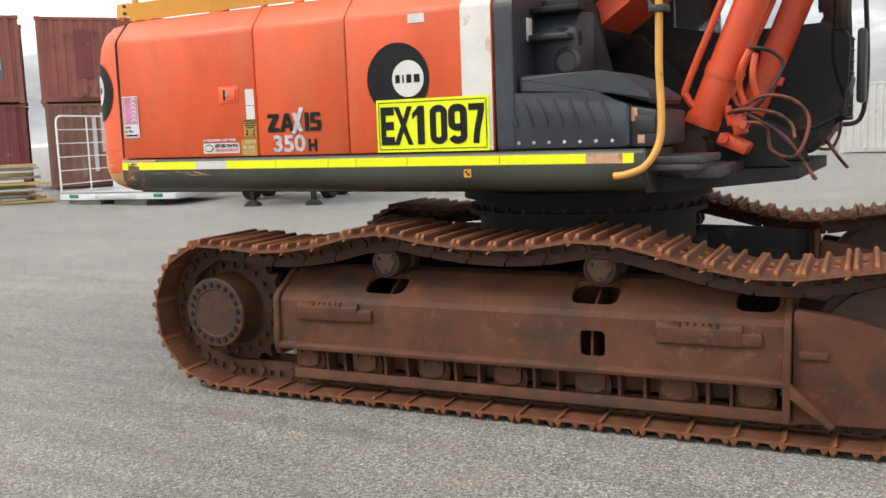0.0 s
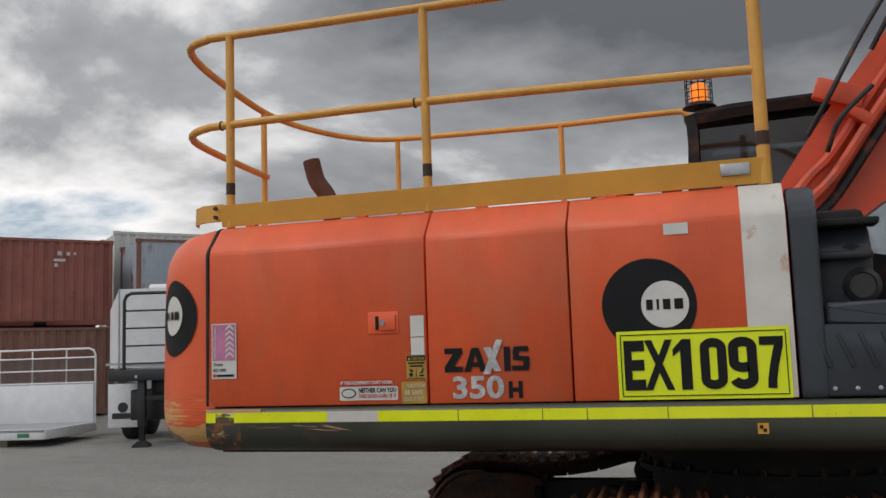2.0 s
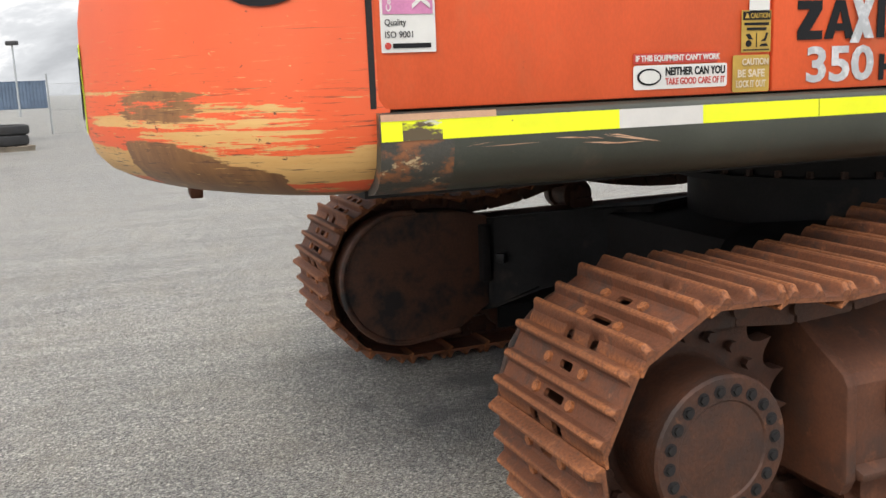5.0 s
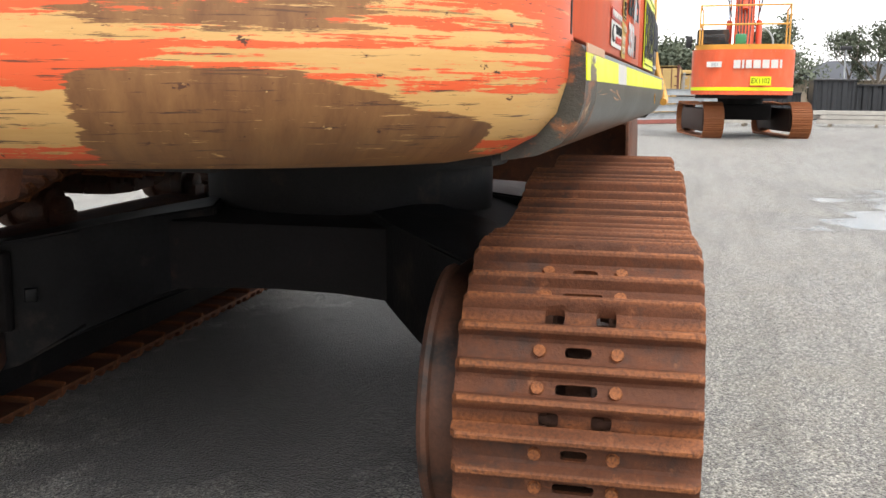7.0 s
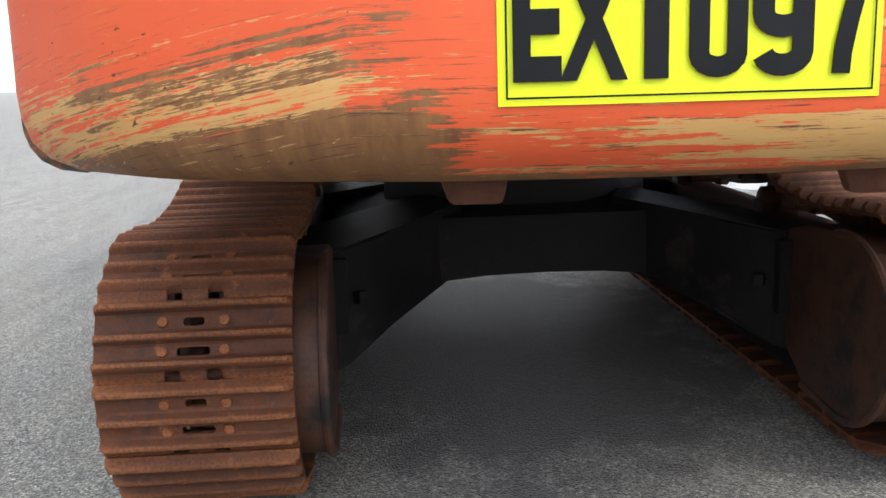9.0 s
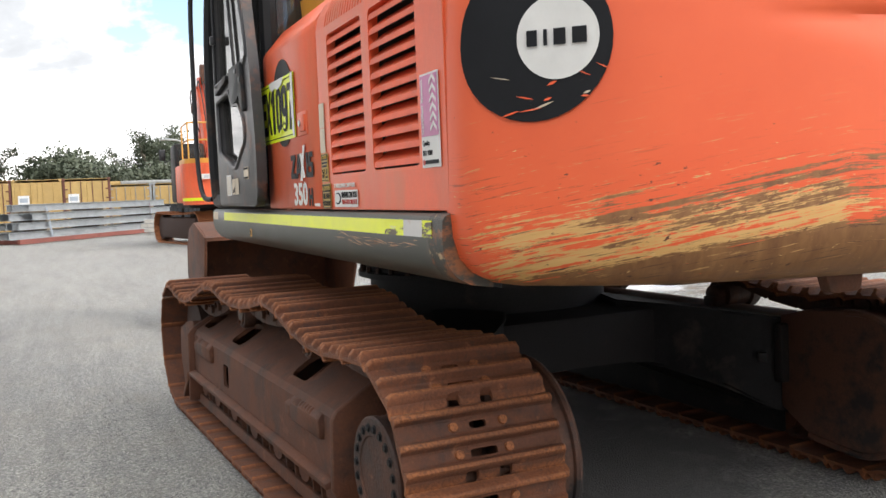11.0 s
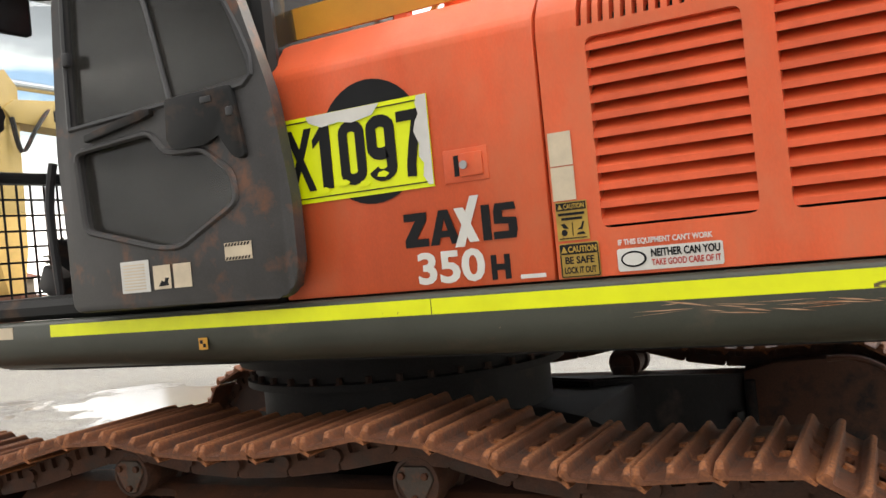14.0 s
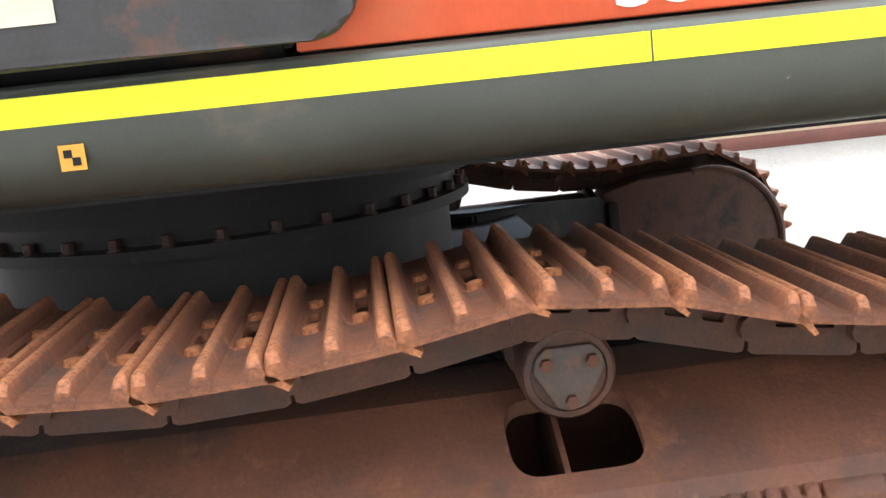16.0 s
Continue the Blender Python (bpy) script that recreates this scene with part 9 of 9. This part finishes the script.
def yellow_excavator():
    e = put("excavator", "faded yellow excavator with rusty tracks beside the damp patch", "excavator", 18.95, -17.9, 96)
    e.scale = (1.45, 1.45, 1.45)
    part("house_body", box(bmnew(), (-1.3, -0.2, 1.75), (2.6, 2.6, 1.1), bevel=0.12), M_machine_yellow, e)
    part("counterweight", prism(bmnew(), rounded([(-2.4, -1.3), (-2.4, 1.3), (-3.0, 1.0), (-3.1, 0), (-3.0, -1.0)], 0.3, 4), "z", 1.2, 2.2, bevel=0.06), M_machine_yellow, e)
    cab = part("cab", prism(bmnew(), [(-0.1, 1.2), (1.6, 1.2), (1.6, 2.1), (1.2, 3.0), (-0.1, 3.0)], "y", 0.4, 1.35, bevel=0.06), M_machine_yellow, e)
    part("cab_window", box(bmnew(), (0.65, 1.36, 2.4), (1.1, 0.02, 0.8), bevel=0.006), M_glass_dark, cab)
    part("upper_frame", box(bmnew(), (-0.6, 0, 1.12), (4.0, 2.4, 0.16)), M_dark, e)
    part("slew_ring", cyl(bmnew(), (0, 0, 0.85), (0, 0, 1.05), 0.65, n=28), M_dark, e)
    part("car_body", box(bmnew(), (0, 0, 0.65), (1.6, 1.8, 0.4), bevel=0.05), M_rust, e)
    boom = part("boom", prism(bmnew(), [(0.3, 1.7), (0.7, 1.6), (2.2, 3.3), (3.2, 3.95), (4.9, 4.0), (5.15, 4.25), (4.9, 4.42), (3.3, 4.55), (2.0, 4.0), (0.4, 2.2)], "y", -0.28, 0.22, bevel=0.02), M_machine_yellow, e)
    for k in range(4):
        part("maker_bar", box(bmnew(), (4.0 - 0.2 * k, 0.224, 4.2), (0.13, 0.006, 0.2)), M_decal_black, boom)
    part("boom_cylinder", cyl(bmnew(), (1.3, 0.36, 1.5), (2.7, 0.36, 3.6), 0.1, n=14), M_machine_yellow, e)
    stick = part("stick", prism(bmnew(), [(4.75, 4.65), (5.0, 4.95), (5.25, 4.8), (5.5, 4.1), (5.45, 1.6), (5.3, 0.95), (5.0, 0.95), (4.85, 1.8), (4.8, 3.6)], "y", -0.22, 0.16, bevel=0.02), M_machine_yellow, e)
    part("stick_cylinder", cyl(bmnew(), (3.1, -0.03, 4.75), (4.9, -0.03, 4.75), 0.09, n=14), M_chrome, e)
    for y_ in (0.2, 0.26):
        part("hose", tube(bmnew(), [(4.2, y_, 4.3), (4.6, y_ + 0.1, 3.9), (4.9, y_ + 0.06, 3.5), (5.0, y_, 4.1)], 0.025, 7, 5), M_hose, stick)
    part("bucket_shell", prism(bmnew(), [(4.9, 1.0), (5.5, 1.05), (5.7, 0.5), (5.4, 0.05), (4.8, 0.02), (4.7, 0.1), (5.3, 0.15), (5.55, 0.5), (5.35, 0.95)], "y", -0.7, 0.64), M_rust, e)
    for side in (-1, 1):
        pts = []
        R, half = 0.43, 1.6
        for i in range(11):
            a = math.pi / 2 + math.pi * i / 10
            pts.append((-half + R * math.cos(a), R * math.sin(a)))
        pts += [(-half + 2 * half * i / 17, -R) for i in range(1, 17)]
        for i in range(11):
            a = -math.pi / 2 + math.pi * i / 10
            pts.append((half + R * math.cos(a), R * math.sin(a)))
        pts += [(half - 2 * half * i / 17, R - 0.04 * math.sin(math.pi * i / 17)) for i in range(1, 17)]
        fr_ = part("track_frame", box(bmnew(), (0, 0, 0), (3.0, 0.36, 0.4), bevel=0.06), M_rust, e)
        fr_.location = (0, side * 1.15, 0.5)
        b = box(bmnew(), (0, 0, -0.02), (0.18, 0.6, 0.03))
        for k in (-0.06, 0.0, 0.06):
            box(b, (k, 0, -0.045), (0.014, 0.6, 0.03))
        me = finish(b, "track_shoe", M_shoe)
        for i, (px, pz) in enumerate(pts):
            qx, qz = pts[(i + 1) % len(pts)]
            s = part("track_shoe", me, M_shoe, fr_)
            s.matrix_basis = Matrix.Translation((px, 0, pz)) @ Matrix.Rotation(-math.atan2(qz - pz, qx - px), 4, "Y")


yellow_excavator()
can = put("jerrycan", "green plastic jerrycan on the machine deck", "jerrycan", 25.6, -2.7, 0, 2.765)
part("body", box(bmnew(), (0, 0, 0.19), (0.2, 0.32, 0.38), bevel=0.04), M_green, can)
part("cap", cyl(bmnew(), (0, 0.08, 0.37), (0, 0.08, 0.44), 0.035, n=10), M_black, can)


# skips, beams and planks
def skip(x, y, w, h, d, label):
    s = put("skip_bin", label, "skip bin", x, y, 0, 0, "black skip bins")
    part("front_panel", ribbed(bmnew(), w, h, 0.12, 0.0, 0.06, 0.5, "y", -w / 2), M_puddle_dark, s)
    for yy in (-w / 2, w / 2):
        part("side_panel", box(bmnew(), (d / 2, yy, 0.12 + h / 2), (d, 0.05, h)), M_puddle_dark, s)
    part("back_panel", box(bmnew(), (d, 0, 0.12 + h / 2), (0.05, w, h)), M_puddle_dark, s)
    part("base", box(bmnew(), (d / 2, 0, 0.08), (d, w, 0.16)), M_puddle_dark, s)
    part("top_rail", box(bmnew(), (-0.02, 0, 0.12 + h), (0.12, w + 0.1, 0.1), bevel=0.01), M_black, s)


skip(50, -3.3, 2.0, 1.15, 2.2, "black ribbed steel skip bin beyond the beams")
skip(50, -5.7, 2.4, 1.3, 2.2, "black ribbed steel skip bin beside another")
skip(49, -8.5, 2.1, 2.0, 2.4, "tall black ribbed steel skip bin")
skip(50.5, -11.3, 3.0, 1.75, 2.4, "wide black ribbed steel skip bin")
skip(50, -14.1, 2.3, 1.3, 2.4, "low black steel skip bin at the row's end")
for x, y, n in ((38, -7.9, 6), (37.5, -2.6, 5)):
    p = put("plank_stack", "stack of pale grey concrete planks on bearers", "planks", x, y, 80)
    for k in (-0.9, 0.9):
        part("bearer", box(bmnew(), (k, 0, 0.06), (0.12, 1.1, 0.12)), M_timber, p)
    for i in range(n):
        part("plank", box(bmnew(), (0.15 * ((i * 7) % 3 - 1), 0.28 * (i % 2) - 0.14, 0.21 + 0.19 * (i // 2)), (2.9, 0.26, 0.17), bevel=0.01, seg=1), M_concrete, p)
stack = put("steel_beam_stack", "galvanised steel beams strapped in layers on red timber", "steel beams", 38.6, 1.0, 141.5)
stack.scale = (1.6, 1, 1)
for i in range(4):
    part("red_timber", box(bmnew(), (-2.9 + 1.9 * i, 0, 0.1), (0.5, 1.7, 0.2), bevel=0.01), M_cont_red, stack)
part("red_skid", box(bmnew(), (0, 0.8, 0.11), (6.9, 0.14, 0.18)), M_cont_red, stack)


def i_beam(parent, y, z, length, x0):
    pr = [(-0.09, 0), (0.09, 0), (0.09, 0.02), (0.012, 0.03), (0.012, 0.25), (0.09, 0.26), (0.09, 0.28), (-0.09, 0.28), (-0.09, 0.26), (-0.012, 0.25), (-0.012, 0.03), (-0.09, 0.02)]
    b = prism(bmnew(), [(y + u, z + v) for u, v in pr], "x", x0 - length / 2, x0 + length / 2)
    part("beam", b, M_galv, parent)


for lv in range(4):
    for k in range(5):
        i_beam(stack, -0.7 + 0.35 * k, 0.2 + 0.36 * lv, 6.8 - 0.5 * lv + 0.3 * ((k * 5 + lv) % 3), 0.2 * ((k + lv) % 3 - 1))
    if lv < 3:
        for x in (-2.2, 0.1, 2.4):
            part("packer", box(bmnew(), (x, 0, 0.515 + 0.36 * lv), (0.12, 1.7, 0.07)), M_timber, stack)
for x in (-2.2, 2.3):
    part("strap", box(bmnew(), (x, 0.80, 0.7), (0.06, 0.012, 1.5), Euler((0, radians(8), 0)).to_matrix()), M_cont_blue, stack)

# row of mustard containers, door ends to the yard
for k, y in enumerate((4.54, 2.06, -0.42)):
    c = container(48.5, y, 0, 0, M_cont_yellow, "mustard shipping container with a white notice on its door", height=2.9, door_end=0, trim=M_cont_yellow if k % 2 else M_cont_brownish, group="mustard containers in a row")
    part("notice", box(bmnew(), (-0.03, 1.9, 1.75), (0.012, 0.55, 0.6)), M_white, c)
    part("notice_print", box(bmnew(), (-0.038, 1.9, 1.8), (0.008, 0.4, 0.22)), M_cont_blue, c)
container(48.2, 7.02, 0, 0, M_cont_maroon, "maroon shipping container beside mustard ones", door_end=0, group="mustard containers in a row")
container(52.8, -2.98, 0, 0, M_cont_yellow, "pale mustard shipping container set back from the row", door_end=0, trim=M_galv, group="mustard containers in a row")
container(52.8, -5.5, 0, 0, M_cont_yellow, "pale mustard shipping container behind black bins", door_end=0, trim=M_galv, group="mustard containers in a row")
for k, (y, m_) in enumerate(((6.4, M_roof), (1.0, M_cont_yellow), (-4.4, M_galv))):
    sh = put("storage_shed", "low flat-roofed storage shed behind the containers", "shed", 60.0, y, 0, 0, "low storage sheds")
    part("wall", box(bmnew(), (2.5, 0, 1.35), (4.6, 5.0, 2.7)), M_brick, sh)
    part("roof", box(bmnew(), (2.5, 0, 2.82), (5.4, 5.35, 0.22), bevel=0.03), m_, sh)

# yellow tube frames and a rusty machine end by the cab side
for k in range(3):
    fr = put("barrier_frame", "yellow tube barrier frame standing on the yard", "barrier", 28.5 + 0.6 * k, -10.4 - 1.7 * k, -70, 0, "yellow barrier frames")
    gate(fr, (0, 0), (1.6, 0), 0.05, 1.15, M_rail, 3, 0.03, mid=(0.3, 0.65))
    for x in (0.0, 1.6):
        part("foot", box(bmnew(), (x, 0, 0.03), (0.1, 0.6, 0.06), bevel=0.01), M_rail, fr)


# houses
def house(x, y, w, d, h, roof_mat, label, yaw=0, doors=0):
    ho = put("house", label, "house", x, y, yaw, 0, "houses beyond the yard")
    part("wall", box(bmnew(), (d / 2, 0, h / 2), (d, w, h)), M_brick, ho)
    e = 0.6
    b = bmnew()
    v = [b.verts.new(p) for p in ((-e, -w / 2 - e, h), (d + e, -w / 2 - e, h), (d + e, w / 2 + e, h), (-e, w / 2 + e, h), (d / 2, -w / 2 + d * 0.42, h + d * 0.22), (d / 2, w / 2 - d * 0.42, h + d * 0.22))]
    for f in ((0, 3, 5, 4), (1, 4, 5, 2), (0, 4, 1), (3, 2, 5), (0, 1, 2, 3)):
        b.faces.new([v[i] for i in f])
    part("roof", b, roof_mat, ho)
    part("gutter", box(bmnew(), (-e - 0.04, 0, h - 0.03), (0.1, w + 2 * e, 0.12)), M_white, ho)
    for i in range(max(2, int(w // 4))):
        yy = -w / 2 + (i + 0.5) * w / max(2, int(w // 4))
        wd = part("garage_door" if i < doors else "window", box(bmnew(), (-0.02, yy, 1.05 if i < doors else 1.5), (0.06, 2.4 if i < doors else 1.4, 2.1 if i < doors else 1.1), bevel=0.01), M_cont_cream if i < doors else M_glass_dark, ho)
        part("frame", box(bmnew(), (-0.03, yy, 2.13 if i < doors else 2.09), (0.1, 2.6 if i < doors else 1.6, 0.08)), M_white, wd)


house(96, -17.0, 13, 9, 2.9, M_roof, "cream rendered house with a dark tiled hip roof", 0, 2)
house(98, -36.0, 13, 9, 2.8, M_roof, "cream rendered house with a dark tiled hip roof", -8, 1)
house(88, -4.0, 14, 9, 2.8, M_roof, "far house with a dark tiled hip roof", 0, 0)
house(84, 14.0, 14, 9, 2.8, M_roof, "far house with a dark tiled hip roof", 0, 0)
house(66, -38.0, 13, 9, 2.8, M_roof_red, "cream house with a red tiled hip roof", -25, 0)
house(52, -48.0, 13, 9, 2.8, M_roof_red, "cream house with a red tiled hip roof", -40, 0)


# trees
def tree(x, y, h, spread, seed, label, bushy=0.0, leaves=2600):
    rg = random.Random(seed)
    t = put("gum_tree" if not bushy else "bushy_tree", label, "tree", x, y, rg.uniform(0, 360), 0, "trees beyond the yard")
    tb = bmnew()
    tips = []

    def limb(p, d, length, r, depth):
        pts = [p]
        for k in range(4):
            d = (d + Vector((rg.uniform(-0.22, 0.22), rg.uniform(-0.22, 0.22), rg.uniform(-0.02, 0.16)))).normalized()
            pts.append(pts[-1] + d * length / 4)
        for k in range(4):
            cyl(tb, pts[k], pts[k + 1], r * (1 - 0.16 * k), r * (1 - 0.16 * (k + 1)), n=6, cap=False)
        if depth == 0:
            tips.append(pts[-1])
            tips.append(pts[2])
            return
        for k in range(3 if depth > 1 else 3):
            a = rg.uniform(0, 2 * math.pi)
            nd = (d * 0.75 + Vector((math.cos(a), math.sin(a), 0.25)) * rg.uniform(0.5, 0.95) * spread).normalized()
            limb(pts[rg.choice((2, 3, 4))], nd, length * rg.uniform(0.55, 0.75), r * 0.5, depth - 1)

    limb(Vector((0, 0, 0)), Vector((0, 0, 1)), h * (0.42 if not bushy else 0.22), h * 0.028, 3)
    part("trunk", tb, M_trunk, t)
    zmax = max(p.z for p in tips)
    k = h / (zmax + 0.3)
    verts, faces = [], []
    per = max(8, leaves // len(tips))
    for p in tips:
        cr = h * (0.085 + bushy * 0.1) * rg.uniform(0.7, 1.25)
        for i in range(per):
            q = p + Vector((rg.gauss(0, cr * 0.55), rg.gauss(0, cr * 0.55), rg.gauss(0, cr * 0.33)))
            s = h * rg.uniform(0.009, 0.020)
            u = Vector((rg.uniform(-1, 1), rg.uniform(-1, 1), rg.uniform(-1, 1))).normalized()
            v = u.orthogonal().normalized()
            n0 = len(verts)
            for a, c in ((-s, 0), (0, -s * 0.6), (s, 0), (0, s * 0.6)):
                verts.append(q + u * a + v * c)
            faces.append((n0, n0 + 1, n0 + 2, n0 + 3))
    me = bpy.data.meshes.new("crown")
    me.from_pydata([tuple(v) for v in verts], [], faces)
    me.materials.append(M_leaf)
    part("crown", me, M_leaf, t)
    for c in t.children:
        c.scale = (k, k, k)


TREES = [(88, 6.9, 7.0, 0.9, 0), (88, 3.9, 6.0, 1.0, 0.5), (90, 1.8, 6.6, 0.9, 0.2), (88, -0.4, 6.6, 1.0, 0.6), (86, -2.4, 5.5, 1.0, 0.8), (92, -4.4, 7.0, 0.9, 0), (90, -6.3, 8.5, 0.9, 0), (86, -6.4, 4.9, 1.1, 0.8), (92, -8.7, 9.3, 0.9, 0), (86, -9.6, 5.8, 1.0, 0.7),
         (90, -17.6, 8.1, 0.9, 0), (92, -14.6, 7.4, 0.9, 0), (88, -20.0, 3.4, 1.0, 0.5), (86, -22.9, 3.8, 1.0, 0.4), (84, -27.0, 7.2, 0.9, 0), (80, -34.0, 6.8, 1.0, 0.2), (72, -40.0, 6.6, 1.0, 0.2), (62, -47.0, 6.4, 1.0, 0.3), (54, -32.0, 4.0, 1.0, 0.8), (58, -27.0, 3.2, 1.0, 0.9)]
for i, (x, y, h, sp, bu) in enumerate(TREES):
    tree(x, y, h, sp, 11 + i, "spreading gum tree with an open grey-green crown" if bu < 0.3 else "dense rounded bushy tree with dark leaves", bu)


# lamp poles
def street_lamp(x, y, h, yaw, label, head="curved"):
    la = put("street_lamp", label, "street lamp", x, y, yaw, 0)
    if head == "curved":
        part("pole", tube(bmnew(), [(0, 0, 0), (0, 0, h * 0.75), (0, 0.12, h * 0.9), (0, 0.5, h * 0.98), (0, 1.2, h)], 0.06, 8, 5), M_galv, la)
        part("lamp_head", box(bmnew(), (0, 1.45, h), (0.22, 0.6, 0.12), bevel=0.04), M_galv, la)
    else:
        part("pole", cyl(bmnew(), (0, 0, 0), (0, 0, h), 0.06, 0.05, n=8), M_galv, la)
        part("lamp_head", box(bmnew(), (0, 0, h + 0.1), (0.3, 0.7, 0.25), bevel=0.04), M_black, la)


street_lamp(56, -5.7, 5.4, 0, "tall grey street lamp with a curved arm")
street_lamp(60, -10.4, 4.2, 0, "grey lamp pole with a dark flood head", "flood")
street_lamp(-9.3, 56.0, 4.3, 60, "grey lamp pole far across the yard", "flood")
